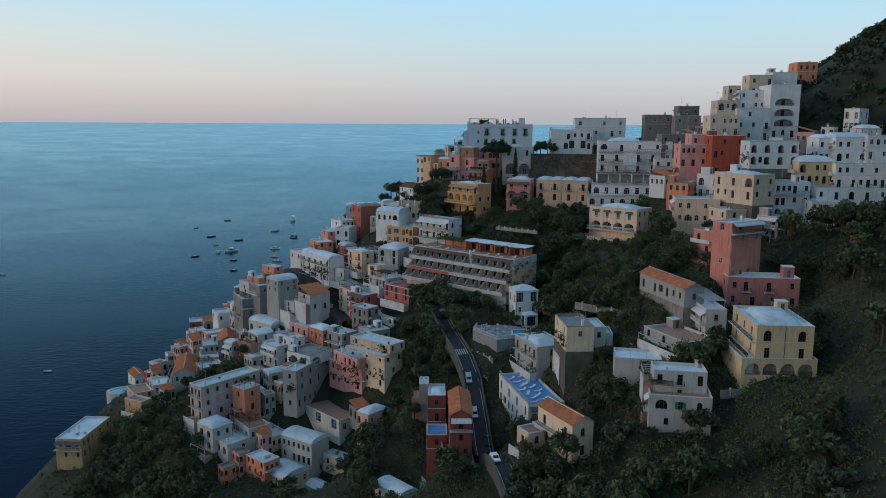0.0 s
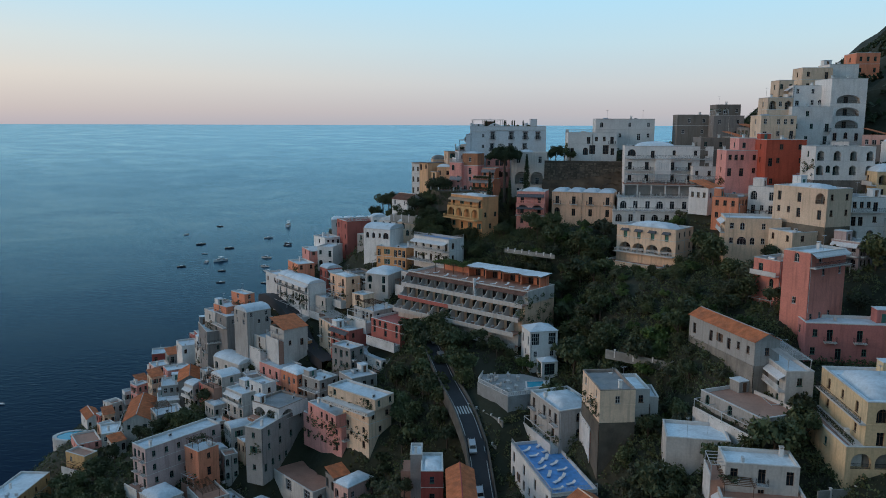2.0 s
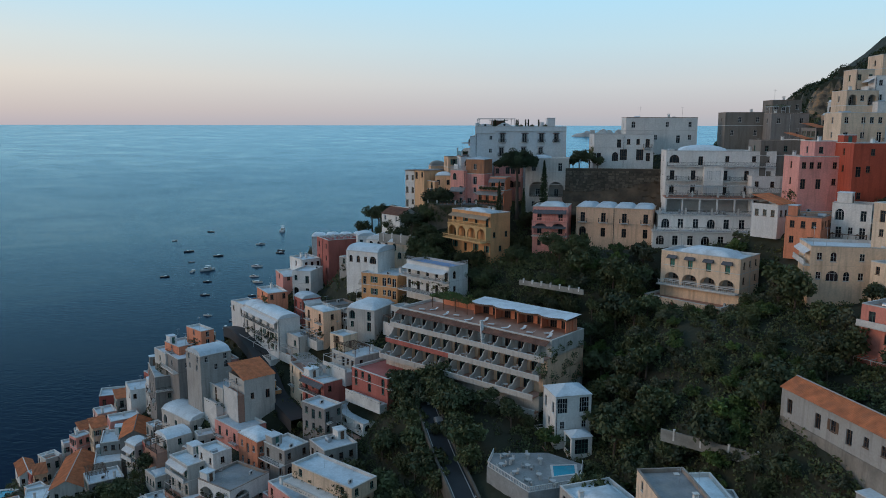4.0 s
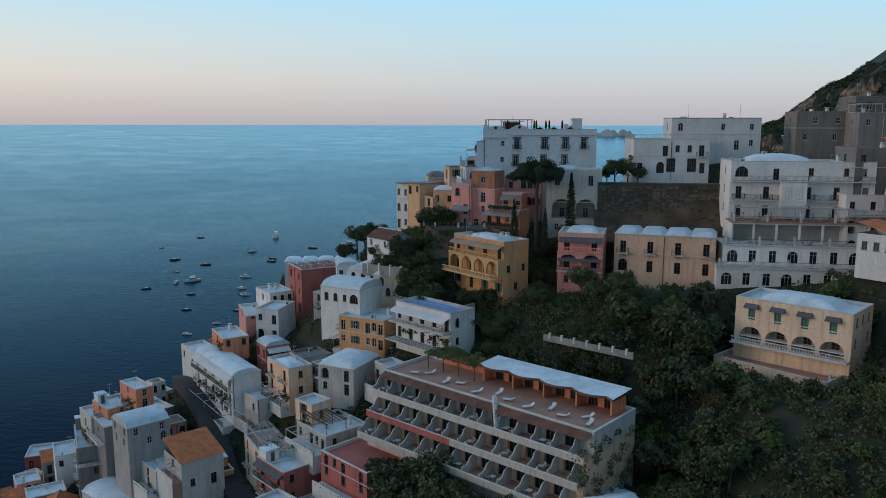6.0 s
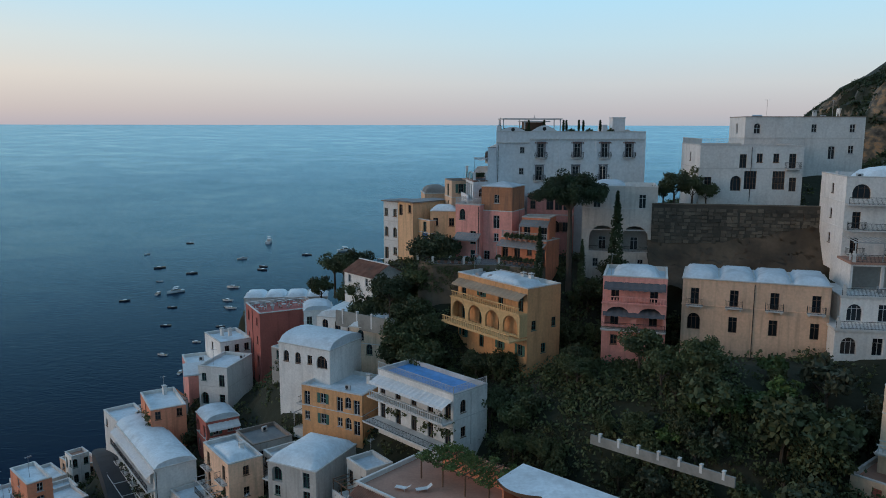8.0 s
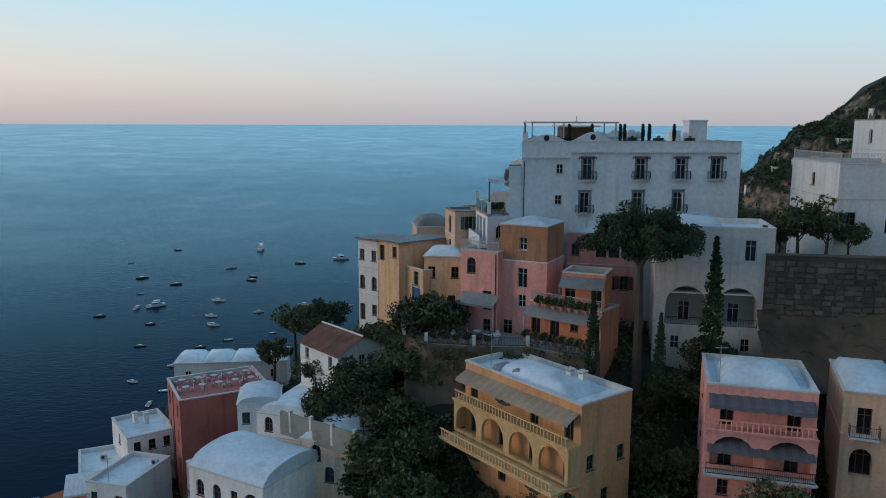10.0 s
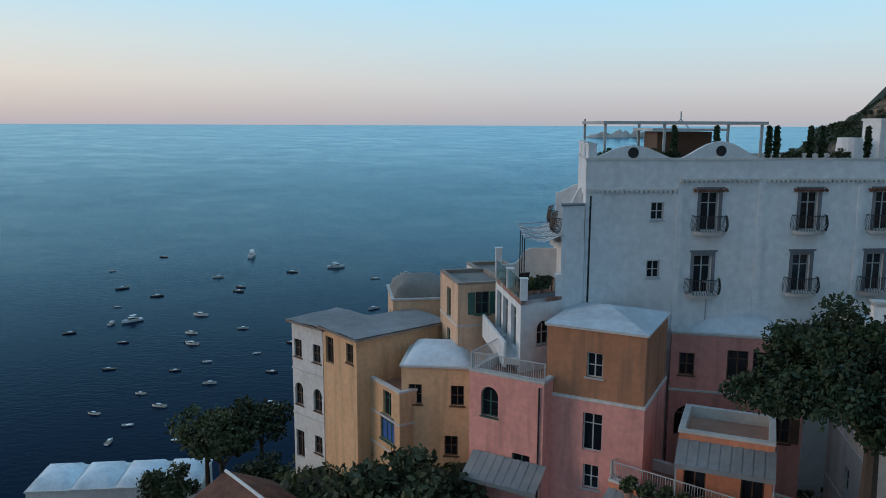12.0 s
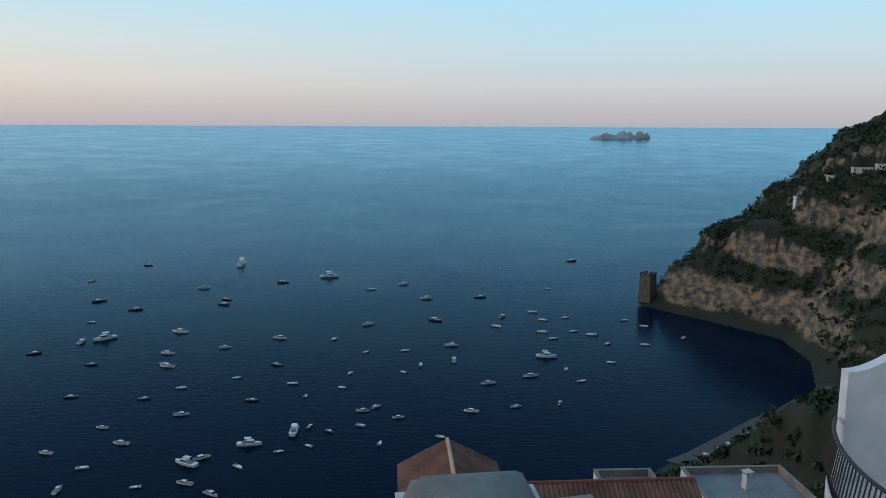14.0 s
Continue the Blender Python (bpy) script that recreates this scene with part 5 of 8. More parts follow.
def boat_kind(name, L, beam, free, label, cabin, tall=0.0, hull=None, deckmat=None):
    root = thing(name, pose(0, 0, 0), label, "boat", "boats moored in the bay")
    h, dk = hull_mesh(L, beam, free)
    part("hull", h, hull or HULL, root)
    part("deck", dk, deckmat or HULL, root)
    if cabin:
        c = Mesh()
        x0, x1, ww, z0, z1 = -L * .12, L * .22, beam * .32, free - .05, free + cabin
        c.poly((x0, -ww, z1), (x1 - .5 * cabin, -ww, z1), (x1 - .5 * cabin, ww, z1), (x0, ww, z1))
        c.poly((x0, -ww, z0), (x1, -ww, z0), (x1 - .5 * cabin, -ww, z1), (x0, -ww, z1))
        c.poly((x0, ww, z0), (x1, ww, z0), (x1 - .5 * cabin, ww, z1), (x0, ww, z1))
        c.poly((x0, -ww, z0), (x0, ww, z0), (x0, ww, z1), (x0, -ww, z1))
        part("cabin", c, HULL, root)
        g = Mesh()
        g.poly((x1 + .01, -ww, z0 + .1), (x1 + .01, ww, z0 + .1), (x1 - .5 * cabin + .02, ww * .95, z1), (x1 - .5 * cabin + .02, -ww * .95, z1))
        for s in (-1, 1):
            g.poly((x0 + .2, s * (ww + .01), z0 + cabin * .35), (x1 - .3, s * (ww + .01), z0 + cabin * .35), (x1 - .5 * cabin, s * (ww + .01), z1 - .1), (x0 + .2, s * (ww + .01), z1 - .1))
        part("windscreen", g, GLASS, root)
    if tall:
        f = Mesh()
        f.box(-L * .2, L * .08, -beam * .3, beam * .3, free + cabin + tall - .1, free + cabin + tall)
        for s in (-1, 1):
            for px in (-L * .18, L * .06):
                f.box(px, px + .1, s * beam * .27 - .05, s * beam * .27 + .05, free + cabin - .05, free + cabin + tall)
        part("hard_top", f, HULL, root)
        f = Mesh()
        f.box(-L * .3, -L * .15, -beam * .3, beam * .3, free, free + .4)
        part("seat", f, DECK, root)
    elif not cabin:
        f = Mesh()
        f.box(-L * .35, -L * .22, -beam * .35, beam * .35, free - .1, free + .2)
        part("thwart", f, DECK, root)
    mo = Mesh()
    mo.box(-L / 2 - .45, -L / 2, -.22, .22, .1, free + .5)
    if not cabin:
        part("outboard_motor", mo, IRON, root)
    BOATS[name] = [root, False]


boat_kind("dinghy", 5, 1.9, .55, "small open white boat moored in the bay", 0)
boat_kind("motorboat", 7.5, 2.6, .8, "white motorboat with a low cabin moored in the bay", .7, deckmat=DECK)
boat_kind("cruiser", 11, 3.6, 1.2, "white cabin cruiser with a hard top moored in the bay", 1.1, 1.1)
boat_kind("yacht", 20, 5.2, 2.0, "long white motor yacht with two decks lying at anchor", 1.9, 1.9)
boat_kind("wooden_boat", 7.5, 2.4, .7, "dark hulled wooden motorboat moored in the bay", .5, hull=HULLDARK, deckmat=DECK)
BRNG = random.Random(4)


def moor(name, x, y, heading, size):
    if name == "motorboat" and BRNG.random() < .35:
        name = "wooden_boat"
    root, used = BOATS[name]
    size *= .8 + .4 * smooth01(620, 800, y)
    m = pose(x, y, .05, 0, 0, heading) @ Matrix.Diagonal((size, size, size, 1))
    if used:
        copy_thing(root, m).matrix_basis = m
    else:
        root.matrix_basis = m
        BOATS[name][1] = True

# ---- the town, from the lower right slope to the upper town ----
house("yellow_villa", 67.6, 152.3, 83.0, 11.4, 17.6, 7.0, -6, c="yellow", r="flatdome", FA="a.a/d.d", FB="n.n/w.w")
house("villa_arcade", 64.6, 151.7, 76.2, 15.3, 14.0, 6.1, -4, c="yellow", r="terrace", FA="LLLL", FB="w")
house("pink_villa", 74.2, 185.9, 86.5, 17.1, 7.2, 8.1, -9, c="rose", r="flat", FA="wb.b.w/w.d.w.d", FB="w")
house("tile_farmhouse", 60.2, 175.9, 85.5, 5.2, 21.5, 4.1, 13, c="white", r="gable", FA=".", FB="d.d.d.w")
house("white_house", 63.1, 169.3, 82.2, 4.8, 15.3, 7.6, -1, c="white", r="flat", FA="w/w", FB="d.d/a.d")
house("white_house", 56.3, 162.2, 76.4, 9.0, 15.2, 2.7, 20, c="white", r="terracotta", FA="..", FB="n.n.n")
house("white_house", 41.6, 165.3, 72.1, 10.3, 8.0, 6.2, -12, c="white", r="flat", FA=".a", FB=".")
house("white_house", 45.0, 149.0, 69.4, 12.3, 8.0, 9.0, -12, c="white", r="terracotta", FA="A.n/.w", FB="w/w")
house("white_house", 46.6, 152.2, 73.5, 10.7, 6.0, 3.1, -10, c="white", r="flat", FA="d.b.d", FB=".")
house("pool_hotel", 23.3, 171.3, 58.7, 9.0, 23.2, 6.7, 12, c="white", r="bluedeck", FA="w/w", FB="d.d.d.d/a.d.d.d")
house("tile_farmhouse", 30.0, 151.8, 61.6, 5.4, 13.0, 8.1, 25, c="cream", r="gable", FA="./d", FB="d.d/L.d")
house("white_house", 21.7, 158.4, 57.0, 4.4, 4.7, 3.5, 25, c="cream", r="terracotta", FA="n", FB="d")
house("orange_house", 9.6, 172.0, 42.5, 6.4, 9.1, 7.2, 33, c="coral", r="flat", FA="w", FB="n.a")
house("red_house", 4.9, 168.8, 57.2, 5.1, 16.0, 10.7, 0, c="red", r="gable", FA="b/w/.w", FB="w.w.w/w.d.w")
house("red_house", -0.3, 191.2, 53.8, 4.6, 9.0, 14.0, 0, c="red", r="flatdome", FA="w/d/n", FB="w/w/w")
house("red_house", -0.6, 179.2, 48.0, 5.1, 7.0, 11.9, 0, c="red", r="bluedeck", FA="w/.w", FB="d/w")
house("white_house", -2.6, 196.6, 55.0, 2.5, 6.0, 3.9, 0, c="white", r="flat", FA=".", FB="w")
house("white_house", 27.6, 189.7, 67.2, 9.0, 13.0, 6.8, 19, c="white", r="flatdome", FA="n/.", FB="b.b.b/d.d")
house("white_house", 34.9, 181.7, 74.6, 8.5, 9.0, 8.6, 2, c="white", r="flat", FA="n.w/d.w.d", FB="w/w")
house("cream_house", 32.8, 177.1, 76.1, 6.7, 12.0, 5.9, 4, c="cream", r="grey", FA=".", FB="w.w/w.d")
house("white_house", 41.0, 182.3, 73.0, 4.1, 7.0, 8.7, -5, c="white", r="flat", FA="d/d", FB="w")
house("pavilion", 28.0, 231.8, 71.0, 7.2, 9.4, 4.1, 40, c="white", r="hip", FA="w.w", FB="w.w.w")
house("white_house", -6.9, 173.5, 34.6, 5.4, 10.0, 3.7, 42, c="white", r="vault", FA="w.w", FB="w.w")
house("white_house", -31.8, 202.2, 22.0, 4.9, 7.2, 3.7, 44, c="white", r="hip", FA="w", FB="w.w")
house("white_house", -23.7, 206.5, 28.9, 4.1, 8.4, 3.4, 57, c="cream", r="flat", FA="w", FB="w.w")
house("white_house", -33.6, 208.1, 33.0, 7.4, 12.2, 10.0, 55, c="white", r="vault", FA="././w", FB="w.wwww/w.dddd/w.w.w")
house("cream_house", -40.1, 200.2, 26.0, 9.2, 9.3, 3.3, 50, c="cream", r="vault", FA="w.w", FB="aaaa/wwww")
house("coral_house", -45.9, 202.4, 30.0, 5.3, 8.6, 5.0, 49, c="coral", r="flat", FA="w.w", FB="ww.w/w.w")
house("french_window_house", -26.3, 213.6, 37.9, 11.0, 21.0, 5.2, 43, c="white", r="terracotta", FA="a.A", FB="G.G.G")
house("white_house", -39.9, 222.1, 50.2, 20.2, 4.9, 8.7, 66, c="white", r="flat", FA=".w.w/w...", FB="s/s")
house("white_house", -37.0, 229.7, 52.6, 10.3, 9.8, 3.6, 55, c="white", r="grey", FA="L.", FB="LL", sits=True)
house("pink_house", -20.3, 222.2, 50.5, 8.0, 15.8, 6.6, 45, c="pink", r="terrace", FA="w/w", FB="w.s.w/d.w.d")
house("pink_house", -21.5, 221.2, 54.0, 7.0, 12.9, 3.2, 40, c="pink", r="flat", FA="w", FB="w.w.d", sits=True)
house("cream_house", -13.1, 216.8, 57.1, 7.0, 10.3, 11.2, 43, c="cream", r="flatdome", FA="w.w/./w", FB="s.s/s.s/n.n")
house("white_house", -11.4, 215.7, 60.0, 6.4, 16.4, 2.6, 50, c="cream", r="flat", FA="w.w", FB="w..w", sits=True)
house("apartment_house", -68.5, 222.1, 45.1, 21.7, 6.2, 10.5, 50, c="mauve", r="flat", FA="w.sw.w/w.w.sw/w.w.w", FB="b.b/b.b/b.b")
house("coral_house", -55.9, 223.1, 44.0, 5.9, 6.0, 8.1, 50, c="coral", r="flat", FA="w/d", FB="w")
house("white_house", -63.0, 213.0, 35.6, 7.0, 7.9, 7.0, 49, c="white", r="dome", FA="w./n", FB="aa/aa")
house("white_house", -58.1, 210.1, 32.0, 7.4, 15.2, 4.7, 45, c="white", r="flat", FA=".n", FB="a.a.a")
house("white_house", -53.0, 215.2, 34.7, 6.9, 10.0, 4.4, 38, c="white", r="terracotta", FA="n.n", FB="a.a")
house("white_house", -47.1, 216.5, 31.5, 6.2, 11.0, 4.4, 42, c="cream", r="flat", FA="w.w", FB="w.d")
house("seaside_house", -116.8, 245.9, 18.5, 20.2, 9.0, 10.9, 86, c="ochre", r="flat", FA="w.w.w.w/.w.w.w", FB="w.w/.w.w")
house("cream_house", -100.7, 258.2, 27.0, 4.5, 8.4, 4.8, 62, c="ochre", r="terracotta", FA="w", FB="w.")
house("tile_roof_house", -92.5, 267.4, 34.1, 7.7, 20.0, 4.9, 14, c="white", r="gable", FA="w.d", FB="w.w.w")
house("tile_roof_house", -120.9, 304.6, 20.1, 4.8, 11.0, 4.3, 35, c="white", r="gable", FA="w.w", FB="w")
house("tile_roof_house", -78.4, 277.0, 43.5, 7.1, 12.0, 8.6, 16, c="grey", r="gable", FA="w./.w", FB="w.w/w.w")
house("red_house", -102.0, 318.9, 39.8, 7.2, 8.0, 8.8, 18, c="red", r="flat", FA="b.b/d.w", FB="w/w")
house("white_house", -84.6, 300.7, 48.1, 6.2, 9.0, 5.8, 30, c="white", r="flat", FA="w.w", FB="d.w")
house("white_house", -84.9, 280.0, 41.0, 6.2, 9.0, 6.4, 18, c="white", r="flat", FA="w.w/d.w", FB="w")
house("white_house", -84.0, 273.7, 38.0, 6.5, 9.0, 8.0, 20, c="white", r="flat", FA="w.w/d.w", FB="w")
house("white_house", -100.6, 269.9, 29.0, 6.1, 9.0, 3.5, 25, c="white", r="flat", FA="w.w", FB="w")
house("pink_house", -106.6, 266.6, 27.0, 6.9, 10.0, 2.6, 35, c="pink", r="terracotta", FA="w.w", FB="w")
house("white_house", -99.9, 287.7, 24.0, 5.9, 6.0, 3.8, 20, c="white", r="flat", FA="w.w", FB="w")
house("stone_house", -70.2, 282.0, 58.4, 12.0, 14.3, 15.3, 27, c="grey", r="flat", FA="./.w/./.", FB="w.w/b.b/w.w/w.w")
house("white_house", -66.2, 285.2, 61.6, 16.7, 7.0, 8.3, 49, c="grey", r="flat", FA="./.", FB="w")
house("white_house", -56.2, 265.8, 52.5, 7.5, 13.6, 5.8, 48, c="white", r="vault", FA="w.w", FB="a.d.d")
house("white_house", -49.8, 243.5, 51.4, 6.7, 8.3, 6.9, 45, c="white", r="flat", FA="w/w", FB="n.n.n/d.d.d")
house("brick_orange_house", -41.5, 266.6, 58.9, 8.0, 5.8, 5.2, 33, c="orange", r="flat", FA="w.w", FB="w.")
house("tile_roof_house", -44.1, 273.3, 61.5, 4.6, 7.0, 2.1, 45, c="white", r="gable", FA=".", FB="w")
house("pink_house", -41.3, 254.2, 55.0, 7.2, 10.9, 4.0, 45, c="pink", r="flat", FA="w.w", FB="b.b")
house("cream_house", -32.7, 254.3, 52.0, 3.7, 10.2, 3.0, 45, c="cream", r="terrace", FA="w", FB="w.d")
house("white_house", -59.2, 258.1, 51.1, 6.3, 6.3, 2.6, 45, c="white", r="vault", FA="w", FB="a.a")
house("white_house", -52.6, 274.4, 57.0, 5.0, 9.9, 6.4, 45, c="grey", r="flat", FA="w/w", FB="w.w/d.w")
house("white_house", -44.3, 243.8, 54.0, 4.5, 6.4, 3.8, 45, c="white", r="flat", FA="w", FB="w.w")
house("red_house", -21.6, 253.6, 66.4, 8.3, 9.0, 9.5, 42, c="rust", r="flat", FA="w.w/w.w/a", FB="b.b/b.b/w")
house("cream_house", -24.9, 257.8, 66.0, 6.0, 15.3, 8.0, 30, c="cream", r="terrace", FA=".", FB="n.a.n/b.d.b/w.d.d")
house("red_restaurant", -6.7, 244.9, 70.4, 10.0, 12.3, 4.5, 44, c="rust", r="redterrace", FA=".", FB="n.n.n/w.d.w")
house("white_house", -11.8, 242.8, 61.0, 5.8, 14.5, 2.0, 40, c="white", r="flat", FA="a.d", FB="a.a.a")
house("orange_house", -15.9, 285.9, 85.8, 11.0, 9.0, 6.4, -28, c="orange", r="flat", FA="d.s.d.d/w.s.w.d", FB="s.s/w.d")
house("white_hotel", 6.9, 269.1, 90.1, 6.5, 15.4, 7.2, 44, c="white", r="bluepool", FA="n./w.", FB="d.d.d.d.d/d.d.d.d.d", label="white hotel with deep balconies and a blue tiled roof pool", tone="brown")
house("domed_house", -16.2, 303.8, 91.8, 8.0, 9.0, 5.5, -20, c="white", r="vault", FA="n.n/w", FB="w/w")
house("domed_house", -9.5, 294.7, 92.4, 7.0, 8.0, 5.1, -20, c="cream", r="vault", FA="n./n", FB="w/w")
house("red_house", -32.7, 320.3, 90.4, 10.0, 12.0, 15.1, -62, c="rust", r="redterrace", FA="n.w/o.w/b.d/L.d", FB="b.w/b.w/d.w/w.w")
house("white_house", -20.5, 292.0, 90.6, 10.2, 9.0, 5.2, -30, c="white", r="vault", FA="nnwA", FB="nwn", label="white house under a broad barrel vault with arched windows", tone="brown")
house("cream_house", -24.7, 275.9, 77.4, 5.2, 9.7, 6.4, 37, c="peach", r="flatdome", FA="w/w", FB="b.b/b.b")
house("white_house", -18.4, 272.8, 79.3, 7.9, 10.0, 5.3, -26, c="white", r="dome", FA="a.d/w.d", FB="n/w")
house("cream_house", -18.3, 263.9, 74.5, 4.5, 4.8, 3.5, 48, c="cream", r="flat", FA="./w", FB="./d")
house("white_house", -14.9, 257.7, 71.1, 9.0, 9.7, 3.1, 41, c="white", r="flat", FA="w.w", FB="w.d.d")
house("white_hotel", -37.3, 281.3, 74.0, 6.3, 22.1, 9.4, 36, c="white", r="vault", FA="./w/w", FB="a.a.a.a.a/b.b.b.b.b/n.d.n.d.n")
house("white_house", -31.4, 277.4, 70.5, 5.7, 6.2, 4.4, 40, c="white", r="flat", FA="w", FB=".w")
house("stone_house", -62.8, 278.8, 64.2, 11.7, 9.0, 11.3, 39, c="grey", r="flat", FA="..w/...", FB="w")
house("tile_roof_house", -41.4, 260.9, 64.7, 8.0, 8.0, 2.6, 40, c="white", r="shed", FA=".", FB="w")
house("white_house", -47.8, 265.5, 61.0, 4.5, 7.0, 4.1, 44, c="white", r="flat", FA="./w", FB="w/w")
house("white_house", -53.9, 268.7, 68.0, 8.2, 8.0, 1.7, 42, c="white", r="vault", FA="w.w", FB="w.w")
house("white_house", -68.0, 284.5, 64.0, 6.3, 8.0, 3.7, 40, c="white", r="flat", FA="w", FB="w")
house("white_house", -58.4, 284.9, 70.0, 3.7, 8.0, 4.3, 45, c="coral", r="flat", FA="w/d", FB="w/b")
house("white_house", -64.2, 284.1, 66.0, 6.0, 8.0, 2.5, 45, c="coral", r="flat", FA="w/d", FB="w/b")
house("white_house", -37.7, 305.1, 82.5, 5.7, 9.0, 7.3, -15, c="white", r="flat", FA="w.d/a.d", FB="w/w")
house("white_house", -42.7, 295.2, 78.0, 5.7, 10.0, 2.6, 30, c="coral", r="flat", FA="w.w", FB="w")
house("white_house", -51.4, 302.4, 73.0, 5.5, 8.0, 5.1, 40, c="white", r="flat", FA="w", FB="w.w")
house("tile_cottage", -6.5, 303.9, 98.6, 7.0, 8.5, 2.5, 41, c="white", r="oldgable", FA=".", FB="w.w")
house("white_house", -16.3, 293.9, 87.7, 8.0, 8.9, 2.5, 52, c="white", r="flat", FA="w", FB="w.w")
house("white_house", -18.5, 303.8, 92.7, 5.0, 6.0, 3.3, 10, c="white", r="vault", FA="w.w", FB="w")
house("white_house", -36.3, 314.4, 84.0, 6.4, 9.0, 3.1, 35, c="white", r="flat", FA="w.w", FB="w")
house("white_house", -41.7, 311.6, 80.0, 8.6, 9.0, 2.3, 25, c="pink", r="flat", FA="w.w", FB="w")
house("orange_balcony_house", 17.5, 279.3, 102.0, 6.6, 15.7, 12.1, 37, c="orange", r="flatdome", FA="./w.w/w", FB="d.s.d.d/d.d.d.d/s.d.s.s", label="ochre villa with tiers of arched balconies under a domed roof")
house("tan_house", 3.5, 309.3, 109.6, 4.7, 5.0, 7.1, -6, c="yellowtan", r="dome", FA="w.w/.w", FB="w/w")
house("yellow_house", 0.3, 311.1, 110.8, 8.0, 4.5, 2.5, 39, c="yellowtan", r="slab", FA=".", FB="d.w")
house("yellow_house", 3.4, 308.6, 108.0, 4.0, 10.8, 6.9, 34, c="yellowtan", r="terracotta", FA=".", FB="w..d/w..B/d.w.")
house("white_house", -2.6, 314.7, 110.6, 4.5, 3.7, 10.9, 48, c="white", r="slab", FA=".", FB="w.w/n.n/d.w", tone="brown")
house("pink_house", 20.2, 305.1, 113.2, 7.7, 8.0, 8.3, -14, c="pink", r="flatdome", FA="w.ggg/A.A.", FB=".")
house("pink_villa", 28.1, 279.5, 103.9, 8.7, 9.0, 13.4, -16, c="pink", r="flatdome", FA="d.d/d.d/w.w", FB="w/w/w", label="faded pink villa with tiers of balconies and dark canopies")
house("peach_house", 38.7, 277.5, 103.9, 18.5, 9.0, 10.8, -20, c="peach", r="vault4", FA="b.b.b.b/a.d.d.d", FB=".", label="peach plastered house with tall brown windows under four shallow domes", tone="brown")
house("arcade_villa", 65.7, 240.5, 97.1, 9.5, 17.7, 9.5, 45, c="cream", r="flatdome", FA="w.w/w.w/.", FB="hhhh/LLLL")
house("villa_plinth", 61.1, 237.7, 87.6, 9.0, 18.1, 2.6, 40, c="cream", r="terrace", FA=".", FB="RRww")
house("stone_house", 84.2, 303.0, 127.6, 10.2, 9.0, 9.0, -8, c="stone", r="grey", FA=".w.w/w.w", FB="w/w")
house("stone_house", 93.2, 294.0, 127.2, 9.5, 8.0, 9.0, -8, c="grey", r="grey", FA="w.w/.w", FB="w")
house("stone_house", 97.5, 304.0, 131.0, 8.0, 8.0, 9.0, -5, c="stone", r="stone", FA="w..w/.w.w", FB="w/w")
house("terrace_house", 46.4, 296.0, 121.6, 15.8, 14.0, 8.3, -6, c="white", r="railterrace", FA="..d.wb/d.aG.Gd", FB="w/w")
house("terrace_house", 57.6, 307.0, 126.2, 19.7, 10.0, 9.0, -6, c="white", r="grey", FA="n..w.w/..w.dw", FB="n/.")
house("pink_tower_house", 75.8, 189.4, 99.5, 11.8, 5.9, 11.4, 30, c="coral2", r="flat", FA="../.w.w/../..", FB="./././w")
house("pink_tower_house", 76.1, 202.8, 95.5, 9.0, 6.5, 9.9, 30, c="coral2", r="terrace", FA=".", FB="d./../.w")
house("cream_house", 73.5, 227.8, 101.9, 12.8, 10.0, 11.6, -14, c="cream", r="flat", FA="w..w./.A.w.", FB="w/w")
house("cream_house", 83.9, 214.6, 100.0, 14.6, 8.0, 6.1, 15, c="cream", r="flat", FA="..w/..w", FB="w.w/d.d")
house("cream_house", 91.3, 214.8, 109.9, 7.8, 15.6, 8.3, 22, c="cream", r="flatdome", FA="w.w/w.w", FB="d.d.L/w.d.d")
house("white_house", 100.6, 222.0, 107.5, 10.3, 9.0, 10.4, -2, c="white", r="flat", FA="wwwd.w/dd.w.w/L.L.L", FB="w/w")
house("red_house", 91.5, 249.0, 120.4, 10.4, 9.0, 9.5, -4, c="red2", r="flat", FA=".w.w/d...w", FB="w/w")
house("white_house", 98.4, 236.0, 118.9, 14.7, 9.0, 8.0, -4, c="white", r="flat", FA="L.L.L.L/L.L.L.L", FB="w/w")
house("tall_white_house", 118.5, 270.0, 137.7, 10.2, 12.0, 20.0, -4, c="white", r="flat", FA="./L/L/L/d.d", FB="./././w")
house("white_house", 106.0, 267.0, 129.5, 11.6, 12.0, 12.0, -4, c="white", r="flat", FA=".w../w.w.b/.w.b", FB="w/w/w")
house("cream_house", 95.1, 262.0, 126.9, 9.8, 9.0, 10.0, -4, c="cream", r="flat", FA="w.w.w/d.w.b/w.d.w", FB="w/w/w")
house("cream_house", 100.1, 270.0, 132.2, 7.3, 8.0, 7.0, -4, c="cream", r="flat", FA="L.L/.", FB="w")
house("white_house", 110.5, 277.0, 136.0, 11.8, 8.0, 10.0, -4, c="white", r="flat", FA="w.w.a/d.w.d/.w.w", FB="w/w")
house("cream_house", 107.9, 281.0, 137.8, 4.4, 7.0, 9.0, -4, c="cream", r="flat", FA="w.w/w.d", FB="w/w")
house("cream_house", 117.7, 287.0, 142.0, 9.2, 8.0, 9.0, -4, c="cream", r="terrace", FA="w.d/w.w", FB="w/w")
house("cream_house", 127.1, 289.0, 143.2, 9.0, 8.0, 8.0, -4, c="white", r="flat", FA="./.", FB="w")
house("pink_house", 141.3, 300.0, 147.8, 7.6, 9.0, 9.0, -4, c="coral", r="flat", FA="w.w/w.w", FB="w/w")
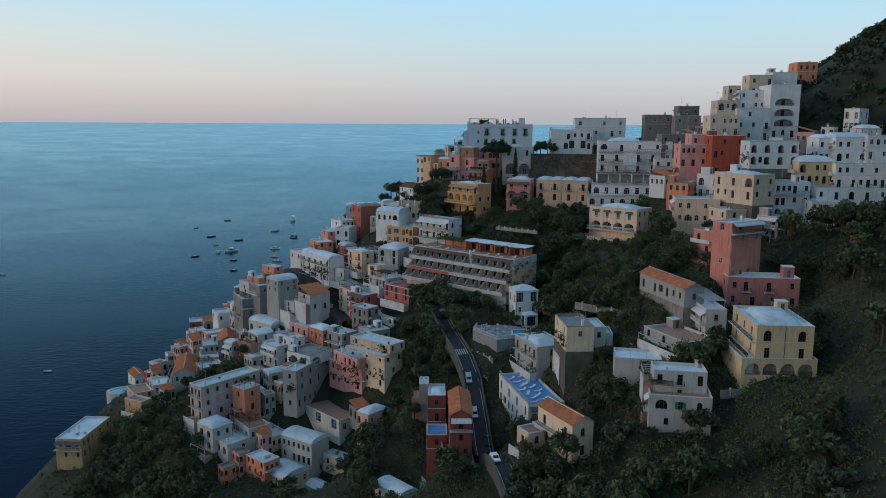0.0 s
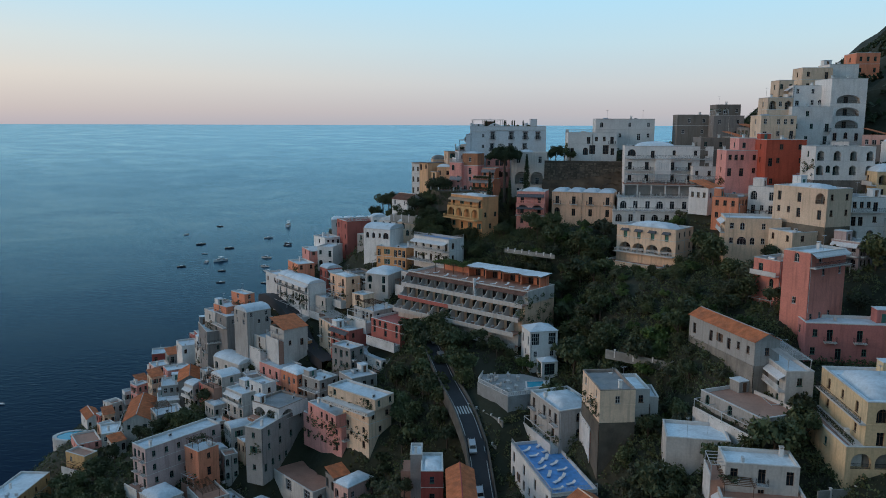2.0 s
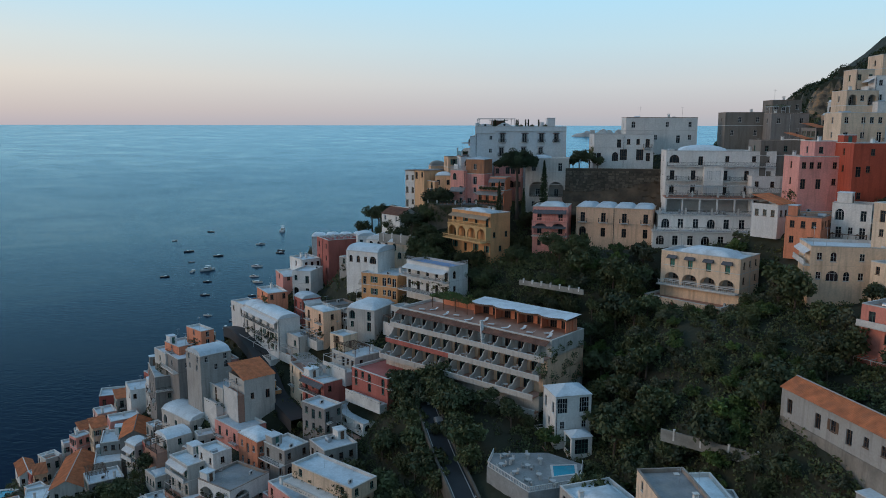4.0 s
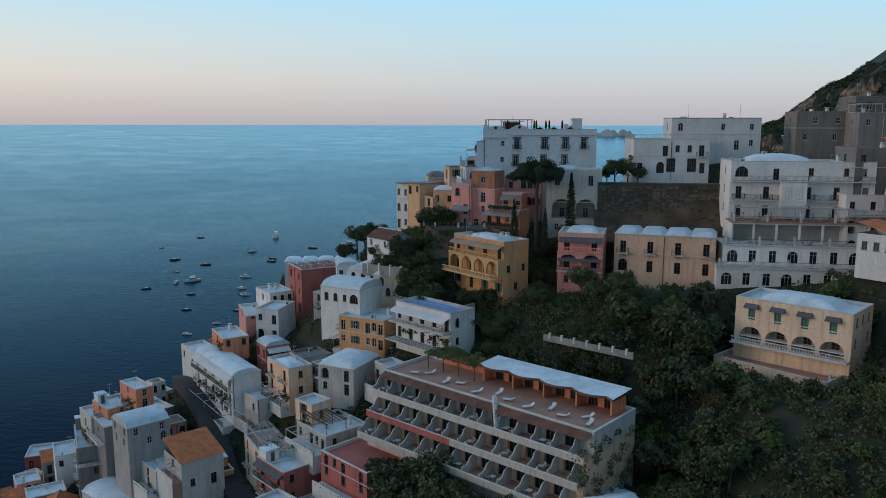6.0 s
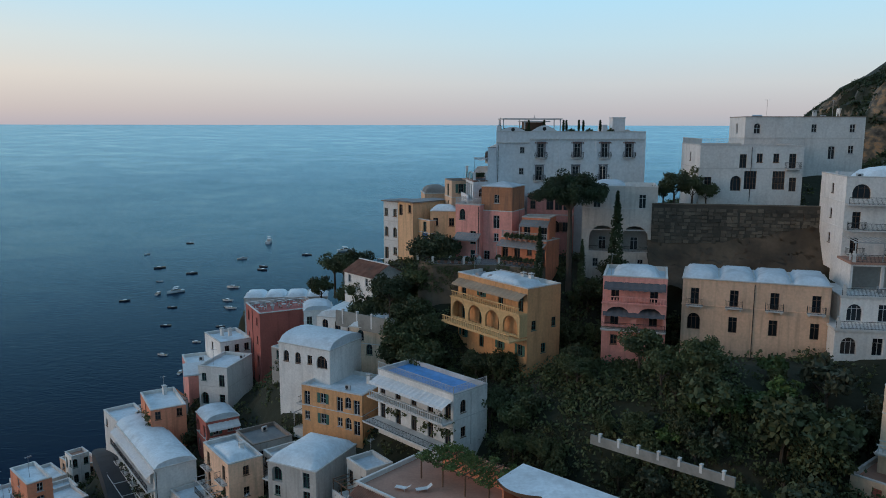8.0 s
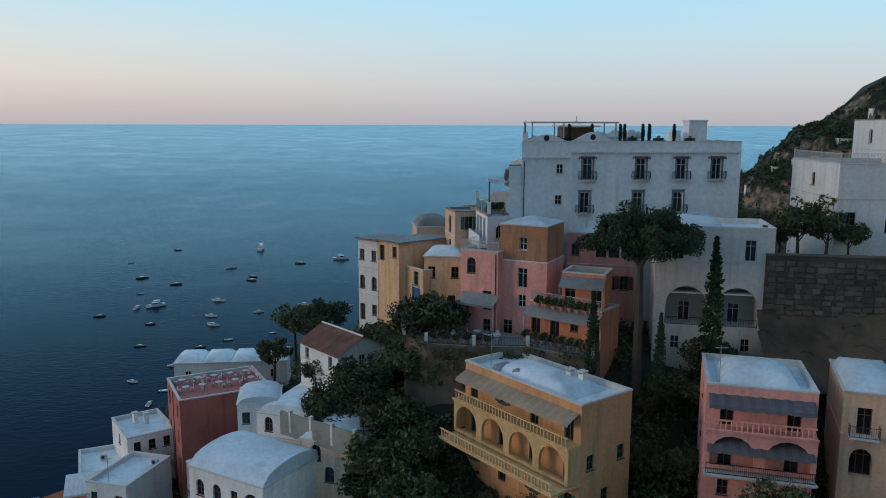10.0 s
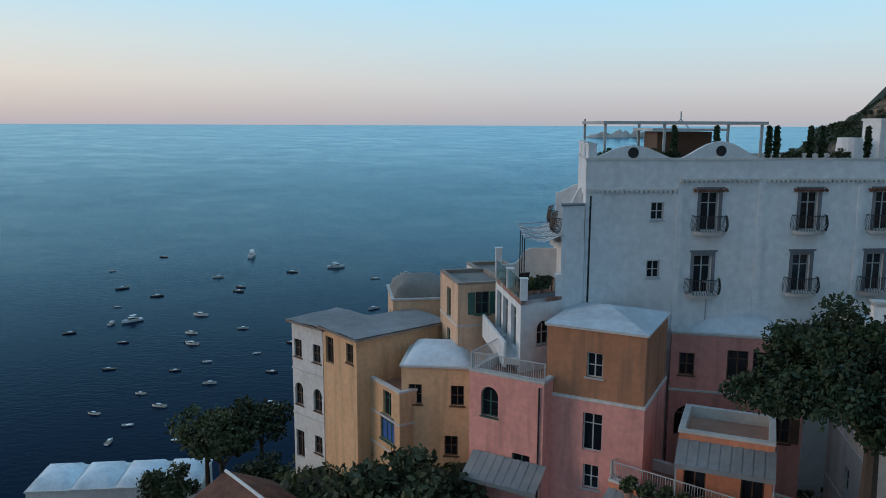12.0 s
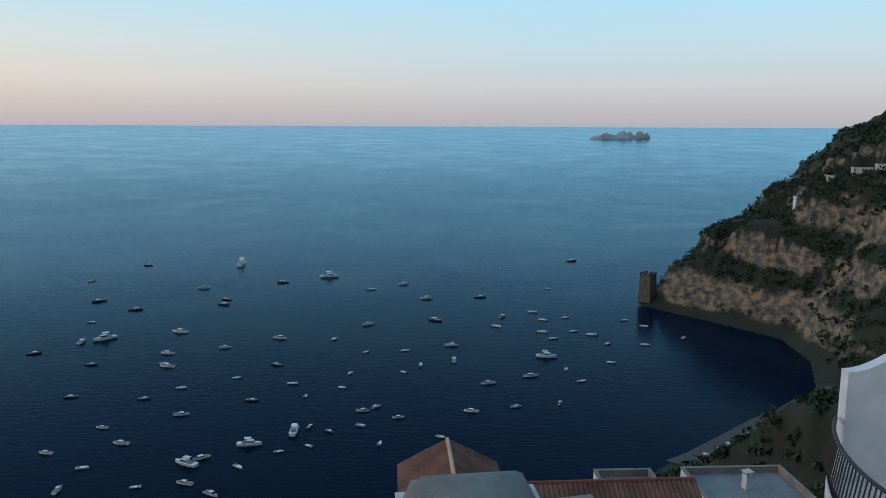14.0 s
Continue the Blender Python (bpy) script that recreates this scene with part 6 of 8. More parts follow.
house("pink_house", 83.5, 256.0, 117.3, 8.7, 9.0, 9.0, -4, c="pink", r="flat", FA="w.w.w/d.d.w", FB="w/w")
house("pink_house", 87.6, 258.0, 120.6, 7.4, 8.0, 8.0, -4, c="pink", r="flat", FA="w.w/w.w", FB="w/w")
house("stone_house", 82.8, 275.0, 120.4, 11.9, 9.0, 9.0, -4, c="stone", r="grey", FA="w.w.w/w.w", FB="w")
house("cream_house", 82.9, 253.2, 105.5, 10.8, 9.0, 5.6, -6, c="cream", r="flat", FA="w.s.w/w.w", FB="w/w")
house("white_house", 120.6, 238.0, 119.9, 5.5, 9.0, 9.0, -4, c="white", r="dome", FA="w.w/a.d", FB="w/w")
house("white_house", 124.3, 235.0, 120.1, 10.1, 9.0, 9.5, -4, c="white", r="vault", FA="ww.w/a..A", FB="w/w")
house("white_house", 132.9, 233.0, 120.9, 10.7, 9.0, 10.0, -4, c="white", r="flat", FA="w.w.w/d.w.d", FB="w/w")
house("white_house", 140.3, 250.0, 122.8, 6.3, 8.0, 8.0, -4, c="white", r="dome", FA="w.w/w.w", FB="w/w")
house("yellow_house", 111.0, 230.0, 112.9, 11.3, 9.0, 6.5, -4, c="yellow", r="dome", FA="L.ww./wd.dw", FB="w/w")
house("white_house", 120.7, 227.0, 112.7, 19.6, 9.0, 8.0, -4, c="white", r="flat", FA="ww.w.w.ww/b.b.b.b.b", FB="w/w")
house("white_house", 112.5, 221.0, 106.0, 24.6, 8.0, 8.0, -4, c="white", r="terrace", FA="w.d.a.d.w.w/.d.w.d.d.w", FB="w/w")
house("white_house", 108.1, 214.5, 102.5, 8.1, 8.0, 6.1, -6, c="white", r="flat", FA=".ww.d/w.d.w", FB="w/w")
house("white_house", 114.0, 212.0, 98.8, 7.0, 8.0, 8.5, -6, c="white", r="flat", FA="..w.w/w.a.a", FB="w/w")
house("white_house", 123.8, 216.2, 96.7, 13.1, 8.0, 7.9, -6, c="cream", r="flat", FA="L.L.L/d.w.d.w", FB="w/w")

TANFABRIC = material("tan_canvas", (.34, .25, .17), .9, vary=.15, stain=.3)
# ---- white terraced hotel beside the bank, and the houses below the palazzo ----
house("white_terraced_hotel", 61.0, 279.0, 117.8, 26, 11, 11, -10, c="white", r="flatdome", FA="A.d.w.ww/b.b..b.b.b/b.b..b.b.b", FB="w/w/w", label="white terraced hotel block with rows of French windows")
house("arched_white_house", 79.5, 271.0, 112.0, 13, 9, 14, -8, c="white", r="flat", FA="w.w.w.w/L.L.L.L/a.a.a", FB="w/w/w", label="white house with a row of dark arches")
house("loggia_house", 28.0, 296.2, 115.2, 11.6, 8, 14, -12, c="offwhite", r="flatdome", FA="d.d/./VV/w.w", FB="w/w/w", label="pale plastered house with tall arched loggias behind the pine", tone="white")
house("vaulted_terrace_house", -36.4, 333.5, 88.2, 17.5, 6.0, 4, 6, c="white", r="vault4", FA="w.w.w", FB="w", label="low white row under four shallow domes above the sea")
house("tan_flat_house", 7.3, 311.1, 114.9, 3.5, 5.0, 6, 14, c="tan", r="stone", FA=".s./.", FB="d/w", label="tan house with a worn flat roof edged in terracotta", clutter=0)
house("tan_flat_house", 9.4, 316.0, 114.6, 3.2, 5.0, 6, 14, c="white", r="stone", FA=".", FB="d", label="low white house with a mossy flat roof and a chimney pipe", clutter=0)
house("domed_house", 2.3, 319.4, 111.8, 4.8, 5.6, 8, 8, c="tan", r="olddome", FA="w./.", FB="d/w", label="old plastered house under a weathered grey dome", clutter=0)
house("domed_house", 6.1, 322.7, 111.2, 5.2, 5.6, 8, 8, c="tan", r="olddome", FA="w./.", FB="d/w", label="old plastered house under a broad weathered grey dome", clutter=1)
house("tile_roof_house", 4.8, 341.5, 103.4, 6.0, 6.4, 8, 4, c="tan", r="oldgable", FA="w.w", FB="w", label="old house with a brown tiled gable roof and a chimney")
house("tile_roof_house", 12.6, 340.5, 102.6, 9.6, 6.2, 9, 4, c="red", r="oldgable", FA="w.w", FB="w", label="long house with a dark red tiled roof")
house("white_house", 20.6, 357.0, 95.6, 5.0, 7, 8, 3, c="white", r="grey", FA="w.w", FB="w")
house("white_house", 28.6, 357.0, 95.4, 9, 8, 8, 3, c="white", r="grey", FA="w.w", FB="w")
house("pink_house", 7.81, 302.5, 111.65, 4.65, 5.0, 10, -30.8, c="pink", r="railterrace", FA="n./.d/.w", FB="./.", label="faded pink house with an arched window under a railed roof terrace", tone="green")
house("orange_house", 12.1, 301.4, 114.6, 5.5, 5.6, 3.9, -27, c="burnt", r="hipwhite", FA=".w.", FB=".", label="weathered burnt orange tower house under a pale hipped roof", clutter=0, tone="white", sits=True)
house("pink_house", 12.02, 301.32, 110.7, 5.6, 5.8, 9, -27, c="pink", r="terrace", FA=".d./.w./d..", FB="./.", label="faded pink storeys below a burnt orange top floor", clutter=0, tone="white")
palazzo()
terraced_hotel()


def hotel_terraces(root):
    """Stepped white terraces in front of the hotel block: a bay, a pergola gallery, railed decks, furniture."""
    white = wall_mat("white")
    mw = root.matrix_basis
    ux, uy = mw[0][0], mw[1][0]
    for x0, x1, y0, zb in ((-.3, 24.0, -5.2, -3.9), (-2.2, 22.4, -8.4, -7.6), (-3.6, 20.6, -11.4, -11.5)):
        p = mw @ Vector(((x0 + x1) / 2, y0 + 1.5, zb))
        PLOTS.append((p.x, p.y, ux, uy, (x1 - x0) / 2, 1.5, p.z))
    for z in (7.2, 3.7):
        m = Mesh()
        m.box(9.0, 13.6, -1.7, .0, z - 3.5, z + (0 if z > 5 else .0))
        bay = part("bay", m, white, root)
        for s in (10.3, 12.3):
            ms = window_meshes("d", 1.1, 2.2, 0, "white")
            part("window", joined_window(ms), None, bay, at=pose(s, -1.86, z - 3.3))
    m = Mesh()
    m.box(8.8, 13.8, -1.9, 0, 7.2, 7.42)
    slab = part("balcony", m, COPING, root)
    part("railing", railing_mesh(4.8, .95), None, slab, at=pose(8.9, -1.8, 7.42))
    for x0, x1, z in ((.2, 8.8, 3.72), (13.8, 25.8, 3.72), (.2, 8.8, 7.3), (13.8, 25.8, 7.3)):
        m = Mesh()
        m.box(x0, x1, -1.1, .02, z - .18, z)
        slab = part("balcony", m, COPING, root)
        part("railing", railing_mesh(x1 - x0 - .1, .95), None, slab, at=pose(x0 + .05, -1.0, z))
    # decks that step out and down, each on the storey below
    decks = ((-.3, 24.0, -5.2, .0, -3.9, "gallery"), (-2.2, 22.4, -8.4, -3.9, -7.6, "rooms"), (-3.6, 20.6, -11.4, -7.6, -12.4, "rooms"))
    for x0, x1, y0, zt, zb, kind in decks:
        m, dark = Mesh(), Mesh()
        f = Face(m, lambda s, q, zz, x0=x0, y0=y0: (x0 + s, y0 + q, zz), x1 - x0, zb, zt - .3)
        if kind == "gallery":
            f.hole(.3, x1 - x0 - .3, zb + .05, zt - .55, 2.6, 0, True)
            for i in range(1, 6):
                m2 = Mesh()
                px = x0 + i * (x1 - x0) / 6
                m2.box(px - .18, px + .18, y0 + .02, y0 + .38, zb + .05, zt - .55)
                part("post", m2, white, root)
        else:
            n = 7
            step = (x1 - x0) / n
            for i in range(n):
                ow = 1.3 if i % 3 else 1.9
                f.hole(step * (i + .5) - ow / 2, step * (i + .5) + ow / 2, zt - 3.4, zt - 1.1, .3, i % 3 == 0)
                ms = window_meshes("a" if i % 3 == 0 else "d", ow, 2.3, i % 3 == 0, "white")
                part("window", joined_window(ms), None, root, at=pose(x0 + step * (i + .5), y0 + .12, zt - 3.4))
        f.build(dark)
        m.poly((x0, y0, zb), (x0, 3, zb), (x0, 3, zt - .3), (x0, y0, zt - .3))
        m.poly((x1, y0, zb), (x1, 3, zb), (x1, 3, zt - .3), (x1, y0, zt - .3))
        part("terrace_storey", m, white, root)
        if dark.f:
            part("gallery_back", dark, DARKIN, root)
        m = Mesh()
        m.box(x0 - .15, x1 + .15, y0 - .2, 0, zt - .3, zt)
        slab = part("terrace_deck", m, TERRA if kind == "gallery" else COPING, root)
        part("railing", railing_mesh(x1 - x0 - .2, 1.0), None, slab, at=pose(x0 + .1, y0, zt))
        for i in range(5):
            m = Mesh()
            px = x0 + (i + .02) * (x1 - x0 - .5) / 4
            m.box(px, px + .42, y0 - .14, y0 + .22, zt, zt + 1.15)
            m.tube((px + .21, y0 + .04, zt + 1.15), (px + .21, y0 + .04, zt + 1.5), .12, .2, 8)
            part("pier", m, COPING, slab)
    m = Mesh()
    for i in range(7):
        px = .2 + i * 3.5
        m.box(px, px + .12, -4.8, -4.68, 0, 2.5)
    m.box(0, 21.6, -4.85, -4.65, 2.5, 2.65)
    for i in range(32):
        m.box(.1 + i * .68, .2 + i * .68, -5.1, 0, 2.65, 2.75)
    part("pergola", m, WHITEWOOD, root, "white terrace pergola with open slats")
    for i in range(9):
        clutter_at(*(root.matrix_basis @ Vector((1.2 + i * 2.3, -6.9 if i % 2 else -3.0, -3.86 if i % 2 else .04))), 20 * i, 4)


for ob in [o for o in bpy.data.objects if o.parent is None]:
    kind = ob.name.split(".")[0]
    if kind == "orange_balcony_house":
        balcony_tier(ob, 1, 15.7, 15.7, 8.5, 1.6, "balustrade", 4, TANFABRIC, stone=wall_mat("ochre"))
        balcony_tier(ob, 1, 15.7, 15.7, 4.9, 3.4, "balustrade", 0, stone=wall_mat("ochre"))
    elif kind == "pink_villa" and "canopies" in ob["label"]:
        balcony_tier(ob, 0, 8.7, 9.0, 9.8, 1.3, "balustrade", 2, DARKFABRIC, stone=wall_mat("pink"))
        balcony_tier(ob, 0, 8.7, 9.0, 6.2, 2.0, "iron", 0, DARKFABRIC)
    elif kind == "white_hotel" and "deep balconies" in ob["label"]:
        balcony_tier(ob, 1, 15.4, 15.4, 3.6, 2.0, "balustrade", 0, FABRIC)
        balcony_tier(ob, 1, 15.4, 15.4, .1, 2.9, "iron")
    elif kind == "arcade_villa":
        balcony_tier(ob, 1, 17.7, 17.7, 2.3, 1.7, "balustrade")
    elif kind == "white_terraced_hotel" and "French" in ob["label"]:
        hotel_terraces(ob)
    elif kind == "arched_white_house":
        balcony_tier(ob, 0, 13, 9, 10.3, 1.3, "iron")


def awning(x, y, z, w, d, yaw, mat, label):
    """A corrugated awning on two posts."""
    t = thing("awning", pose(x, y, z, 0, 0, yaw), label, "awning")
    m = Mesh()
    n = int(w / .25)
    for i in range(n):
        a, b = i * w / n, (i + 1) * w / n
        m.poly((a, 0, 0 + .03 * (i % 2)), (b, 0, .03 * (i % 2)), (b, d, 1.0 + .03 * (i % 2)), (a, d, 1.0 + .03 * (i % 2)))
    m.box(0, w, -.03, .03, -.22, .02)
    part("canopy", m, mat, t)
    for a in (.05, w - .1):
        m = Mesh()
        m.box(a, a + .06, 0, .06, -2.4, 0)
        part("post", m, WHITEWOOD, t)


awning(14.4, 297.9, 105.4, 8.7, 1.9, -39, GREYROOF, "long grey corrugated awning over a pink terrace")
awning(17.9, 296.2, 108.8, 4.7, 2.0, -23, GREYROOF, "pale corrugated awning above an orange doorway")
awning(-40.0, 304.0, 81.0, 5.0, 4.0, 20, FABRIC, "white canvas awning over a garden terrace")
house("pink_house", 15.3, 299.0, 106.6, 8.6, 4, 6, -39, c="coral", r="railterrace", FA="d.d.w.d", FB="w", label="coral lower house with orange doors under a long awning", tone="brown", clutter=0)
house("pink_house", 18.5, 297.6, 110.0, 4.6, 4, 4, -23, c="coral", r="terrace", FA="d.d", FB="w", label="coral terrace storey with wooden doors beside the pine", tone="brown", clutter=0)


def garden_bits(name, x, y, z, dx, dy, n, mat, label):
    """A row of leafy pots along a line."""
    for i in range(n):
        t = thing(name, pose(x + dx * i, y + dy * i, z), label, "potted plant", "terrace plants")
        m = Mesh()
        m.tube((0, 0, 0), (0, 0, .45), .2, .28, 8)
        part("pot", m, TERRA, t)
        part("foliage", leaf_data(name + str(i % 3), [(0, 0, .8, .42), (.2, .1, 1.0, .3), (-.15, .1, .7, .35)], 60, .14, mat, 11 + i % 3), None, t)


garden_bits("potted_bush", 14.6, 296.6, 102.7, .82, -.66, 8, LEAF, "leafy bush in a terracotta pot by a terrace edge")
garden_bits("potted_bush", 16.0, 297.5, 106.2, .74, -.6, 7, SCRUB, "leafy bush in a terracotta pot by a terrace edge")


def palazzo_wing():
    """Stepped white wing with a curved balcony, striped awnings and a glazed terrace storey."""
    ox, oy, oz = 13.5, 306.0, 104.0
    root = thing("palazzo_wing", pose(ox, oy, oz), "white stepped wing with a curving iron balcony and glazed terrace storey", "house", "houses on the hillside")
    PLOTS.append((12.5, 308.0, 1, 0, 2.6, 5, 104))
    white = FRESH

    def P(pts):
        return [(a - ox, b - oy) for a, b in pts]

    m = Mesh()
    m.prism(P([(13.3, 304.9), (14.76, 305.5), (15.9, 314.4), (14.2, 314.2)]), -6, 14.8)
    part("wall", m, white, root)
    m = Mesh()
    m.prism(P([(13.3, 304.9), (14.7, 305.48), (14.8, 306.1), (13.4, 305.6)]), 14.8, 16.85)
    part("pier", m, white, root)
    m = Mesh()
    m.prism(P([(13.22, 304.82), (14.7, 305.42), (14.8, 306.16), (13.34, 305.68)]), 16.85, 16.95)
    part("pier_cap", m, SURROUND, root)
    # wavy balcony edge
    n = 36
    rim = []
    for i in range(n + 1):
        t = i / n
        a, b = 13.36 + .75 * t, 305.65 + 8.4 * t
        k = .55 * abs(math.sin(2 * math.pi * t)) ** .8
        rim.append((a - k - ox, b - oy))
    m = Mesh()
    back = [(15.5 - ox, 314.0 - oy), (14.7 - ox, 305.7 - oy)]
    m.prism([*rim[::-1], back[1], back[0]], 14.55, 14.85)
    part("balcony_floor", m, COPING, root)
    m = Mesh()
    for a, b in zip(rim, rim[1:]):
        m.poly((*a, 14.2), (*b, 14.2), (*b, 15.0), (*a, 15.0))
        m.poly((*a, 15.0), (*b, 15.0), (b[0] + .12, b[1], 15.0), (a[0] + .12, a[1], 15.0))
    part("balcony_edge", m, white, root)
    m = Mesh()
    for i, (a, b) in enumerate(zip(rim, rim[1:])):
        m.tube((a[0] + .06, a[1], 16.0), (b[0] + .06, b[1], 16.0), .035, n=5)
        for q in (0, .5):
            x, y = a[0] + (b[0] - a[0]) * q + .06, a[1] + (b[1] - a[1]) * q
            m.tube((x, y, 15.0), (x - .1, y, 15.35), .016, n=4, cap=False)
            m.tube((x - .1, y, 15.35), (x, y, 16.0), .016, n=4, cap=False)
    part("railing", m, IRON, root, "curving wrought iron balcony railing")
    for y0, lo, hi, label in ((309.7, 15.5, 17.7, "curved white balcony divider"), (313.9, 16.9, 17.5, "scalloped white end wall")):
        m = Mesh()
        x0, x1 = 13.95 + (y0 - 309.7) * .07, 15.35 + (y0 - 309.7) * .12
        top = [(x0 + (x1 - x0) * i / 10, lo + (hi - lo) * (.5 - .5 * math.cos(math.pi * i / 10))) for i in range(11)]
        for yy in (y0, y0 + .25):
            m.poly(*[(a - ox, yy - oy, b) for a, b in [(x0, 14.8)] + top + [(x1, 14.8)]])
        for (a, b), (c, d) in zip(top, top[1:]):
            m.poly((a - ox, y0 - oy, b), (c - ox, y0 - oy, d), (c - ox, y0 + .25 - oy, d), (a - ox, y0 + .25 - oy, b))
        m.poly((x0 - ox, y0 - oy, 14.8), (x0 - ox, y0 + .25 - oy, 14.8), (x0 - ox, y0 + .25 - oy, lo), (x0 - ox, y0 - oy, lo))
        part("divider", m, white, root, label)
    # terrace storey
    A, B, C, D = (10.8, 303.4), (13.5, 305.0), (14.3, 311.6), (9.8, 310.3)
    m, dark = Mesh(), Mesh()
    (ax, ay), (bx, by), (dx, dy) = *P([A]), *P([B]), *P([D])
    L = math.hypot(bx - ax, by - ay)
    ux, uy = (bx - ax) / L, (by - ay) / L
    front = Face(m, lambda s, q, z: (ax + ux * s - uy * q, ay + uy * s + ux * q, z), L, -6, 11.5)
    M = math.hypot(ax - dx, ay - dy)
    vx, vy = (ax - dx) / M, (ay - dy) / M
    side = Face(m, lambda s, q, z: (dx + vx * s - vy * q, dy + vy * s + vx * q, z), M, -6, 11.5)
    turn_a, turn_d = math.degrees(math.atan2(uy, ux)), math.degrees(math.atan2(vy, vx))
    jobs = [(front, turn_a, "n", 1.7, 8.6, 1.0, 1.5)]
    jobs += [(side, turn_d, "d", s, z, 1.3, 2.6) for s, z in ((1.2, 8.2), (3.0, 8.2), (5.2, 8.2), (1.6, 4.4), (4.6, 4.4))]
    for f, turn, k, s, z, ow, oh in jobs:
        f.hole(s - ow / 2, s + ow / 2, z, z + oh, .3, OPEN[k][4])
        ms = window_meshes(k, ow, oh, OPEN[k][4], "white")
        q = part("window", ms[0], None, root, at=Matrix.Translation(f.place(s, .06, z)) @ pose(0, 0, 0, 0, 0, turn))
        part("pane", ms[1], None, q)
    front.build(dark)
    side.build(dark)
    part("terrace_storey", m, white, root)
    m = Mesh()
    m.prism(P([A, B, C, D]), 11.2, 11.5)
    part("terrace_floor", m, TERRA, root)
    m = Mesh()
    m.prism(P([(9.0, 310.3), (9.9, 303.6), (10.8, 303.4), (9.8, 310.3)]), 7.6, 8.0)
    part("balcony", m, COPING, root)
    m = Mesh()
    m.prism(P([(8.95, 310.3), (9.85, 303.6), (10.0, 303.6), (9.1, 310.3)]), 7.4, 8.95)
    part("balcony_parapet", m, white, root)
    for q, hgt in (((10.75, 303.35), 1.25), ((12.95, 304.6), 1.25), ((9.75, 309.9), 2.0), ((10.25, 306.8), 1.2)):
        m = Mesh()
        x, y = q[0] - ox, q[1] - oy
        m.box(x, x + .42, y, y + .42, 11.5, 11.5 + hgt)
        m.box(x - .04, x + .46, y - .04, y + .46, 11.5 + hgt, 11.56 + hgt)
        part("terrace_pier", m, white, root)
    m = Mesh()
    m.prism(P([(11.1, 303.52), (13.0, 304.66), (13.0, 304.86), (11.0, 303.7)]), 11.5, 11.75)
    part("terrace_sill", m, SURROUND, root)
    for a, b in (((10.7, 303.8), (10.35, 306.8)), ((10.2, 307.2), (9.85, 309.9))):
        m = Mesh()
        m.prism(P([a, b, (b[0] + .04, b[1]), (a[0] + .04, a[1])][::-1]), 11.55, 12.7)
        part("glass_balustrade", m, CLEAR, root, "clear glass terrace balustrade")
    m = Mesh()
    top = [(9.85 + (14.2 - 9.85) * i / 16, 11.5 + (.9 + .55 * (math.tanh((i - 6) * .9) + 1))) for i in range(17)]
    for yy in (310.2, 310.45):
        m.poly(*[(a - ox, yy - oy, b) for a, b in [(9.85, 11.5)] + top + [(14.2, 11.5)]])
    for (a, b), (c, d) in zip(top, top[1:]):
        m.poly((a - ox, 310.2 - oy, b), (c - ox, 310.2 - oy, d), (c - ox, 310.45 - oy, d), (a - ox, 310.45 - oy, b))
    part("end_wall", m, white, root, "curved white terrace end wall")
    # striped awnings on thin poles
    for k in range(3):
        t = thing("striped_awning", pose(12.25 + .1 * k, 305.9 + 2.25 * k, 118.95), "grey and white striped canvas awning on iron poles", "awning", "striped awnings")
        m = Mesh()
        m.grid(lambda u, v: (-1.15 + 2.3 * u, -1.0 + 2.0 * v, -.3 * math.sin(math.pi * u) ** 2 + .04 * math.sin(9 * v) + .15 * u), 12, 8)
        part("canvas", m, STRIPES, t, smooth=True)
        for v in (-1.0, 1.0):
            m = Mesh()
            m.tube((-1.2, v, .02), (1.2, v, .17), .03, n=5)
            part("rod", m, ALU, t)
        m = Mesh()
        m.tube((-1.15, -1, -3.45), (-1.15, -1, .02), .035, n=6)
        part("pole", m, IRON, t)
    for x, y, r in ((11.6, 304.8, 40), (11.2, 307.3, 200), (12.6, 306.2, 120)):
        t = thing("terrace_chair", pose(x, y, 115.5, 0, 0, r), "dark terrace armchair on a tiled terrace", "chair", "terrace furniture")
        m = Mesh()
        m.box(-.3, .3, -.3, .3, .38, .46)
        part("seat", m, IRON, t)
        m = Mesh()
        m.poly((-.3, .3, .42), (.3, .3, .42), (.34, .5, 1.0), (-.34, .5, 1.0))
        m.poly((-.3, .34, .42), (-.34, .54, 1.0), (.34, .54, 1.0), (.3, .34, .42))
        part("backrest", m, IRON, t)
        for a in (-.28, .24):
            for b in (-.28, .24):
                m = Mesh()
                m.box(a, a + .04, b, b + .04, 0, .38)
                part("leg", m, IRON, t)
    garden_bits("potted_bush", 11.3, 304.1, 115.5, .5, .3, 3, PINE, "leafy bush in a terracotta pot by a terrace edge")


palazzo_wing()

def garden_wall(x0, y0, x1, y1, z, n, hgt=2.2):
    L, a = math.hypot(x1 - x0, y1 - y0), math.degrees(math.atan2(y1 - y0, x1 - x0))
    t = thing("garden_wall", pose(x0, y0, z, 0, 0, a), "pale plastered terrace wall with square posts", "wall")
    m = Mesh()
    m.box(0, L, 0, .3, -.5, hgt - .3)
    part("wall", m, material("pale_rough_plaster", (.26, .25, .225), .95, vary=.2, stain=.5, bump=.3), t)
    for i in range(n):
        p = Mesh()
        p.box(-.14, .14, -.04, .34, 0, hgt)
        p.box(-.18, .18, -.08, .38, hgt, hgt + .08)
        part("post", p, COPING, t, at=pose(L * (i + .5) / n, 0, 0))
    return t


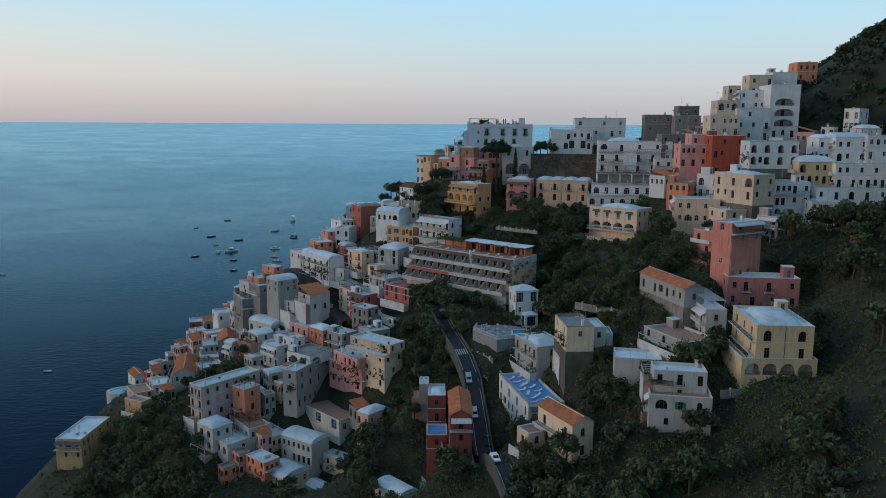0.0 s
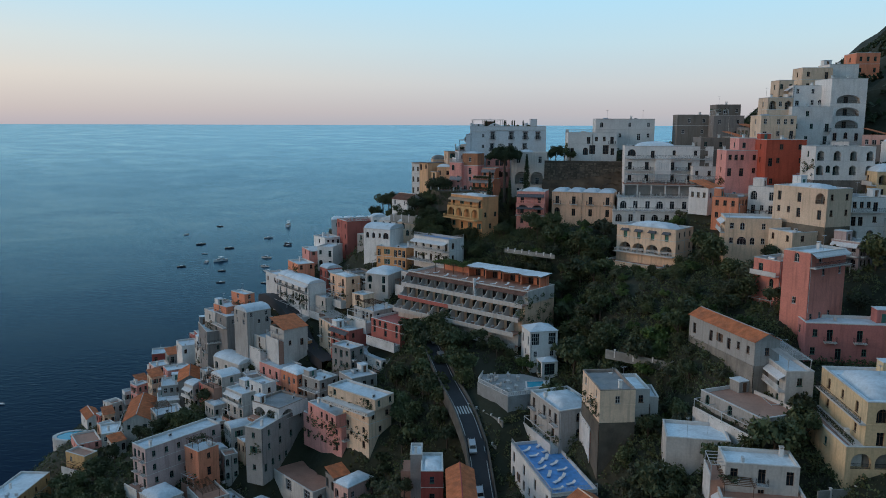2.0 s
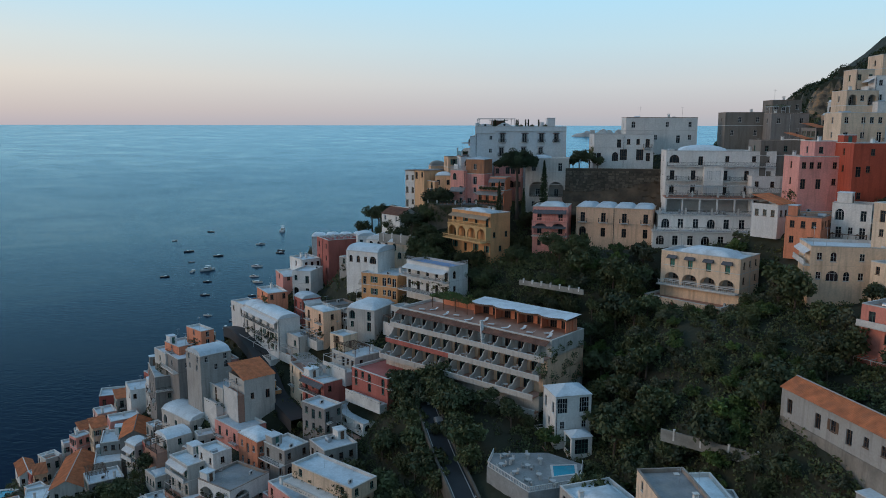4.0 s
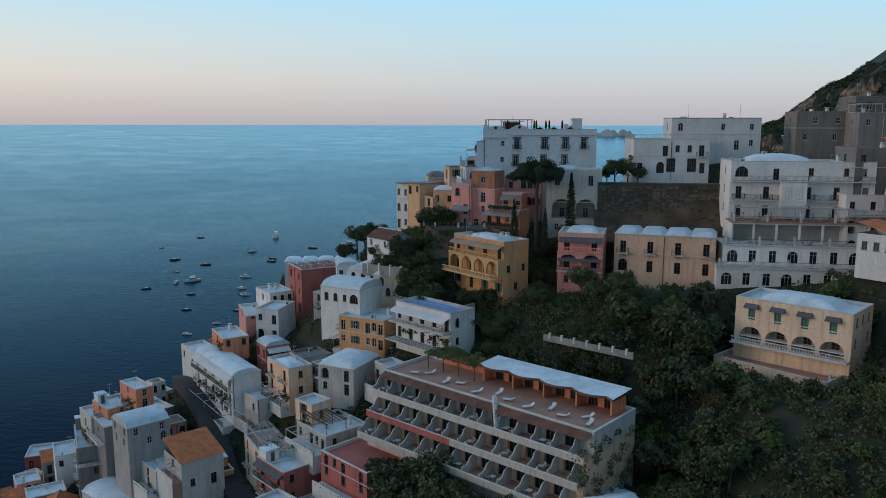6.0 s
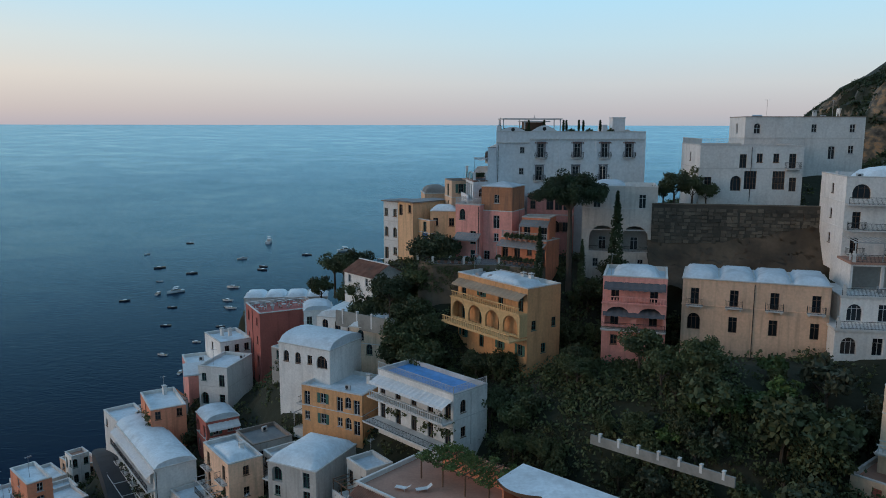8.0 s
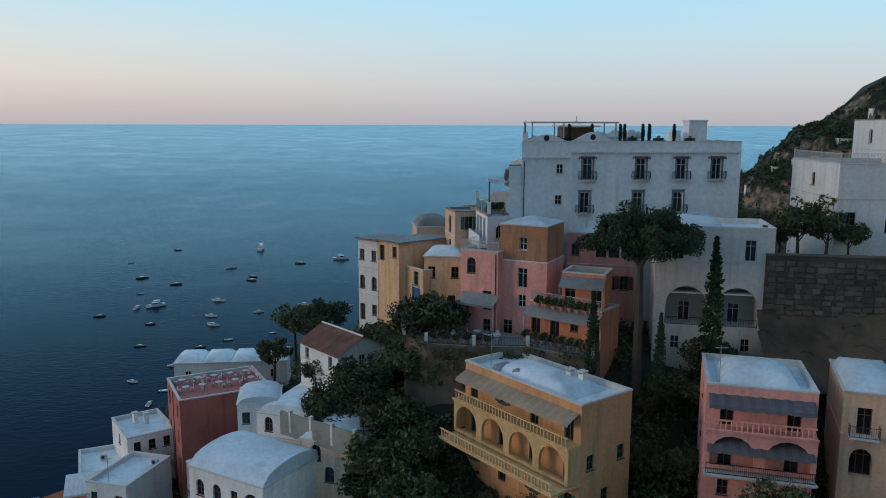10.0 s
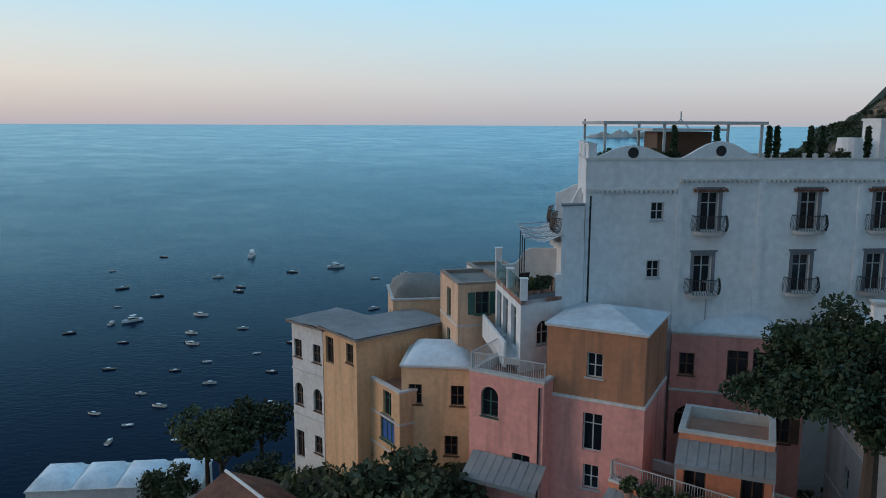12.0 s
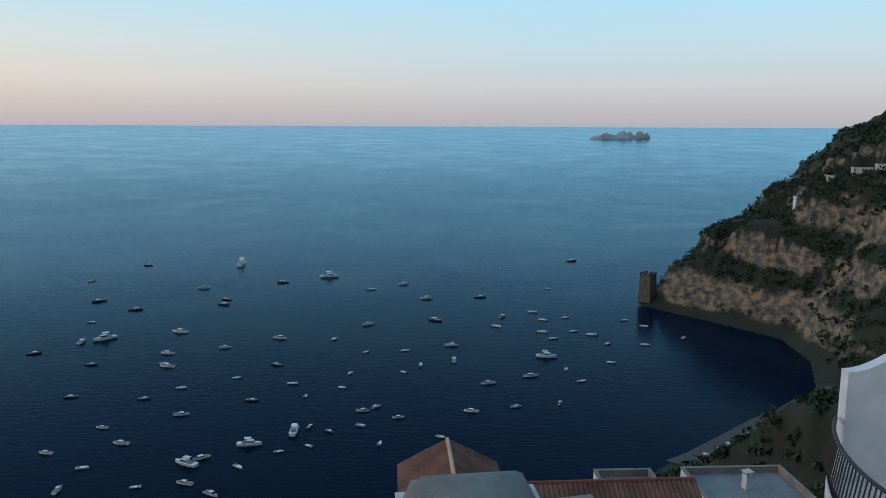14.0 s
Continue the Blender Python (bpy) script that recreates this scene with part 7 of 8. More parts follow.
def pool_terrace():
    """Hotel terrace built out from the slope, with a small pool, white chairs and a balustrade."""
    pts = [(12.5, 213.5), (18.6, 203.6), (27.6, 206.5), (29.5, 214), (24, 219), (14, 219)]
    z = 65.2
    t = thing("pool_terrace", pose(20, 211, z), "grey paved hotel terrace with a small blue pool and white balustrade", "terrace")
    loc = [(a - 20, b - 211) for a, b in pts]
    m = Mesh()
    m.prism(loc, -14, 0)
    part("platform", m, material("grey_terrace_paving", (.26, .27, .27), .85, vary=.2, stain=.4), t)
    for (a, b), (c, d) in zip(loc[5:] + loc[:3], loc[:4]):
        L = math.hypot(c - a, d - b)
        part("balustrade", railing_mesh(L - .2, .95, .16, COPING, True), None, t, at=pose(a, b, 0, 0, 0, math.degrees(math.atan2(d - b, c - a))) @ pose(.1, .15, 0))
    rim, water = Mesh(), Mesh()
    q = [(3.6, -1.6), (7.4, -.6), (7.8, 2.6), (4.0, 2.4)]
    o = [(3.2, -2.0), (7.8, -1.0), (8.3, 3.0), (3.6, 2.8)]
    for i in range(4):
        j = (i + 1) % 4
        rim.poly((*q[i], .1), (*o[i], .1), (*o[j], .1), (*q[j], .1))
        rim.poly((*o[i], 0), (*o[j], 0), (*o[j], .1), (*o[i], .1))
    water.poly(*[(a, b, .05) for a, b in q])
    part("pool_rim", rim, COPING, t)
    part("pool_water", water, material("pool_water", (.02, .30, .42), .06, vary=.1, bump=.05), t)
    PLOTS.append((20.5, 211.5, .96, .28, 8.5, 7.5, z - 2.5))
    r = random.Random(3)
    for x, y in ((15, 213), (17, 210), (19, 207), (17, 215), (19.5, 212.5), (21, 209), (22, 215), (20, 217), (23, 206.5), (16, 217)):
        clutter_at(x, y, z + .04, r.uniform(0, 90), 4)
    for k, (a, b, c, d) in enumerate(((9.6, 211.5, 17.2, 200.5), (7.4, 209, 15.6, 197.5))):
        garden_wall(a, b, c, d, z - 5.5 - 4.5 * k, 5, 1.4)


pool_terrace()
house("pavilion", 25.6, 221.5, 74.8, 7.0, 6.5, 9, 12, c="white", r="hip", FA="G.G/w.w", FB="d.d/w", label="white hotel pavilion under a pale pyramid roof", clutter=0)
house("pavilion", 28.0, 217.8, 68.4, 4.0, 3.6, 3.4, 12, c="white", r="hip", FA="G", FB="G", label="small white poolside pavilion with a tent roof", clutter=0)


lounger = next(o for o in bpy.data.objects if o.name == "sun_lounger")
for i in range(14):
    copy_thing(lounger, pose(23.3, 171.3, 58.17, 0, 0, 12) @ pose(2.2 + 2.6 * (i % 2) + .5 * (i % 3), 2.2 + 1.45 * i, 0, 0, 0, 15 * (i % 5)))["label"] = "white sun lounger on a blue tiled sun deck"
for px, py in ((11.5, 289.8), (13.2, 288.4)):
    clutter_at(px, py, 101.5, 37, 2)
for i in range(10):
    p = pose(-32.7, 320.3, 89.9, 0, 0, -62) @ Vector((2.2 + (i % 2) * 3.2, 1.6 + (i // 2) * 2.2, 0))
    clutter_at(p.x, p.y, p.z, 30 * i, 4)


def garden_terrace():
    """Paved terrace below the pink houses, on a rubble wall with a low balustrade."""
    pts = [(1.5, 299), (4, 295.6), (9, 294.6), (14.6, 294.4), (20.6, 290.4), (21.8, 292.6), (15.5, 298.5), (12, 300.5), (5, 303)]
    z = 102.66
    t = thing("garden_terrace", pose(10, 295, z), "paved garden terrace on a rubble wall with a low balustrade", "terrace")
    loc = [(a - 10, b - 295) for a, b in pts]
    m = Mesh()
    m.prism(loc, -8, -.05)
    part("rubble_wall", m, RUBBLE, t)
    m = Mesh()
    m.prism([(a * .985, b * .985) for a, b in loc], -.06, 0)
    part("paving", m, GREYROOF, t)
    for (a, b), (c, d) in zip(loc[:5], loc[1:6]):
        L = math.hypot(c - a, d - b)
        part("balustrade", railing_mesh(L - .3, .9), None, t, at=pose(a, b, 0, 0, 0, math.degrees(math.atan2(d - b, c - a))) @ pose(.15, .18, 0))
        m = Mesh()
        m.box(-.18, .18, 0, .36, 0, 1.1)
        part("pier", m, COPING, t, at=pose(a, b, 0))
    PLOTS.append((11, 297, 1, 0, 9, 2.5, z - 3))
    q = random.Random(44)
    V = []
    for (a, b), (c, d) in zip(loc[:4], loc[1:5]):
        V += [(a + (c - a) * k / 14, b + (d - b) * k / 14 - .25, q.uniform(-4.5, .3)) for k in range(14) for _ in range(2)]
    part("creeper", quads("creeper", leaf_quads(V, [q.uniform(.4, .9) for _ in V], 36, .15, 8), LEAF), None, t, "dark creeper hanging over the terrace wall")
    for x, y in ((5, 299), (7, 297), (9.5, 298), (11.5, 296.5)):
        clutter_at(x, y, z + .04, x * 37, 4)


garden_terrace()
awning(7.3, 300.9, 105.9, 4.6, 1.5, -30.8, GREYROOF, "grey corrugated awning along the pink house")
garden_bits("potted_bush", 5.0, 296.0, 102.66, 1.1, -.2, 6, LEAF, "leafy bush in a terracotta pot by a terrace edge")


# ---- small houses packed between the others in the old town ----
TOWN = random.Random(33)


def room_for(x, y, w, d, yaw):
    a = radians(yaw)
    ux, uy = math.cos(a), math.sin(a)
    pts = [(x + ux * p - uy * q, y + uy * p + ux * q) for p in (0, w / 2, w) for q in (0, d / 2, d)]
    return all(clear(*q, .3) for q in pts) and all(not clear_road(*q) for q in pts)


def clear_road(x, y):
    line = ((-28, 258), (-36, 271), (-45, 289), (-57, 309), (-64, 336)), ((-4, 262), (0, 245), (8, 212), (13, 186), (14, 172), (18, 148))
    for pts in line:
        for (a, b), (c, d) in zip(pts, pts[1:]):
            t = min(1, max(0, ((x - a) * (c - a) + (y - b) * (d - b)) / ((c - a) ** 2 + (d - b) ** 2)))
            if math.hypot(x - a - t * (c - a), y - b - t * (d - b)) < 3.6:
                return True
    return False


def clear(x, y, gap=1.5):
    for cx, cy, ux, uy, hw, hd, base in PLOTS:
        dx, dy = x - cx, y - cy
        if abs(dx * ux + dy * uy) < hw + gap and abs(-dx * uy + dy * ux) < hd + gap:
            return False
    return True


def infill(x0, x1, y0, y1, tries, lo, hi, w0=4.5, w1=8.5):
    for _ in range(tries):
        x, y = TOWN.uniform(x0, x1), TOWN.uniform(y0, y1)
        w, d, yaw = TOWN.uniform(w0, w1), TOWN.uniform(w0, w1 - .5), 42 + TOWN.uniform(-12, 12)
        if land(x, y) < 6 or (x > -17 and y < 250 and x < 40) or (y > 286 and -32 < x < 60) or (x < -60 and y < 262) or (x > 122 and y > 262) or not room_for(x, y, w, d, yaw):
            continue
        z = land(x, y) + TOWN.uniform(lo, hi)
        h = TOWN.choice([4.5, 6.4, 6.4, 7.5])
        n = 2 if h > 5 else 1
        FA = "/".join(TOWN.choice(["w.w", "w.d", "sw", "n.w", "b.w"]) for _ in range(n))
        FB = "/".join(TOWN.choice(["www", "d.w", "b.b", "n.n", "a.d", "s.s", "wdw"]) for _ in range(n))
        house("small_house", x, y, z, w, d, h, yaw, c=TOWN.choice(["white"] * 9 + ["cream", "palepink", "peach", "pink", "coral", "mauve", "rust", "grey", "tan", "ash"]),
              r=TOWN.choice(["flat", "flat", "flatdome", "vault", "dome", "grey", "terracotta", "flat", "stone", "shed"]), FA=FA, FB=FB)


infill(-98, -4, 232, 325, 420, 3.2, 5.5)
infill(-75, -15, 205, 236, 200, 3.0, 5.0)
infill(76, 128, 206, 262, 220, 3.5, 6.5)
infill(-112, -4, 225, 330, 1500, 2.2, 4.4, 3.2, 5.6)
infill(-70, -15, 203, 236, 500, 2.2, 4.0, 3.2, 5.4)
infill(78, 150, 215, 300, 320, 2.5, 5.0, 3.6, 6.5)

PLOTS.append((51.8, 287.6, .983, -.182, 14.6, 3.6, 101.2))

# ---------------- the ground ----------------
def build_ground():
    xs = np.concatenate([np.arange(-170, 180, 3.0), np.arange(180, 420, 4), np.arange(420, 1000, 40)])
    ys = np.concatenate([np.arange(-60, 60, 12), np.arange(60, 390, 3.0), np.arange(390, 540, 6), np.arange(540, 900, 3.6), np.arange(900, 1500, 40)])
    n, X, Y = len(xs), *np.meshgrid(xs, ys)
    Z = np.array([[land(float(x), float(y)) for x in xs] for y in ys])
    near = np.array([[1.8 * noise.fractal(Vector((x, y, 0)) * .07, 1, 2, 3) if 60 < y < 390 and z > 3 else 0 for x, z in zip(xs, zr)] for y, zr in zip(ys, Z)])
    Z = Z + near
    top, tot = Z * (1 / 7.0) ** 4, np.full_like(Z, (1 / 7.0) ** 4)
    for cx, cy, ux, uy, hw, hd, base in PLOTS:
        sel = (np.abs(X - cx) < 45) & (np.abs(Y - cy) < 45)
        dx, dy = X[sel] - cx, Y[sel] - cy
        a, b = np.abs(dx * ux + dy * uy) - hw, np.abs(-dx * uy + dy * ux) - hd
        q = np.maximum(a, 0) ** 2 + np.maximum(b, 0) ** 2
        k = 1 / (q + 2.0) ** 2
        top[sel] += k * (base - .1)
        tot[sel] += k
    Z = top / tot
    soft = ((np.abs(X) < 135) & (Y > 70) & (Y < 330)).astype(float)
    for _ in range(2):
        P = np.pad(Z, 1, mode="edge")
        mean = sum(P[1 + a:P.shape[0] - 1 + a, 1 + b:P.shape[1] - 1 + b] for a in (-1, 0, 1) for b in (-1, 0, 1)) / 9
        Z = Z + soft * (np.minimum(mean, Z + .4) - Z)
    V = np.stack([X, Y, Z], -1).reshape(-1, 3)
    rows = len(ys)
    idx = np.arange(rows * n).reshape(rows, n)
    F = np.stack([idx[:-1, :-1], idx[:-1, 1:], idx[1:, 1:], idx[1:, :-1]], -1).reshape(-1, 4)
    me = bpy.data.meshes.new("ground")
    me.from_pydata(V.tolist(), [], F.tolist())
    me.materials.append(ground_material())
    me.shade_smooth()
    tagged(new("ground", me), "steep hillside of rock, soil and scrub falling to the sea", "ground", kind="structure")
    return xs, ys, Z


GX, GY, GZ = build_ground()


def ground(x, y):
    i, j = int(np.searchsorted(GX, x)) - 1, int(np.searchsorted(GY, y)) - 1
    u, v = (x - GX[i]) / (GX[i + 1] - GX[i]), (y - GY[j]) / (GY[j + 1] - GY[j])
    return float(GZ[j, i] * (1 - u) * (1 - v) + GZ[j, i + 1] * u * (1 - v) + GZ[j + 1, i] * (1 - u) * v + GZ[j + 1, i + 1] * u * v)


def build_sea():
    """Level water that lifts a little with distance, so that its edge lies at the horizon."""
    rad = [0, 60, 120, 200, 300, 420, 560, 720, 900] + list(range(1000, 4801, 100))
    n = 96
    V, F = [(0, 150, 0)], []
    for r in rad[1:]:
        t, k = max(0, (r - 900) / 3900), .16
        z = 123.2 * (t * t / (2 * k) if t < k else t - k / 2) / (1 - k / 2)
        for i in range(n):
            a = 2 * math.pi * i / n
            V.append((r * math.cos(a), 150 + r * math.sin(a), z))
    for i in range(n):
        F.append((0, 1 + i, 1 + (i + 1) % n))
    for k in range(len(rad) - 2):
        for i in range(n):
            a, b = 1 + k * n + i, 1 + k * n + (i + 1) % n
            F.append((a, a + n, b + n, b))
    me = bpy.data.meshes.new("water")
    me.from_pydata(V, [], F)
    me.materials.append(sea_material())
    me.shade_smooth()
    tagged(new("water", me), "calm dark blue evening sea with pale slicks", "sea", kind="structure")


build_sea()


def island(x, y, z, w, hgt, seed):
    m = Mesh()
    def at(u, v):
        a, b = 2 * u - 1, 2 * v - 1
        k = max(0, 1 - a * a) ** .7 * max(0, 1 - b * b)
        nn = noise.fractal(Vector((a * 3 + seed, b * 3, 0)), 1, 2, 4)
        return (x + a * w / 2, y + b * w * .2, z - 8 + hgt * k * (1 + .6 * nn) + (8 if k > 0 else 0) * k)
    m.grid(at, 40, 12)
    # rock colour lightened to carry the distance haze over the islets
    ob = part("island", m, material("haze_paled_rock", (.42, .39, .36), .95, scale=.05, vary=.3), smooth=True)
    tagged(ob, "low rocky islet far out at sea", "island", "far islets", "structure")


island(700, 3534, 79, 190, 17, 1)
island(760, 3540, 79, 100, 24, 4)
island(832, 3540, 79, 80, 22, 7)
island(1790, 3500, 84, 160, 14, 12)


def strip(name, pts, width, mat, label, lift=.35):
    """A road or path along a line of plan points, draped on the ground."""
    m = Mesh()
    line = []
    for (a, b), (c, d) in zip(pts, pts[1:]):
        k = max(2, int(math.hypot(c - a, d - b) / 2.5))
        line += [(a + (c - a) * i / k, b + (d - b) * i / k) for i in range(k)]
    line.append(pts[-1])
    zs = [max(ground(px + ox, py + oy) for ox in (-2, 0, 2) for oy in (-2, 0, 2)) for px, py in line]
    for _ in range(6):
        zs = [zs[0]] + [(a + b + c) / 3 for a, b, c in zip(zs, zs[1:], zs[2:])] + [zs[-1]]
    edge = []
    for i, (px, py) in enumerate(line):
        q, r = line[max(0, i - 1)], line[min(len(line) - 1, i + 1)]
        t = Vector((r[0] - q[0], r[1] - q[1], 0)).normalized()
        s = Vector((-t.y, t.x, 0)) * width / 2
        z = zs[i] + lift
        edge.append(((px + s.x, py + s.y, z), (px - s.x, py - s.y, z), s))
    for (a, b, _), (c, d, _) in zip(edge, edge[1:]):
        m.poly(b, d, c, a)
        m.poly(a, c, (c[0], c[1], c[2] - 3), (a[0], a[1], a[2] - 3))
        m.poly((b[0], b[1], b[2] - 3), (d[0], d[1], d[2] - 3), d, b)
    tagged(part(name, m, mat), label, name, kind="structure")
    return edge


ROADLINE = ((-4, 262), (0, 245), (4, 228), (8, 212), (11.5, 198), (13, 186), (14, 172), (15.6, 160), (18, 148), (24, 132))
edge = strip("road", ROADLINE, 4.2, ASPHALT, "narrow asphalt road winding down the hillside")
strip("road", ((-28, 258), (-36, 271), (-45, 289), (-57, 309), (-64, 336)), 4.5, ASPHALT, "narrow lane between the old houses")
for side in (0, 1):
    kerb, lines = Mesh(), Mesh()
    for p, q in zip(edge, edge[1:]):
        a, c, s, s2 = Vector(p[side]), Vector(q[side]), p[2].normalized() * (1 if side else -1), q[2].normalized() * (1 if side else -1)
        up = Vector((0, 0, .9))
        kerb.poly(tuple(a), tuple(c), tuple(c + up), tuple(a + up))
        kerb.poly(tuple(a + up), tuple(c + up), tuple(c + up - s2 * .35), tuple(a + up - s * .35))
        kerb.poly(tuple(a - s * .35 - up * 3), tuple(c - s2 * .35 - up * 3), tuple(c + up - s2 * .35), tuple(a + up - s * .35))
        w = Vector((0, 0, .006))
        lines.poly(tuple(a + s * .35 + w), tuple(c + s2 * .35 + w), tuple(c + s2 * .5 + w), tuple(a + s * .5 + w))
    tagged(part("road_wall", kerb, material("dark_rubble", (.10, .092, .08), .95, scale=1.5, vary=.3, stain=.4, tint=(.05, .05, .04), bump=.5)), "low stone wall along the road", "wall", kind="structure")
    tagged(part("road_line", lines, PAINT), "white painted edge line", "road line", kind="structure")
cross = Mesh()
i0 = 19
a, b, s = edge[i0]
along = (Vector(edge[i0 + 1][0]) - Vector(a))
for k in range(6):
    p = Vector(a).lerp(Vector(b), (k + .6) / 6.6)
    q = Vector(a).lerp(Vector(b), (k + 1.1) / 6.6)
    cross.poly(tuple(p + Vector((0, 0, .01))), tuple(q + Vector((0, 0, .01))), tuple(q + along + Vector((0, 0, .01))), tuple(p + along + Vector((0, 0, .01))))
tagged(part("zebra_crossing", cross, PAINT), "white striped crossing painted on the road", "crossing", kind="structure")


def parked_car(m, mat, label):
    """A small hatchback: body and cabin from one profile, glass, four wheels."""
    car = thing("parked_car", m, label, "car", "vehicles parked by the road")
    prof = [(-1.8, .32), (1.8, .32), (1.85, .62), (1.7, .82), (.95, .9), (.35, 1.4), (-1.15, 1.42), (-1.7, .98), (-1.85, .7)]
    b = Mesh()
    for yy in (-.78, .78):
        b.poly(*[(p, yy * (.86 if q > 1 else 1), q) for p, q in (prof if yy < 0 else prof[::-1])])
    for (p, q), (p2, q2) in zip(prof, prof[1:] + prof[:1]):
        a, c = .78 * (.86 if q > 1 else 1), .78 * (.86 if q2 > 1 else 1)
        b.poly((p, -a, q), (p, a, q), (p2, c, q2), (p2, -c, q2))
    body = part("body", b, mat, car)
    g = Mesh()
    g.poly((.92, -.62, .93), (.92, .62, .93), (.40, .58, 1.36), (.40, -.58, 1.36))
    g.poly((-1.66, .6, 1.03), (-1.66, -.6, 1.03), (-1.22, -.56, 1.38), (-1.22, .56, 1.38))
    part("windscreen", g, GLASS, body, at=pose(.015, 0, .015))
    for px in (-1.15, 1.2):
        for py in (-.72, .72):
            w = Mesh()
            w.tube((0, -.1, 0), (0, .1, 0), .31, n=12)
            part("wheel", w, IRON, car, at=pose(px, py, .31))
    return car


def scooter(m, mat):
    t = thing("motor_scooter", m, "small motor scooter parked in a row on the road", "scooter", "vehicles parked by the road")
    b = Mesh()
    b.box(-.75, -.05, -.16, .16, .4, .72)
    b.box(-.05, .35, -.16, .16, .28, .34)
    b.box(.32, .42, -.2, .2, .3, .95)
    part("body", b, mat, t)
    b = Mesh()
    b.box(-.7, .0, -.14, .14, .72, .82)
    part("seat", b, IRON, t)
    b = Mesh()
    b.tube((.4, -.32, 1.02), (.4, .32, 1.02), .025, n=6)
    part("handlebar", b, IRON, t)
    for px in (-.55, .5):
        b = Mesh()
        b.tube((0, -.05, 0), (0, .05, 0), .23, n=10)
        part("wheel", b, IRON, t, at=pose(px, 0, .23))


REDPAINT = material("red_car_paint", (.30, .03, .025), .3, vary=.05, bump=0)
DARKPAINT = material("dark_car_paint", (.03, .035, .045), .3, vary=.05, bump=0)
for k, side, what in ((8, 0, "car"), (11, 0, "car"), (23, 1, "car"), (26, 1, "car"), (28, 0, "scooter"), (29, 0, "scooter"), (30, 0, "scooter"), (31, 0, "scooter"), (32, 0, "scooter"), (33, 0, "scooter"), (36, 1, "car"), (40, 0, "car")):
    if k + 1 < len(edge):
        a, b, q = Vector(edge[k][side]), Vector(edge[k][1 - side]), Vector(edge[k + 1][side])
        p = a.lerp(b, .26 if what == "car" else .17)
        turn, tilt = math.degrees(math.atan2(q.y - a.y, q.x - a.x)), math.degrees(math.atan2(q.z - a.z, (q - a).to_2d().length))
        where = pose(p.x, p.y, p.z + .01, 0, 0, turn) @ pose(0, 0, 0, 0, -tilt)
        if what == "car":
            parked_car(where, (HULL, DARKPAINT, ALU)[k % 3], ("white", "dark blue", "silver")[k % 3] + " small hatchback parked at the road edge")
        else:
            scooter(where @ pose(0, 0, 0, 0, 0, 75), (REDPAINT, HULL, DARKPAINT)[k % 3])


def stone_wall(name, x0, y0, x1, y1, z0, z1, thick, label, sx=.8, sz=.5):
    """A rubble wall of separate stones on a mortar core."""
    L, a = math.hypot(x1 - x0, y1 - y0), math.degrees(math.atan2(y1 - y0, x1 - x0))
    core = Mesh()
    core.box(0, L, .08, thick, 0, z1 - z0)
    root = part(name, core, RUBBLE, at=pose(x0, y0, z0, 0, 0, a))
    tagged(root, label, "wall", kind="structure")
    r = random.Random(int(x0 * 7))
    shapes = []
    for k in range(6):
        m = Mesh()
        q = [r.uniform(.0, .08) for _ in range(8)]
        w, h = sx - .05, sz - .05
        front = [(q[0], 0 + q[4] * .4, q[1]), (w - q[2], q[5] * .4, q[3]), (w - q[4], q[6] * .4, h - q[5]), (q[6], q[7] * .4, h - q[7])]
        back = [(0, .14, 0), (w, .14, 0), (w, .14, h), (0, .14, h)]
        m.poly(*front)
        for i in range(4):
            j = (i + 1) % 4
            m.poly(back[i], back[j], front[j], front[i])
        shapes.append(m.data("stone", RUBBLE))
    rows, cols = int((z1 - z0) / sz), int(L / sx)
    for j in range(rows):
        for i in range(cols):
            part("stone", shapes[r.randrange(6)], None, root, at=pose(i * sx + r.uniform(0, .45) * sx, r.uniform(-.10, .03), j * sz + r.uniform(-.06, .06), 0, r.uniform(-4, 4), 0) @ Matrix.Diagonal((r.uniform(.7, 1.2), 1, r.uniform(.8, 1.15), 1)))
    cap = Mesh()
    cap.box(-.03, L + .03, -.02, thick, z1 - z0, z1 - z0 + .15)
    part("coping", cap, RUBBLE, root)


stone_wall("retaining_wall", 38.5, 293.6, 66, 288.5, 106.4, 112.5, .8, "rough stone retaining wall under the upper houses", .92, .56)


def earth_bank():
    """Bare sloping bank of earth and rock under the retaining wall."""
    m = Mesh()

    def at(u, v):
        x0, y0, x1, y1 = 38.3, 293.8, 66.2, 288.6
        x, y = x0 + (x1 - x0) * u, y0 + (y1 - y0) * u
        q = noise.fractal(Vector((x, y, v * 8)) * .35, 1, 2, 5)
        q += .5 * noise.fractal(Vector((x, y, v * 20)) * 1.1, 1, 2, 4)
        top = 106.9 + 3.6 * smooth01(.2, 1, u)
        return (x - 1.2 * v - .3 * q, y + .2 - 6.4 * v + .7 * q, top + (100.6 - top) * v ** .8 + .8 * q)
    m.grid(at, 90, 32)
    tagged(part("bank", m, material("bare_earth", (.095, .068, .045), .95, scale=.7, vary=.5, stain=.8, tint=(.045, .038, .03), bump=1.0), smooth=True), "bare brown bank of earth below a stone wall", "bank", kind="structure")


earth_bank()


garden_wall(22.5, 257.8, 35.0, 246.7, 88.8, 7, .9)
garden_wall(51, 266.5, 58.5, 262, 88.5, 3, 2.6)
garden_wall(-12, 297, -2, 290, 92.5, 4, 2.4)
garden_wall(40, 205, 60, 188, 74, 6, 1.8)
garden_wall(60, 150, 110, 158, 68.5, 12, 1.6)


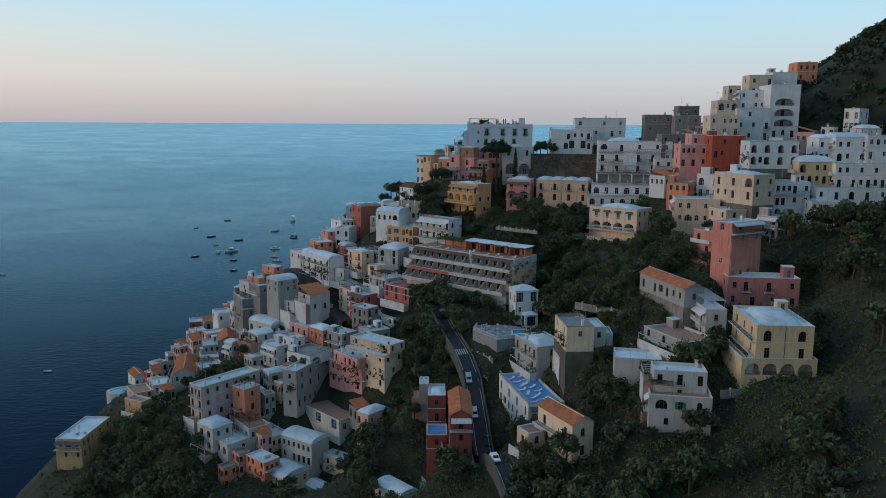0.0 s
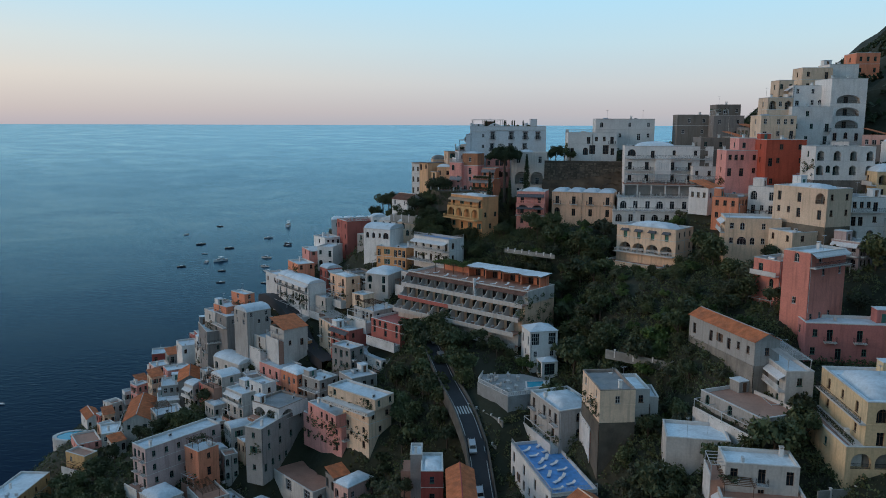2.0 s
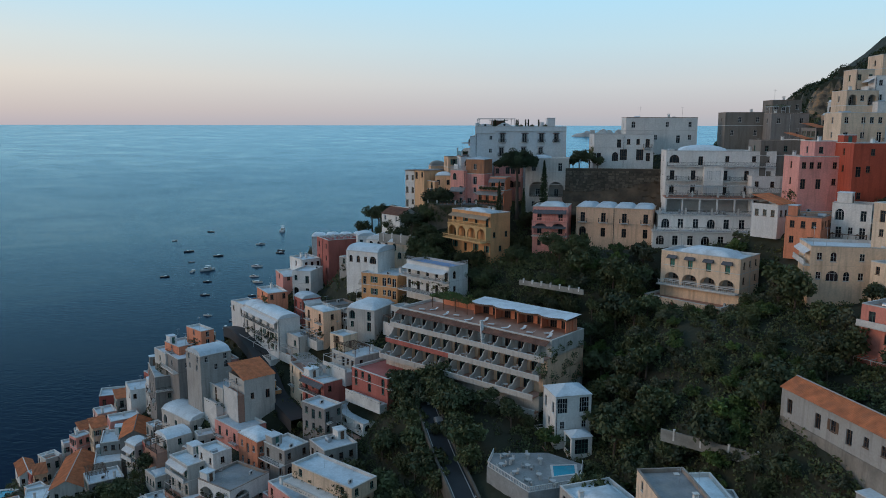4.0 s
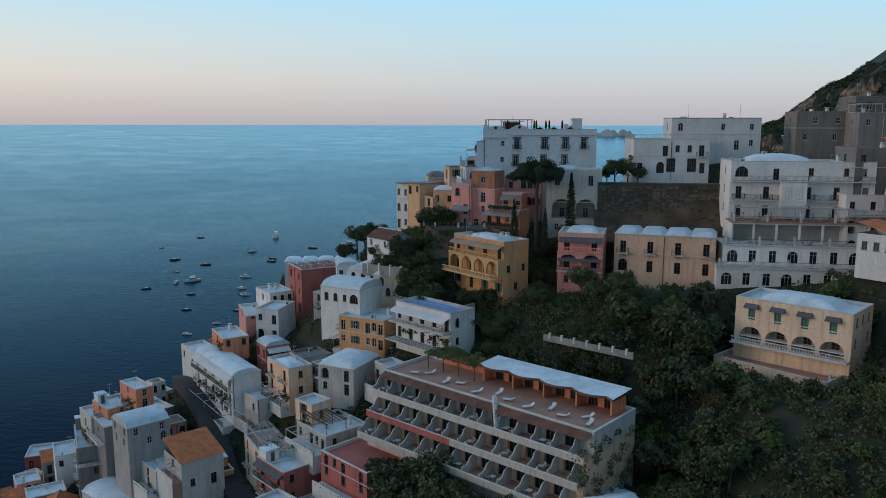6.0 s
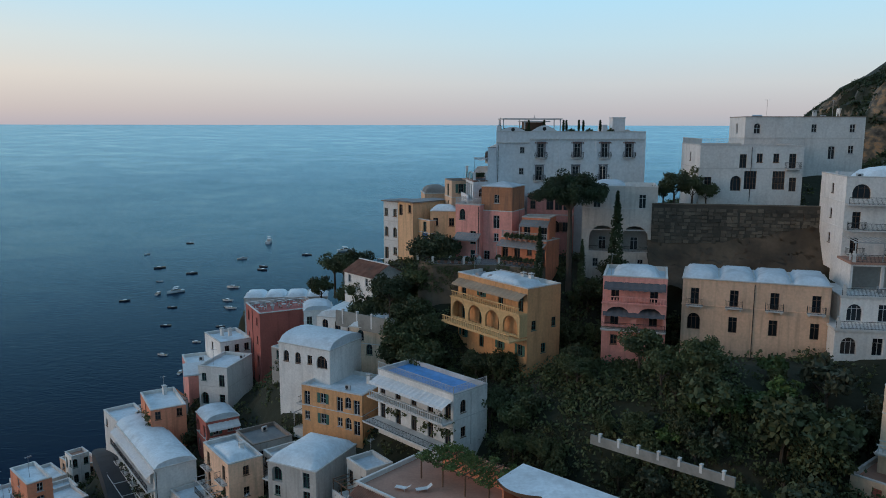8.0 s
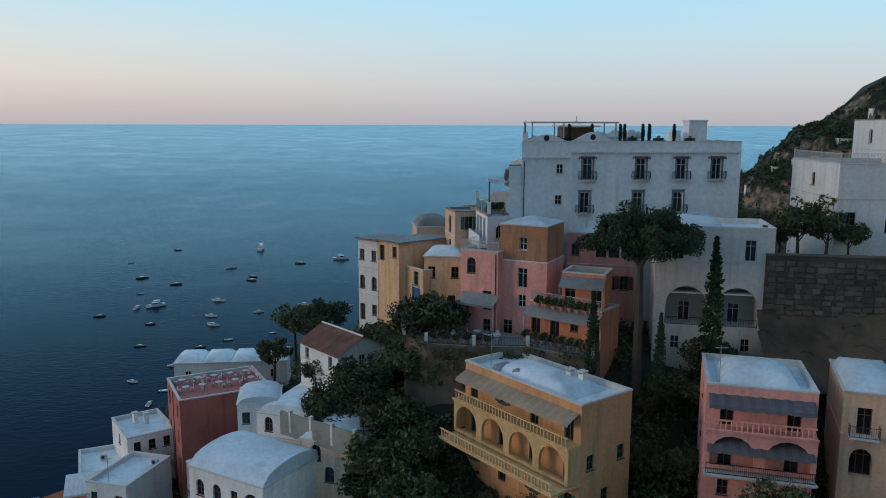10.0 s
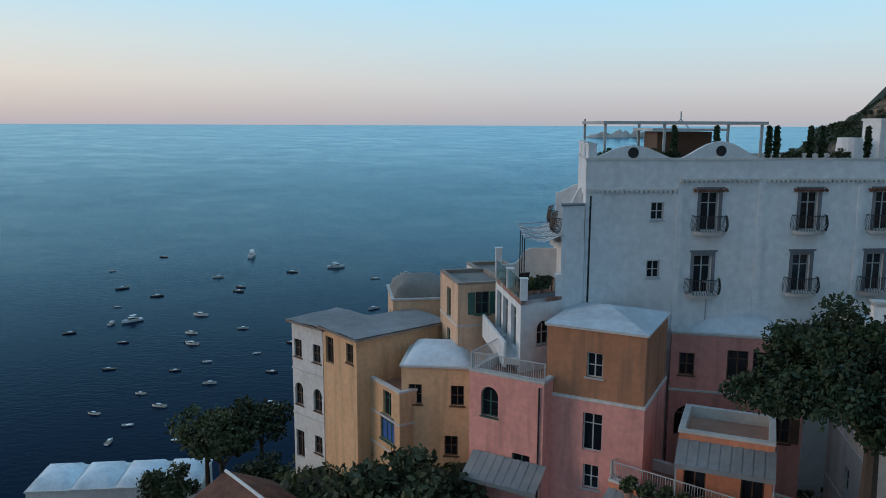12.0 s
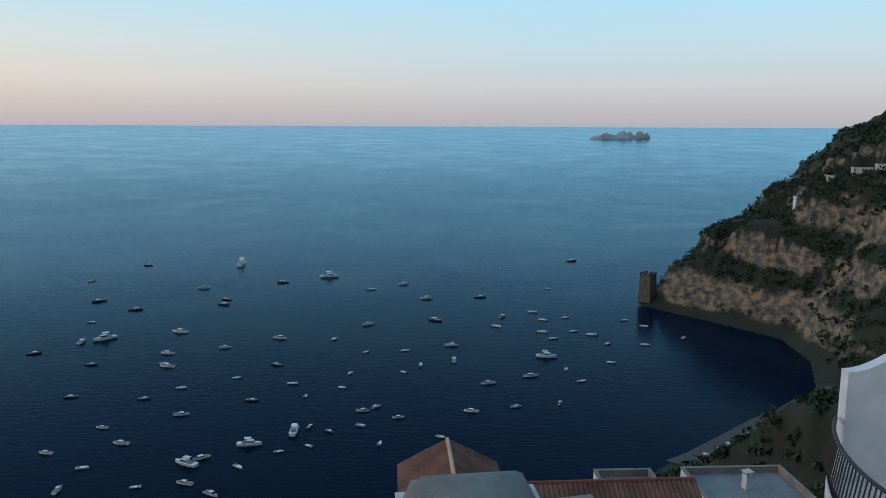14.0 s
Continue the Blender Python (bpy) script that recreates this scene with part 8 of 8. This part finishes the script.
def pool(pts_x, pts_y, z, r, label):
    t = thing("swimming_pool", pose(pts_x, pts_y, z), label, "pool")
    water, deck = Mesh(), Mesh()
    n = 20
    ring = [(r * 1.25 * math.cos(2 * math.pi * i / n), r * .8 * math.sin(2 * math.pi * i / n) * (1.15 if i < n / 2 else .9)) for i in range(n)]
    water.poly(*[(p, q, -.12) for p, q in ring])
    part("water", water, material("pool_water", (.02, .30, .42), .06, vary=.1, bump=.05), t)
    for i in range(n):
        a, b = ring[i], ring[(i + 1) % n]
        deck.poly((a[0], a[1], -.12), (b[0], b[1], -.12), (b[0], b[1], .06), (a[0], a[1], .06))
        deck.poly((a[0], a[1], .06), (b[0], b[1], .06), (b[0] * 1.22, b[1] * 1.25, .06), (a[0] * 1.22, a[1] * 1.25, .06))
        deck.poly((a[0] * 1.22, a[1] * 1.25, .06), (b[0] * 1.22, b[1] * 1.25, .06), (b[0] * 1.22, b[1] * 1.25, -5), (a[0] * 1.22, a[1] * 1.25, -5))
    part("surround", deck, COPING, t)



pool(-121.6, 296, 17.6, 4.8, "turquoise seaside pool on a white rock terrace")

# ---- green slopes ----
TR = random.Random(21)


def grove(x0, x1, y0, y1, count, kinds, s0, s1, gap=1.2):
    done = 0
    for _ in range(count * 6):
        x, y = TR.uniform(x0, x1), TR.uniform(y0, y1)
        if not clear(x, y, gap) or (42 < x < 68 and 205 < y < 247 and x > y * .2) or (58 < x < 86 and 132 < y < 153) or (70 < x < 96 and 170 < y < 188):
            continue
        z = ground(x, y)
        if z < 3 or z > 190:
            continue
        plant(TR.choice(kinds), x, y, z - .3, TR.uniform(s0, s1), TR.uniform(0, 360))
        done += 1
        if done >= count:
            break


MIX = ["holm_oak", "laurel_tree", "holm_oak", "olive_tree"]
grove(24, 72, 200, 262, 59, MIX + ["lemon_tree"], 0.90, 1.51, .8)
grove(70, 130, 170, 215, 37, MIX, 1.01, 1.68, .8)
grove(0, 70, 100, 165, 46, MIX, 1.01, 1.79, .8)
grove(60, 130, 95, 150, 24, MIX, 1.01, 1.68, .8)
grove(-115, -45, 180, 225, 27, MIX, 0.90, 1.57, .8)
grove(-110, -84, 210, 255, 14, MIX, 0.78, 1.34, .8)
grove(-22, 12, 190, 246, 26, MIX, 0.78, 1.46, .6)
grove(-12, 6, 284, 305, 10, ["evergreen_oak"], 1.01, 1.57, .4)
grove(10, 38, 258, 294, 24, ["evergreen_oak", "bay_tree"], .67, 1.2, .5)
grove(12, 26, 258, 284, 12, ["evergreen_oak", "bay_tree"], .6, .95, .4)
grove(-60, 0, 155, 200, 28, MIX, 0.90, 1.57, .8)
grove(-85, -20, 235, 305, 14, ["holm_oak", "laurel_tree"], 0.45, 0.90, .2)
grove(125, 220, 220, 400, 53, ["holm_oak", "laurel_tree"], .9, 1.5)
grove(72, 125, 205, 262, 16, MIX, 0.56, 1.12, .3)
grove(18, 50, 236, 268, 30, ["laurel_tree", "holm_oak", "lemon_tree"], .55, .9, .5)
grove(26, 60, 200, 232, 24, MIX, 1.0, 1.4, .5)
grove(-14, 5, 212, 246, 18, ["holm_oak", "laurel_tree"], .7, 1.2, .3)
grove(-118, -60, 165, 214, 34, MIX, .9, 1.5, .6)
grove(-114, -64, 220, 264, 44, ["holm_oak", "laurel_tree", "holm_oak"], .7, 1.3, .4)
grove(20, 66, 140, 182, 34, MIX, .7, 1.2, .4)
grove(70, 128, 150, 200, 26, MIX, .8, 1.4, .6)
for x, y in [(TR.uniform(34, 62), TR.uniform(176, 212)) for _ in range(40)]:
    if clear(x, y, .6):
        plant(TR.choice(["laurel_tree", "holm_oak", "olive_tree", "lemon_tree"]), x, y, ground(x, y) - .5, TR.uniform(.6, .95), x * 40)
for _ in range(84):
    x, y = TR.uniform(38, 70), TR.uniform(196, 240)
    if clear(x, y, .4):
        plant(TR.choice(["laurel_tree", "lemon_tree", "olive_tree"]), x, y, ground(x, y) - .6, TR.uniform(.55, .8), x * 40)
for x, y, s in ((39, 259, .9), (42.5, 258, 1.0), (46, 260.5, .85), (36, 260, .8)):
    plant("lemon_tree", x, y, ground(x, y), s, x * 50)
for x, y, s in ((2, 299, 1.3), (-1, 297, 1.2), (0.5, 293.5, 1.3), (-3.5, 300.5, 1.1), (-2, 291, 1.1), (-6, 297, 1.0), (-9, 309, 1.1), (-10.5, 315, 1.1), (-12, 320, 1.2)):
    plant("evergreen_oak", x, y, ground(x, y) - .2, s, x * 40)
for x, y, z, s in ((-14, 327, 92.5, 1.25), (-16.5, 330, 92.0, 1.3), (-11.5, 331, 92.5, 1.3), (-9.5, 324, 93.5, 1.0), (-19, 326, 89, 1.1), (-6.5, 299, 93, 1.3), (-8, 303, 92, 1.1), (-3, 296, 94, 1.3)):
    plant("evergreen_oak", x, y, min(z, ground(x, y)) if ground(x, y) > z - 6 else z - 1, s, x * 40)
plant("umbrella_pine", 25.4, 292.0, 100.4, 1.08, 30)
plant("cypress", 32.4, 291.0, 101.5, 1.2, 0)
plant("cypress", 26.9, 289.5, 99.8, .7, 0)
plant("cypress", 20.5, 290.5, 100.5, .8, 0)
for kind, x, y, s in (("stone_pine", 47, 494, .95), ("stone_pine", 66, 500, .8), ("stone_pine", 57, 488, .7), ("cypress", 58, 505, 1.1)):
    plant(kind, x, y, ground(x, y) - .3, s, x * 30)
for x, y, k in ((42.6, 295.6, 1.0), (45.0, 294.9, .9), (47.2, 294.4, .7), (40.9, 296.4, .7)):
    plant("evergreen_oak", x, y, 111.6, k, x * 70)
for k in range(1, 17):
    for q in (0, 1):
        a, b = Vector(edge[k][q]), Vector(edge[k][1 - q])
        p = a + (a - b).normalized() * (.7 + .7 * (k % 2))
        if clear(p.x, p.y, .1):
            plant(("holm_oak", "laurel_tree", "holm_oak")[k % 3], p.x, p.y, min(ground(p.x, p.y), a.z) - .3, 1.05 + .1 * (k % 4), k * 40)
HOTEL = pose(-5.0, 260.2, 68.5, 0, 0, -42)
for i in range(13):
    p = HOTEL @ Vector((13 + i * 2.4, -7.6 - 1.6 * (i % 2), 0))
    plant("holm_oak" if i % 3 else "laurel_tree", p.x, p.y, ground(p.x, p.y) - .4, .62 + .12 * (i % 3), i * 50)
palm(43.5, 248, ground(43.5, 248), 3.0)


def scrub():
    """Low bushes over all open ground, and the woods of the far headland."""
    r = np.random.RandomState(9)
    C, R = [], []
    for x, y in zip(r.uniform(-132, 135, 13500), r.uniform(75, 345, 13500)):
        z = ground(x, y)
        if z < 4 or not clear(x, y, .05):
            continue
        if noise.noise(Vector((x, y, 0)) * .05) < -.55:
            continue
        C.append((x, y, z + .2))
        R.append(r.uniform(.6, 1.7))
    for cx, cy, ux, uy, hw, hd, base in PLOTS:
        if not 80 < cy < 330:
            continue
        for _ in range(15):
            a, b, e = r.uniform(-1, 1), r.choice([-1, 1]), r.uniform(.5, 2.4)
            p, q = (a * hw, b * (hd + e)) if r.rand() < .5 else (b * (hw + e), a * hd)
            x, y = cx + ux * p - uy * q, cy + uy * p + ux * q
            if clear(x, y, .1) and ground(x, y) > 4:
                C.append((x, y, ground(x, y) + .35))
                R.append(r.uniform(.6, 1.35))
    near = quads("scrub", leaf_quads(C, R, 24, .25, 5, .75), SCRUB)
    tagged(new("scrub", near), "low dark scrub and creepers covering the slope", "scrub", kind="stuff")
    C, R = [], []
    for x0, x1, y0, y1, n in ((18, 72, 140, 262, 2300), (70, 130, 95, 215, 900), (-20, 18, 100, 165, 500), (-118, -45, 150, 222, 1100), (-116, -62, 220, 266, 700), (-16, 12, 160, 248, 700), (18, 70, 95, 140, 500), (6, 42, 256, 292, 900), (-14, 8, 284, 304, 300)):
        for x, y in zip(r.uniform(x0, x1, n), r.uniform(y0, y1, n)):
            z = ground(x, y)
            if z > 4 and clear(x, y, .4) and not clear_road(x, y):
                C.append((x, y, z + .6))
                R.append(r.uniform(.8, 1.9))
    bush = quads("shrubbery", leaf_quads(C, R, 40, .23, 15, .8), LEAF)
    tagged(new("shrubbery", bush), "dense evergreen shrubs over the garden terraces", "shrubs", kind="stuff")
    C, R = [], []
    for x, y in zip(r.uniform(130, 420, 11500), r.uniform(230, 1000, 11500)):
        z = ground(x, y)
        if z < 8:
            continue
        slope = abs(ground(x + 6, y) - ground(x - 6, y)) + abs(ground(x, y + 6) - ground(x, y - 6))
        if slope > (30 if y > 640 else 40) or noise.noise(Vector((x, y, z * 1.5)) * .03) < -.38:
            continue
        C.append((x, y, z + .8))
        R.append(r.uniform(1.6, 3.8))
    for x, y in zip(r.uniform(20, 215, 2600), r.uniform(440, 690, 2600)):
        if ground(x, y) > 3.2:
            C.append((x, y, ground(x, y) + .8))
            R.append(r.uniform(1.2, 2.6))
    wood = quads("wood", leaf_quads(C, R, 24, .9, 6, .8), PINE)
    tagged(new("wood", wood), "dark pine wood and scrub on the headland", "wood", kind="stuff")


scrub()

# ---- the bay: beach, sunshades, tower, villas on the headland ----
beach = Mesh()
BL = ((92, 576), (102, 583), (142, 619), (183, 648), (196, 672))
for (a, b), (c, d) in zip(BL, BL[1:]):
    n = Vector((d - b, a - c)).normalized()
    beach.poly((a - n.x * 3, b - n.y * 3, -.3), (c - n.x * 3, d - n.y * 3, -.3), (c + n.x * 22, d + n.y * 22, 2.6), (a + n.x * 22, b + n.y * 22, 2.6))
tagged(part("beach", beach, BEACH), "dark pebble beach at the foot of the cliffs", "beach", kind="structure")
shade = thing("beach_umbrella", pose(0, 0, 0), "white beach umbrella in a row on dark pebbles", "umbrella", "beach umbrellas")
m = Mesh()
m.tube((0, 0, 0), (0, 0, 2.1), .04, n=5)
part("pole", m, ALU, shade)
m = Mesh()
m.tube((0, 0, 1.9), (0, 0, 2.4), 1.25, .05, 8, False)
part("canopy", m, FABRIC, shade)
first = True
for row in range(4):
    for i in range(13):
        t = i / 12
        p = Vector((104, 581)).lerp(Vector((180, 642)), t) + Vector((.63, -.78)) * (5 + row * 3.4)
        mm = pose(p.x, p.y, .6 + row * .42)
        if first:
            shade.matrix_basis, first = mm, False
        else:
            copy_thing(shade, mm)

tower = thing("watchtower", pose(153, 838, 10), "old square stone watchtower on a rocky point", "tower")
m = Mesh()
m.tube((0, 0, -8), (0, 0, 12), 6.8, 5.8, 4)
part("shaft", m, RUBBLE, tower)
m = Mesh()
for k in range(8):
    a, q = k * math.pi / 4, 5.2 if k % 2 == 0 else 3.7
    m.box(q * math.cos(a) - .8, q * math.cos(a) + .8, q * math.sin(a) - .8, q * math.sin(a) + .8, 11.5, 13.2)
part("battlement", m, RUBBLE, tower)
for x, y, w in ((272, 800, 12), (262, 812, 9), (285, 795, 14), (300, 790, 10), (246, 820, 9), (300, 760, 14), (318, 780, 12), (255, 700, 9), (232, 545, 11), (215, 470, 10), (240, 520, 9)):
    g = ground(x, y)
    house("white_villa", x, y, g + 6.5, w, 9, 6.5, -12, c="white", r="flat", FA="w.w.w/d.w.d", FB="w.w/w.d", label="small white villa among the headland trees", clutter=0)

# ---- boats moored in the bay ----
moor("motorboat", -258.8, 980.5, 183, 0.90)
moor("dinghy", -277.6, 908.6, 239, 1.05)
moor("motorboat", -239.9, 838.2, 222, 1.14)
moor("yacht", -176.3, 988.3, 92, 0.92)
moor("motorboat", -179.1, 884.3, 21, 1.04)
moor("motorboat", -150.6, 845.4, 165, 0.90)
moor("motorboat", -203.6, 813.0, 13, 1.03)
moor("dinghy", -218.3, 778.9, 6, 0.87)
moor("cruiser", -192.8, 739.5, 224, 1.12)
moor("motorboat", -203.3, 733.3, 89, 1.10)
moor("motorboat", -154.1, 756.6, 168, 1.17)
moor("motorboat", -146.0, 711.6, 168, 1.05)
moor("motorboat", -117.2, 723.1, 14, 0.88)
moor("motorboat", -178.3, 690.6, -0, 0.94)
moor("motorboat", -137.7, 688.3, 170, 1.15)
moor("motorboat", -81.2, 692.0, 160, 0.99)
moor("dinghy", -96.4, 670.5, 201, 0.99)
moor("motorboat", -165.9, 641.8, 195, 1.09)
moor("dinghy", -119.0, 655.0, 13, 1.20)
moor("motorboat", -131.0, 640.0, 7, 0.96)
moor("motorboat", -80.8, 638.4, -10, 1.05)
moor("dinghy", -66.7, 662.3, 185, 1.20)
moor("dinghy", -57.2, 644.7, 82, 0.87)
moor("motorboat", -107.3, 620.5, 5, 1.13)
moor("motorboat", -135.4, 605.5, 174, 0.86)
moor("motorboat", -120.8, 589.4, 170, 1.16)
moor("cruiser", -69.6, 588.8, 4, 1.12)
moor("motorboat", -146.0, 580.0, 168, 0.97)
moor("cruiser", -54.4, 602.8, 90, 1.20)
moor("motorboat", -48.9, 607.7, 72, 0.89)
moor("motorboat", -39.7, 602.3, -42, 0.92)
moor("dinghy", -45.9, 588.0, 152, 0.94)
moor("dinghy", -56.6, 582.5, 17, 0.97)
moor("motorboat", -84.7, 576.0, 217, 1.16)
moor("cruiser", -88.9, 571.0, 156, 1.15)
moor("motorboat", -84.2, 555.3, 165, 1.06)
moor("dinghy", -68.8, 568.8, -39, 1.19)
moor("motorboat", -72.4, 547.4, -33, 1.07)
moor("dinghy", -100.4, 552.2, 196, 1.00)
moor("motorboat", -126.2, 549.8, 91, 1.04)
moor("dinghy", -125.8, 567.2, 10, 1.20)
moor("motorboat", -122.4, 907.4, 183, 1.07)
moor("motorboat", -90.0, 743.6, -16, 1.07)
moor("cruiser", -88.1, 931.7, 15, 1.17)
moor("dinghy", -57.7, 741.7, 247, 1.11)
moor("dinghy", -48.4, 882.8, 3, 1.18)
moor("motorboat", -24.9, 902.7, 17, 0.94)
moor("motorboat", -5.2, 851.9, 13, 1.06)
moor("motorboat", 34.1, 856.5, -5, 0.96)
moor("motorboat", -41.0, 776.2, 212, 0.94)
moor("motorboat", 1.5, 788.6, 146, 1.13)
moor("motorboat", 46.2, 798.4, 247, 0.90)
moor("dinghy", 40.8, 773.4, -35, 1.13)
moor("dinghy", 68.0, 811.5, 174, 1.09)
moor("dinghy", 72.2, 789.8, 166, 0.96)
moor("dinghy", 87.7, 796.1, 206, 0.93)
moor("dinghy", 68.2, 760.3, -15, 1.11)
moor("dinghy", 72.7, 745.0, 194, 1.01)
moor("dinghy", 87.6, 761.9, 190, 0.86)
moor("dinghy", 97.4, 754.2, 173, 1.14)
moor("dinghy", -36.2, 715.4, 229, 0.95)
moor("dinghy", -14.2, 719.0, 191, 0.97)
moor("motorboat", 12.0, 729.6, -3, 1.03)
moor("motorboat", 13.0, 701.4, 89, 1.07)
moor("motorboat", -4.8, 692.1, 87, 0.99)
moor("dinghy", -13.2, 680.6, 148, 0.85)
moor("dinghy", -40.6, 678.4, 258, 1.00)
moor("dinghy", -41.8, 656.8, 163, 1.01)
moor("cruiser", 63.8, 708.3, -8, 1.04)
moor("motorboat", 51.5, 675.2, 193, 1.15)
moor("dinghy", 71.3, 686.5, 76, 0.94)
moor("dinghy", 76.0, 667.6, 15, 1.09)
moor("motorboat", 29.3, 663.6, 194, 1.16)
moor("dinghy", 103.0, 734.6, 224, 1.02)
moor("dinghy", 97.3, 698.6, 168, 0.95)
moor("motorboat", -28.7, 626.2, 1, 0.99)
moor("motorboat", -23.3, 630.5, 226, 0.89)
moor("dinghy", -27.6, 609.2, -26, 1.12)
moor("motorboat", -12.3, 618.3, 190, 0.89)
moor("motorboat", 19.7, 626.1, 168, 1.13)
moor("motorboat", 40.3, 632.0, 12, 0.85)
moor("motorboat", 60.5, 636.5, 253, 0.87)
moor("dinghy", -18.1, 590.5, 81, 1.07)
moor("dinghy", 6.2, 597.6, -28, 1.02)
moor("motorboat", 127.6, 1013.7, 13, 1.12)
moor("dinghy", 88.5, 887.7, -14, 0.87)
moor("dinghy", 125.5, 789.3, 13, 0.88)
moor("dinghy", 134.8, 775.0, -25, 0.90)
moor("dinghy", 124.6, 732.6, 175, 1.08)
moor("dinghy", 151.2, 747.5, 233, 0.94)
moor("motorboat", -219.0, 710.1, 20, 1)
moor("dinghy", -191.2, 373.4, -3, 1)
moor("motorboat", -348.7, 621.9, -15, 1)
moor("motorboat", -147.9, 830.1, -20, 1)
moor("dinghy", -141.0, 693.0, 9, 1)
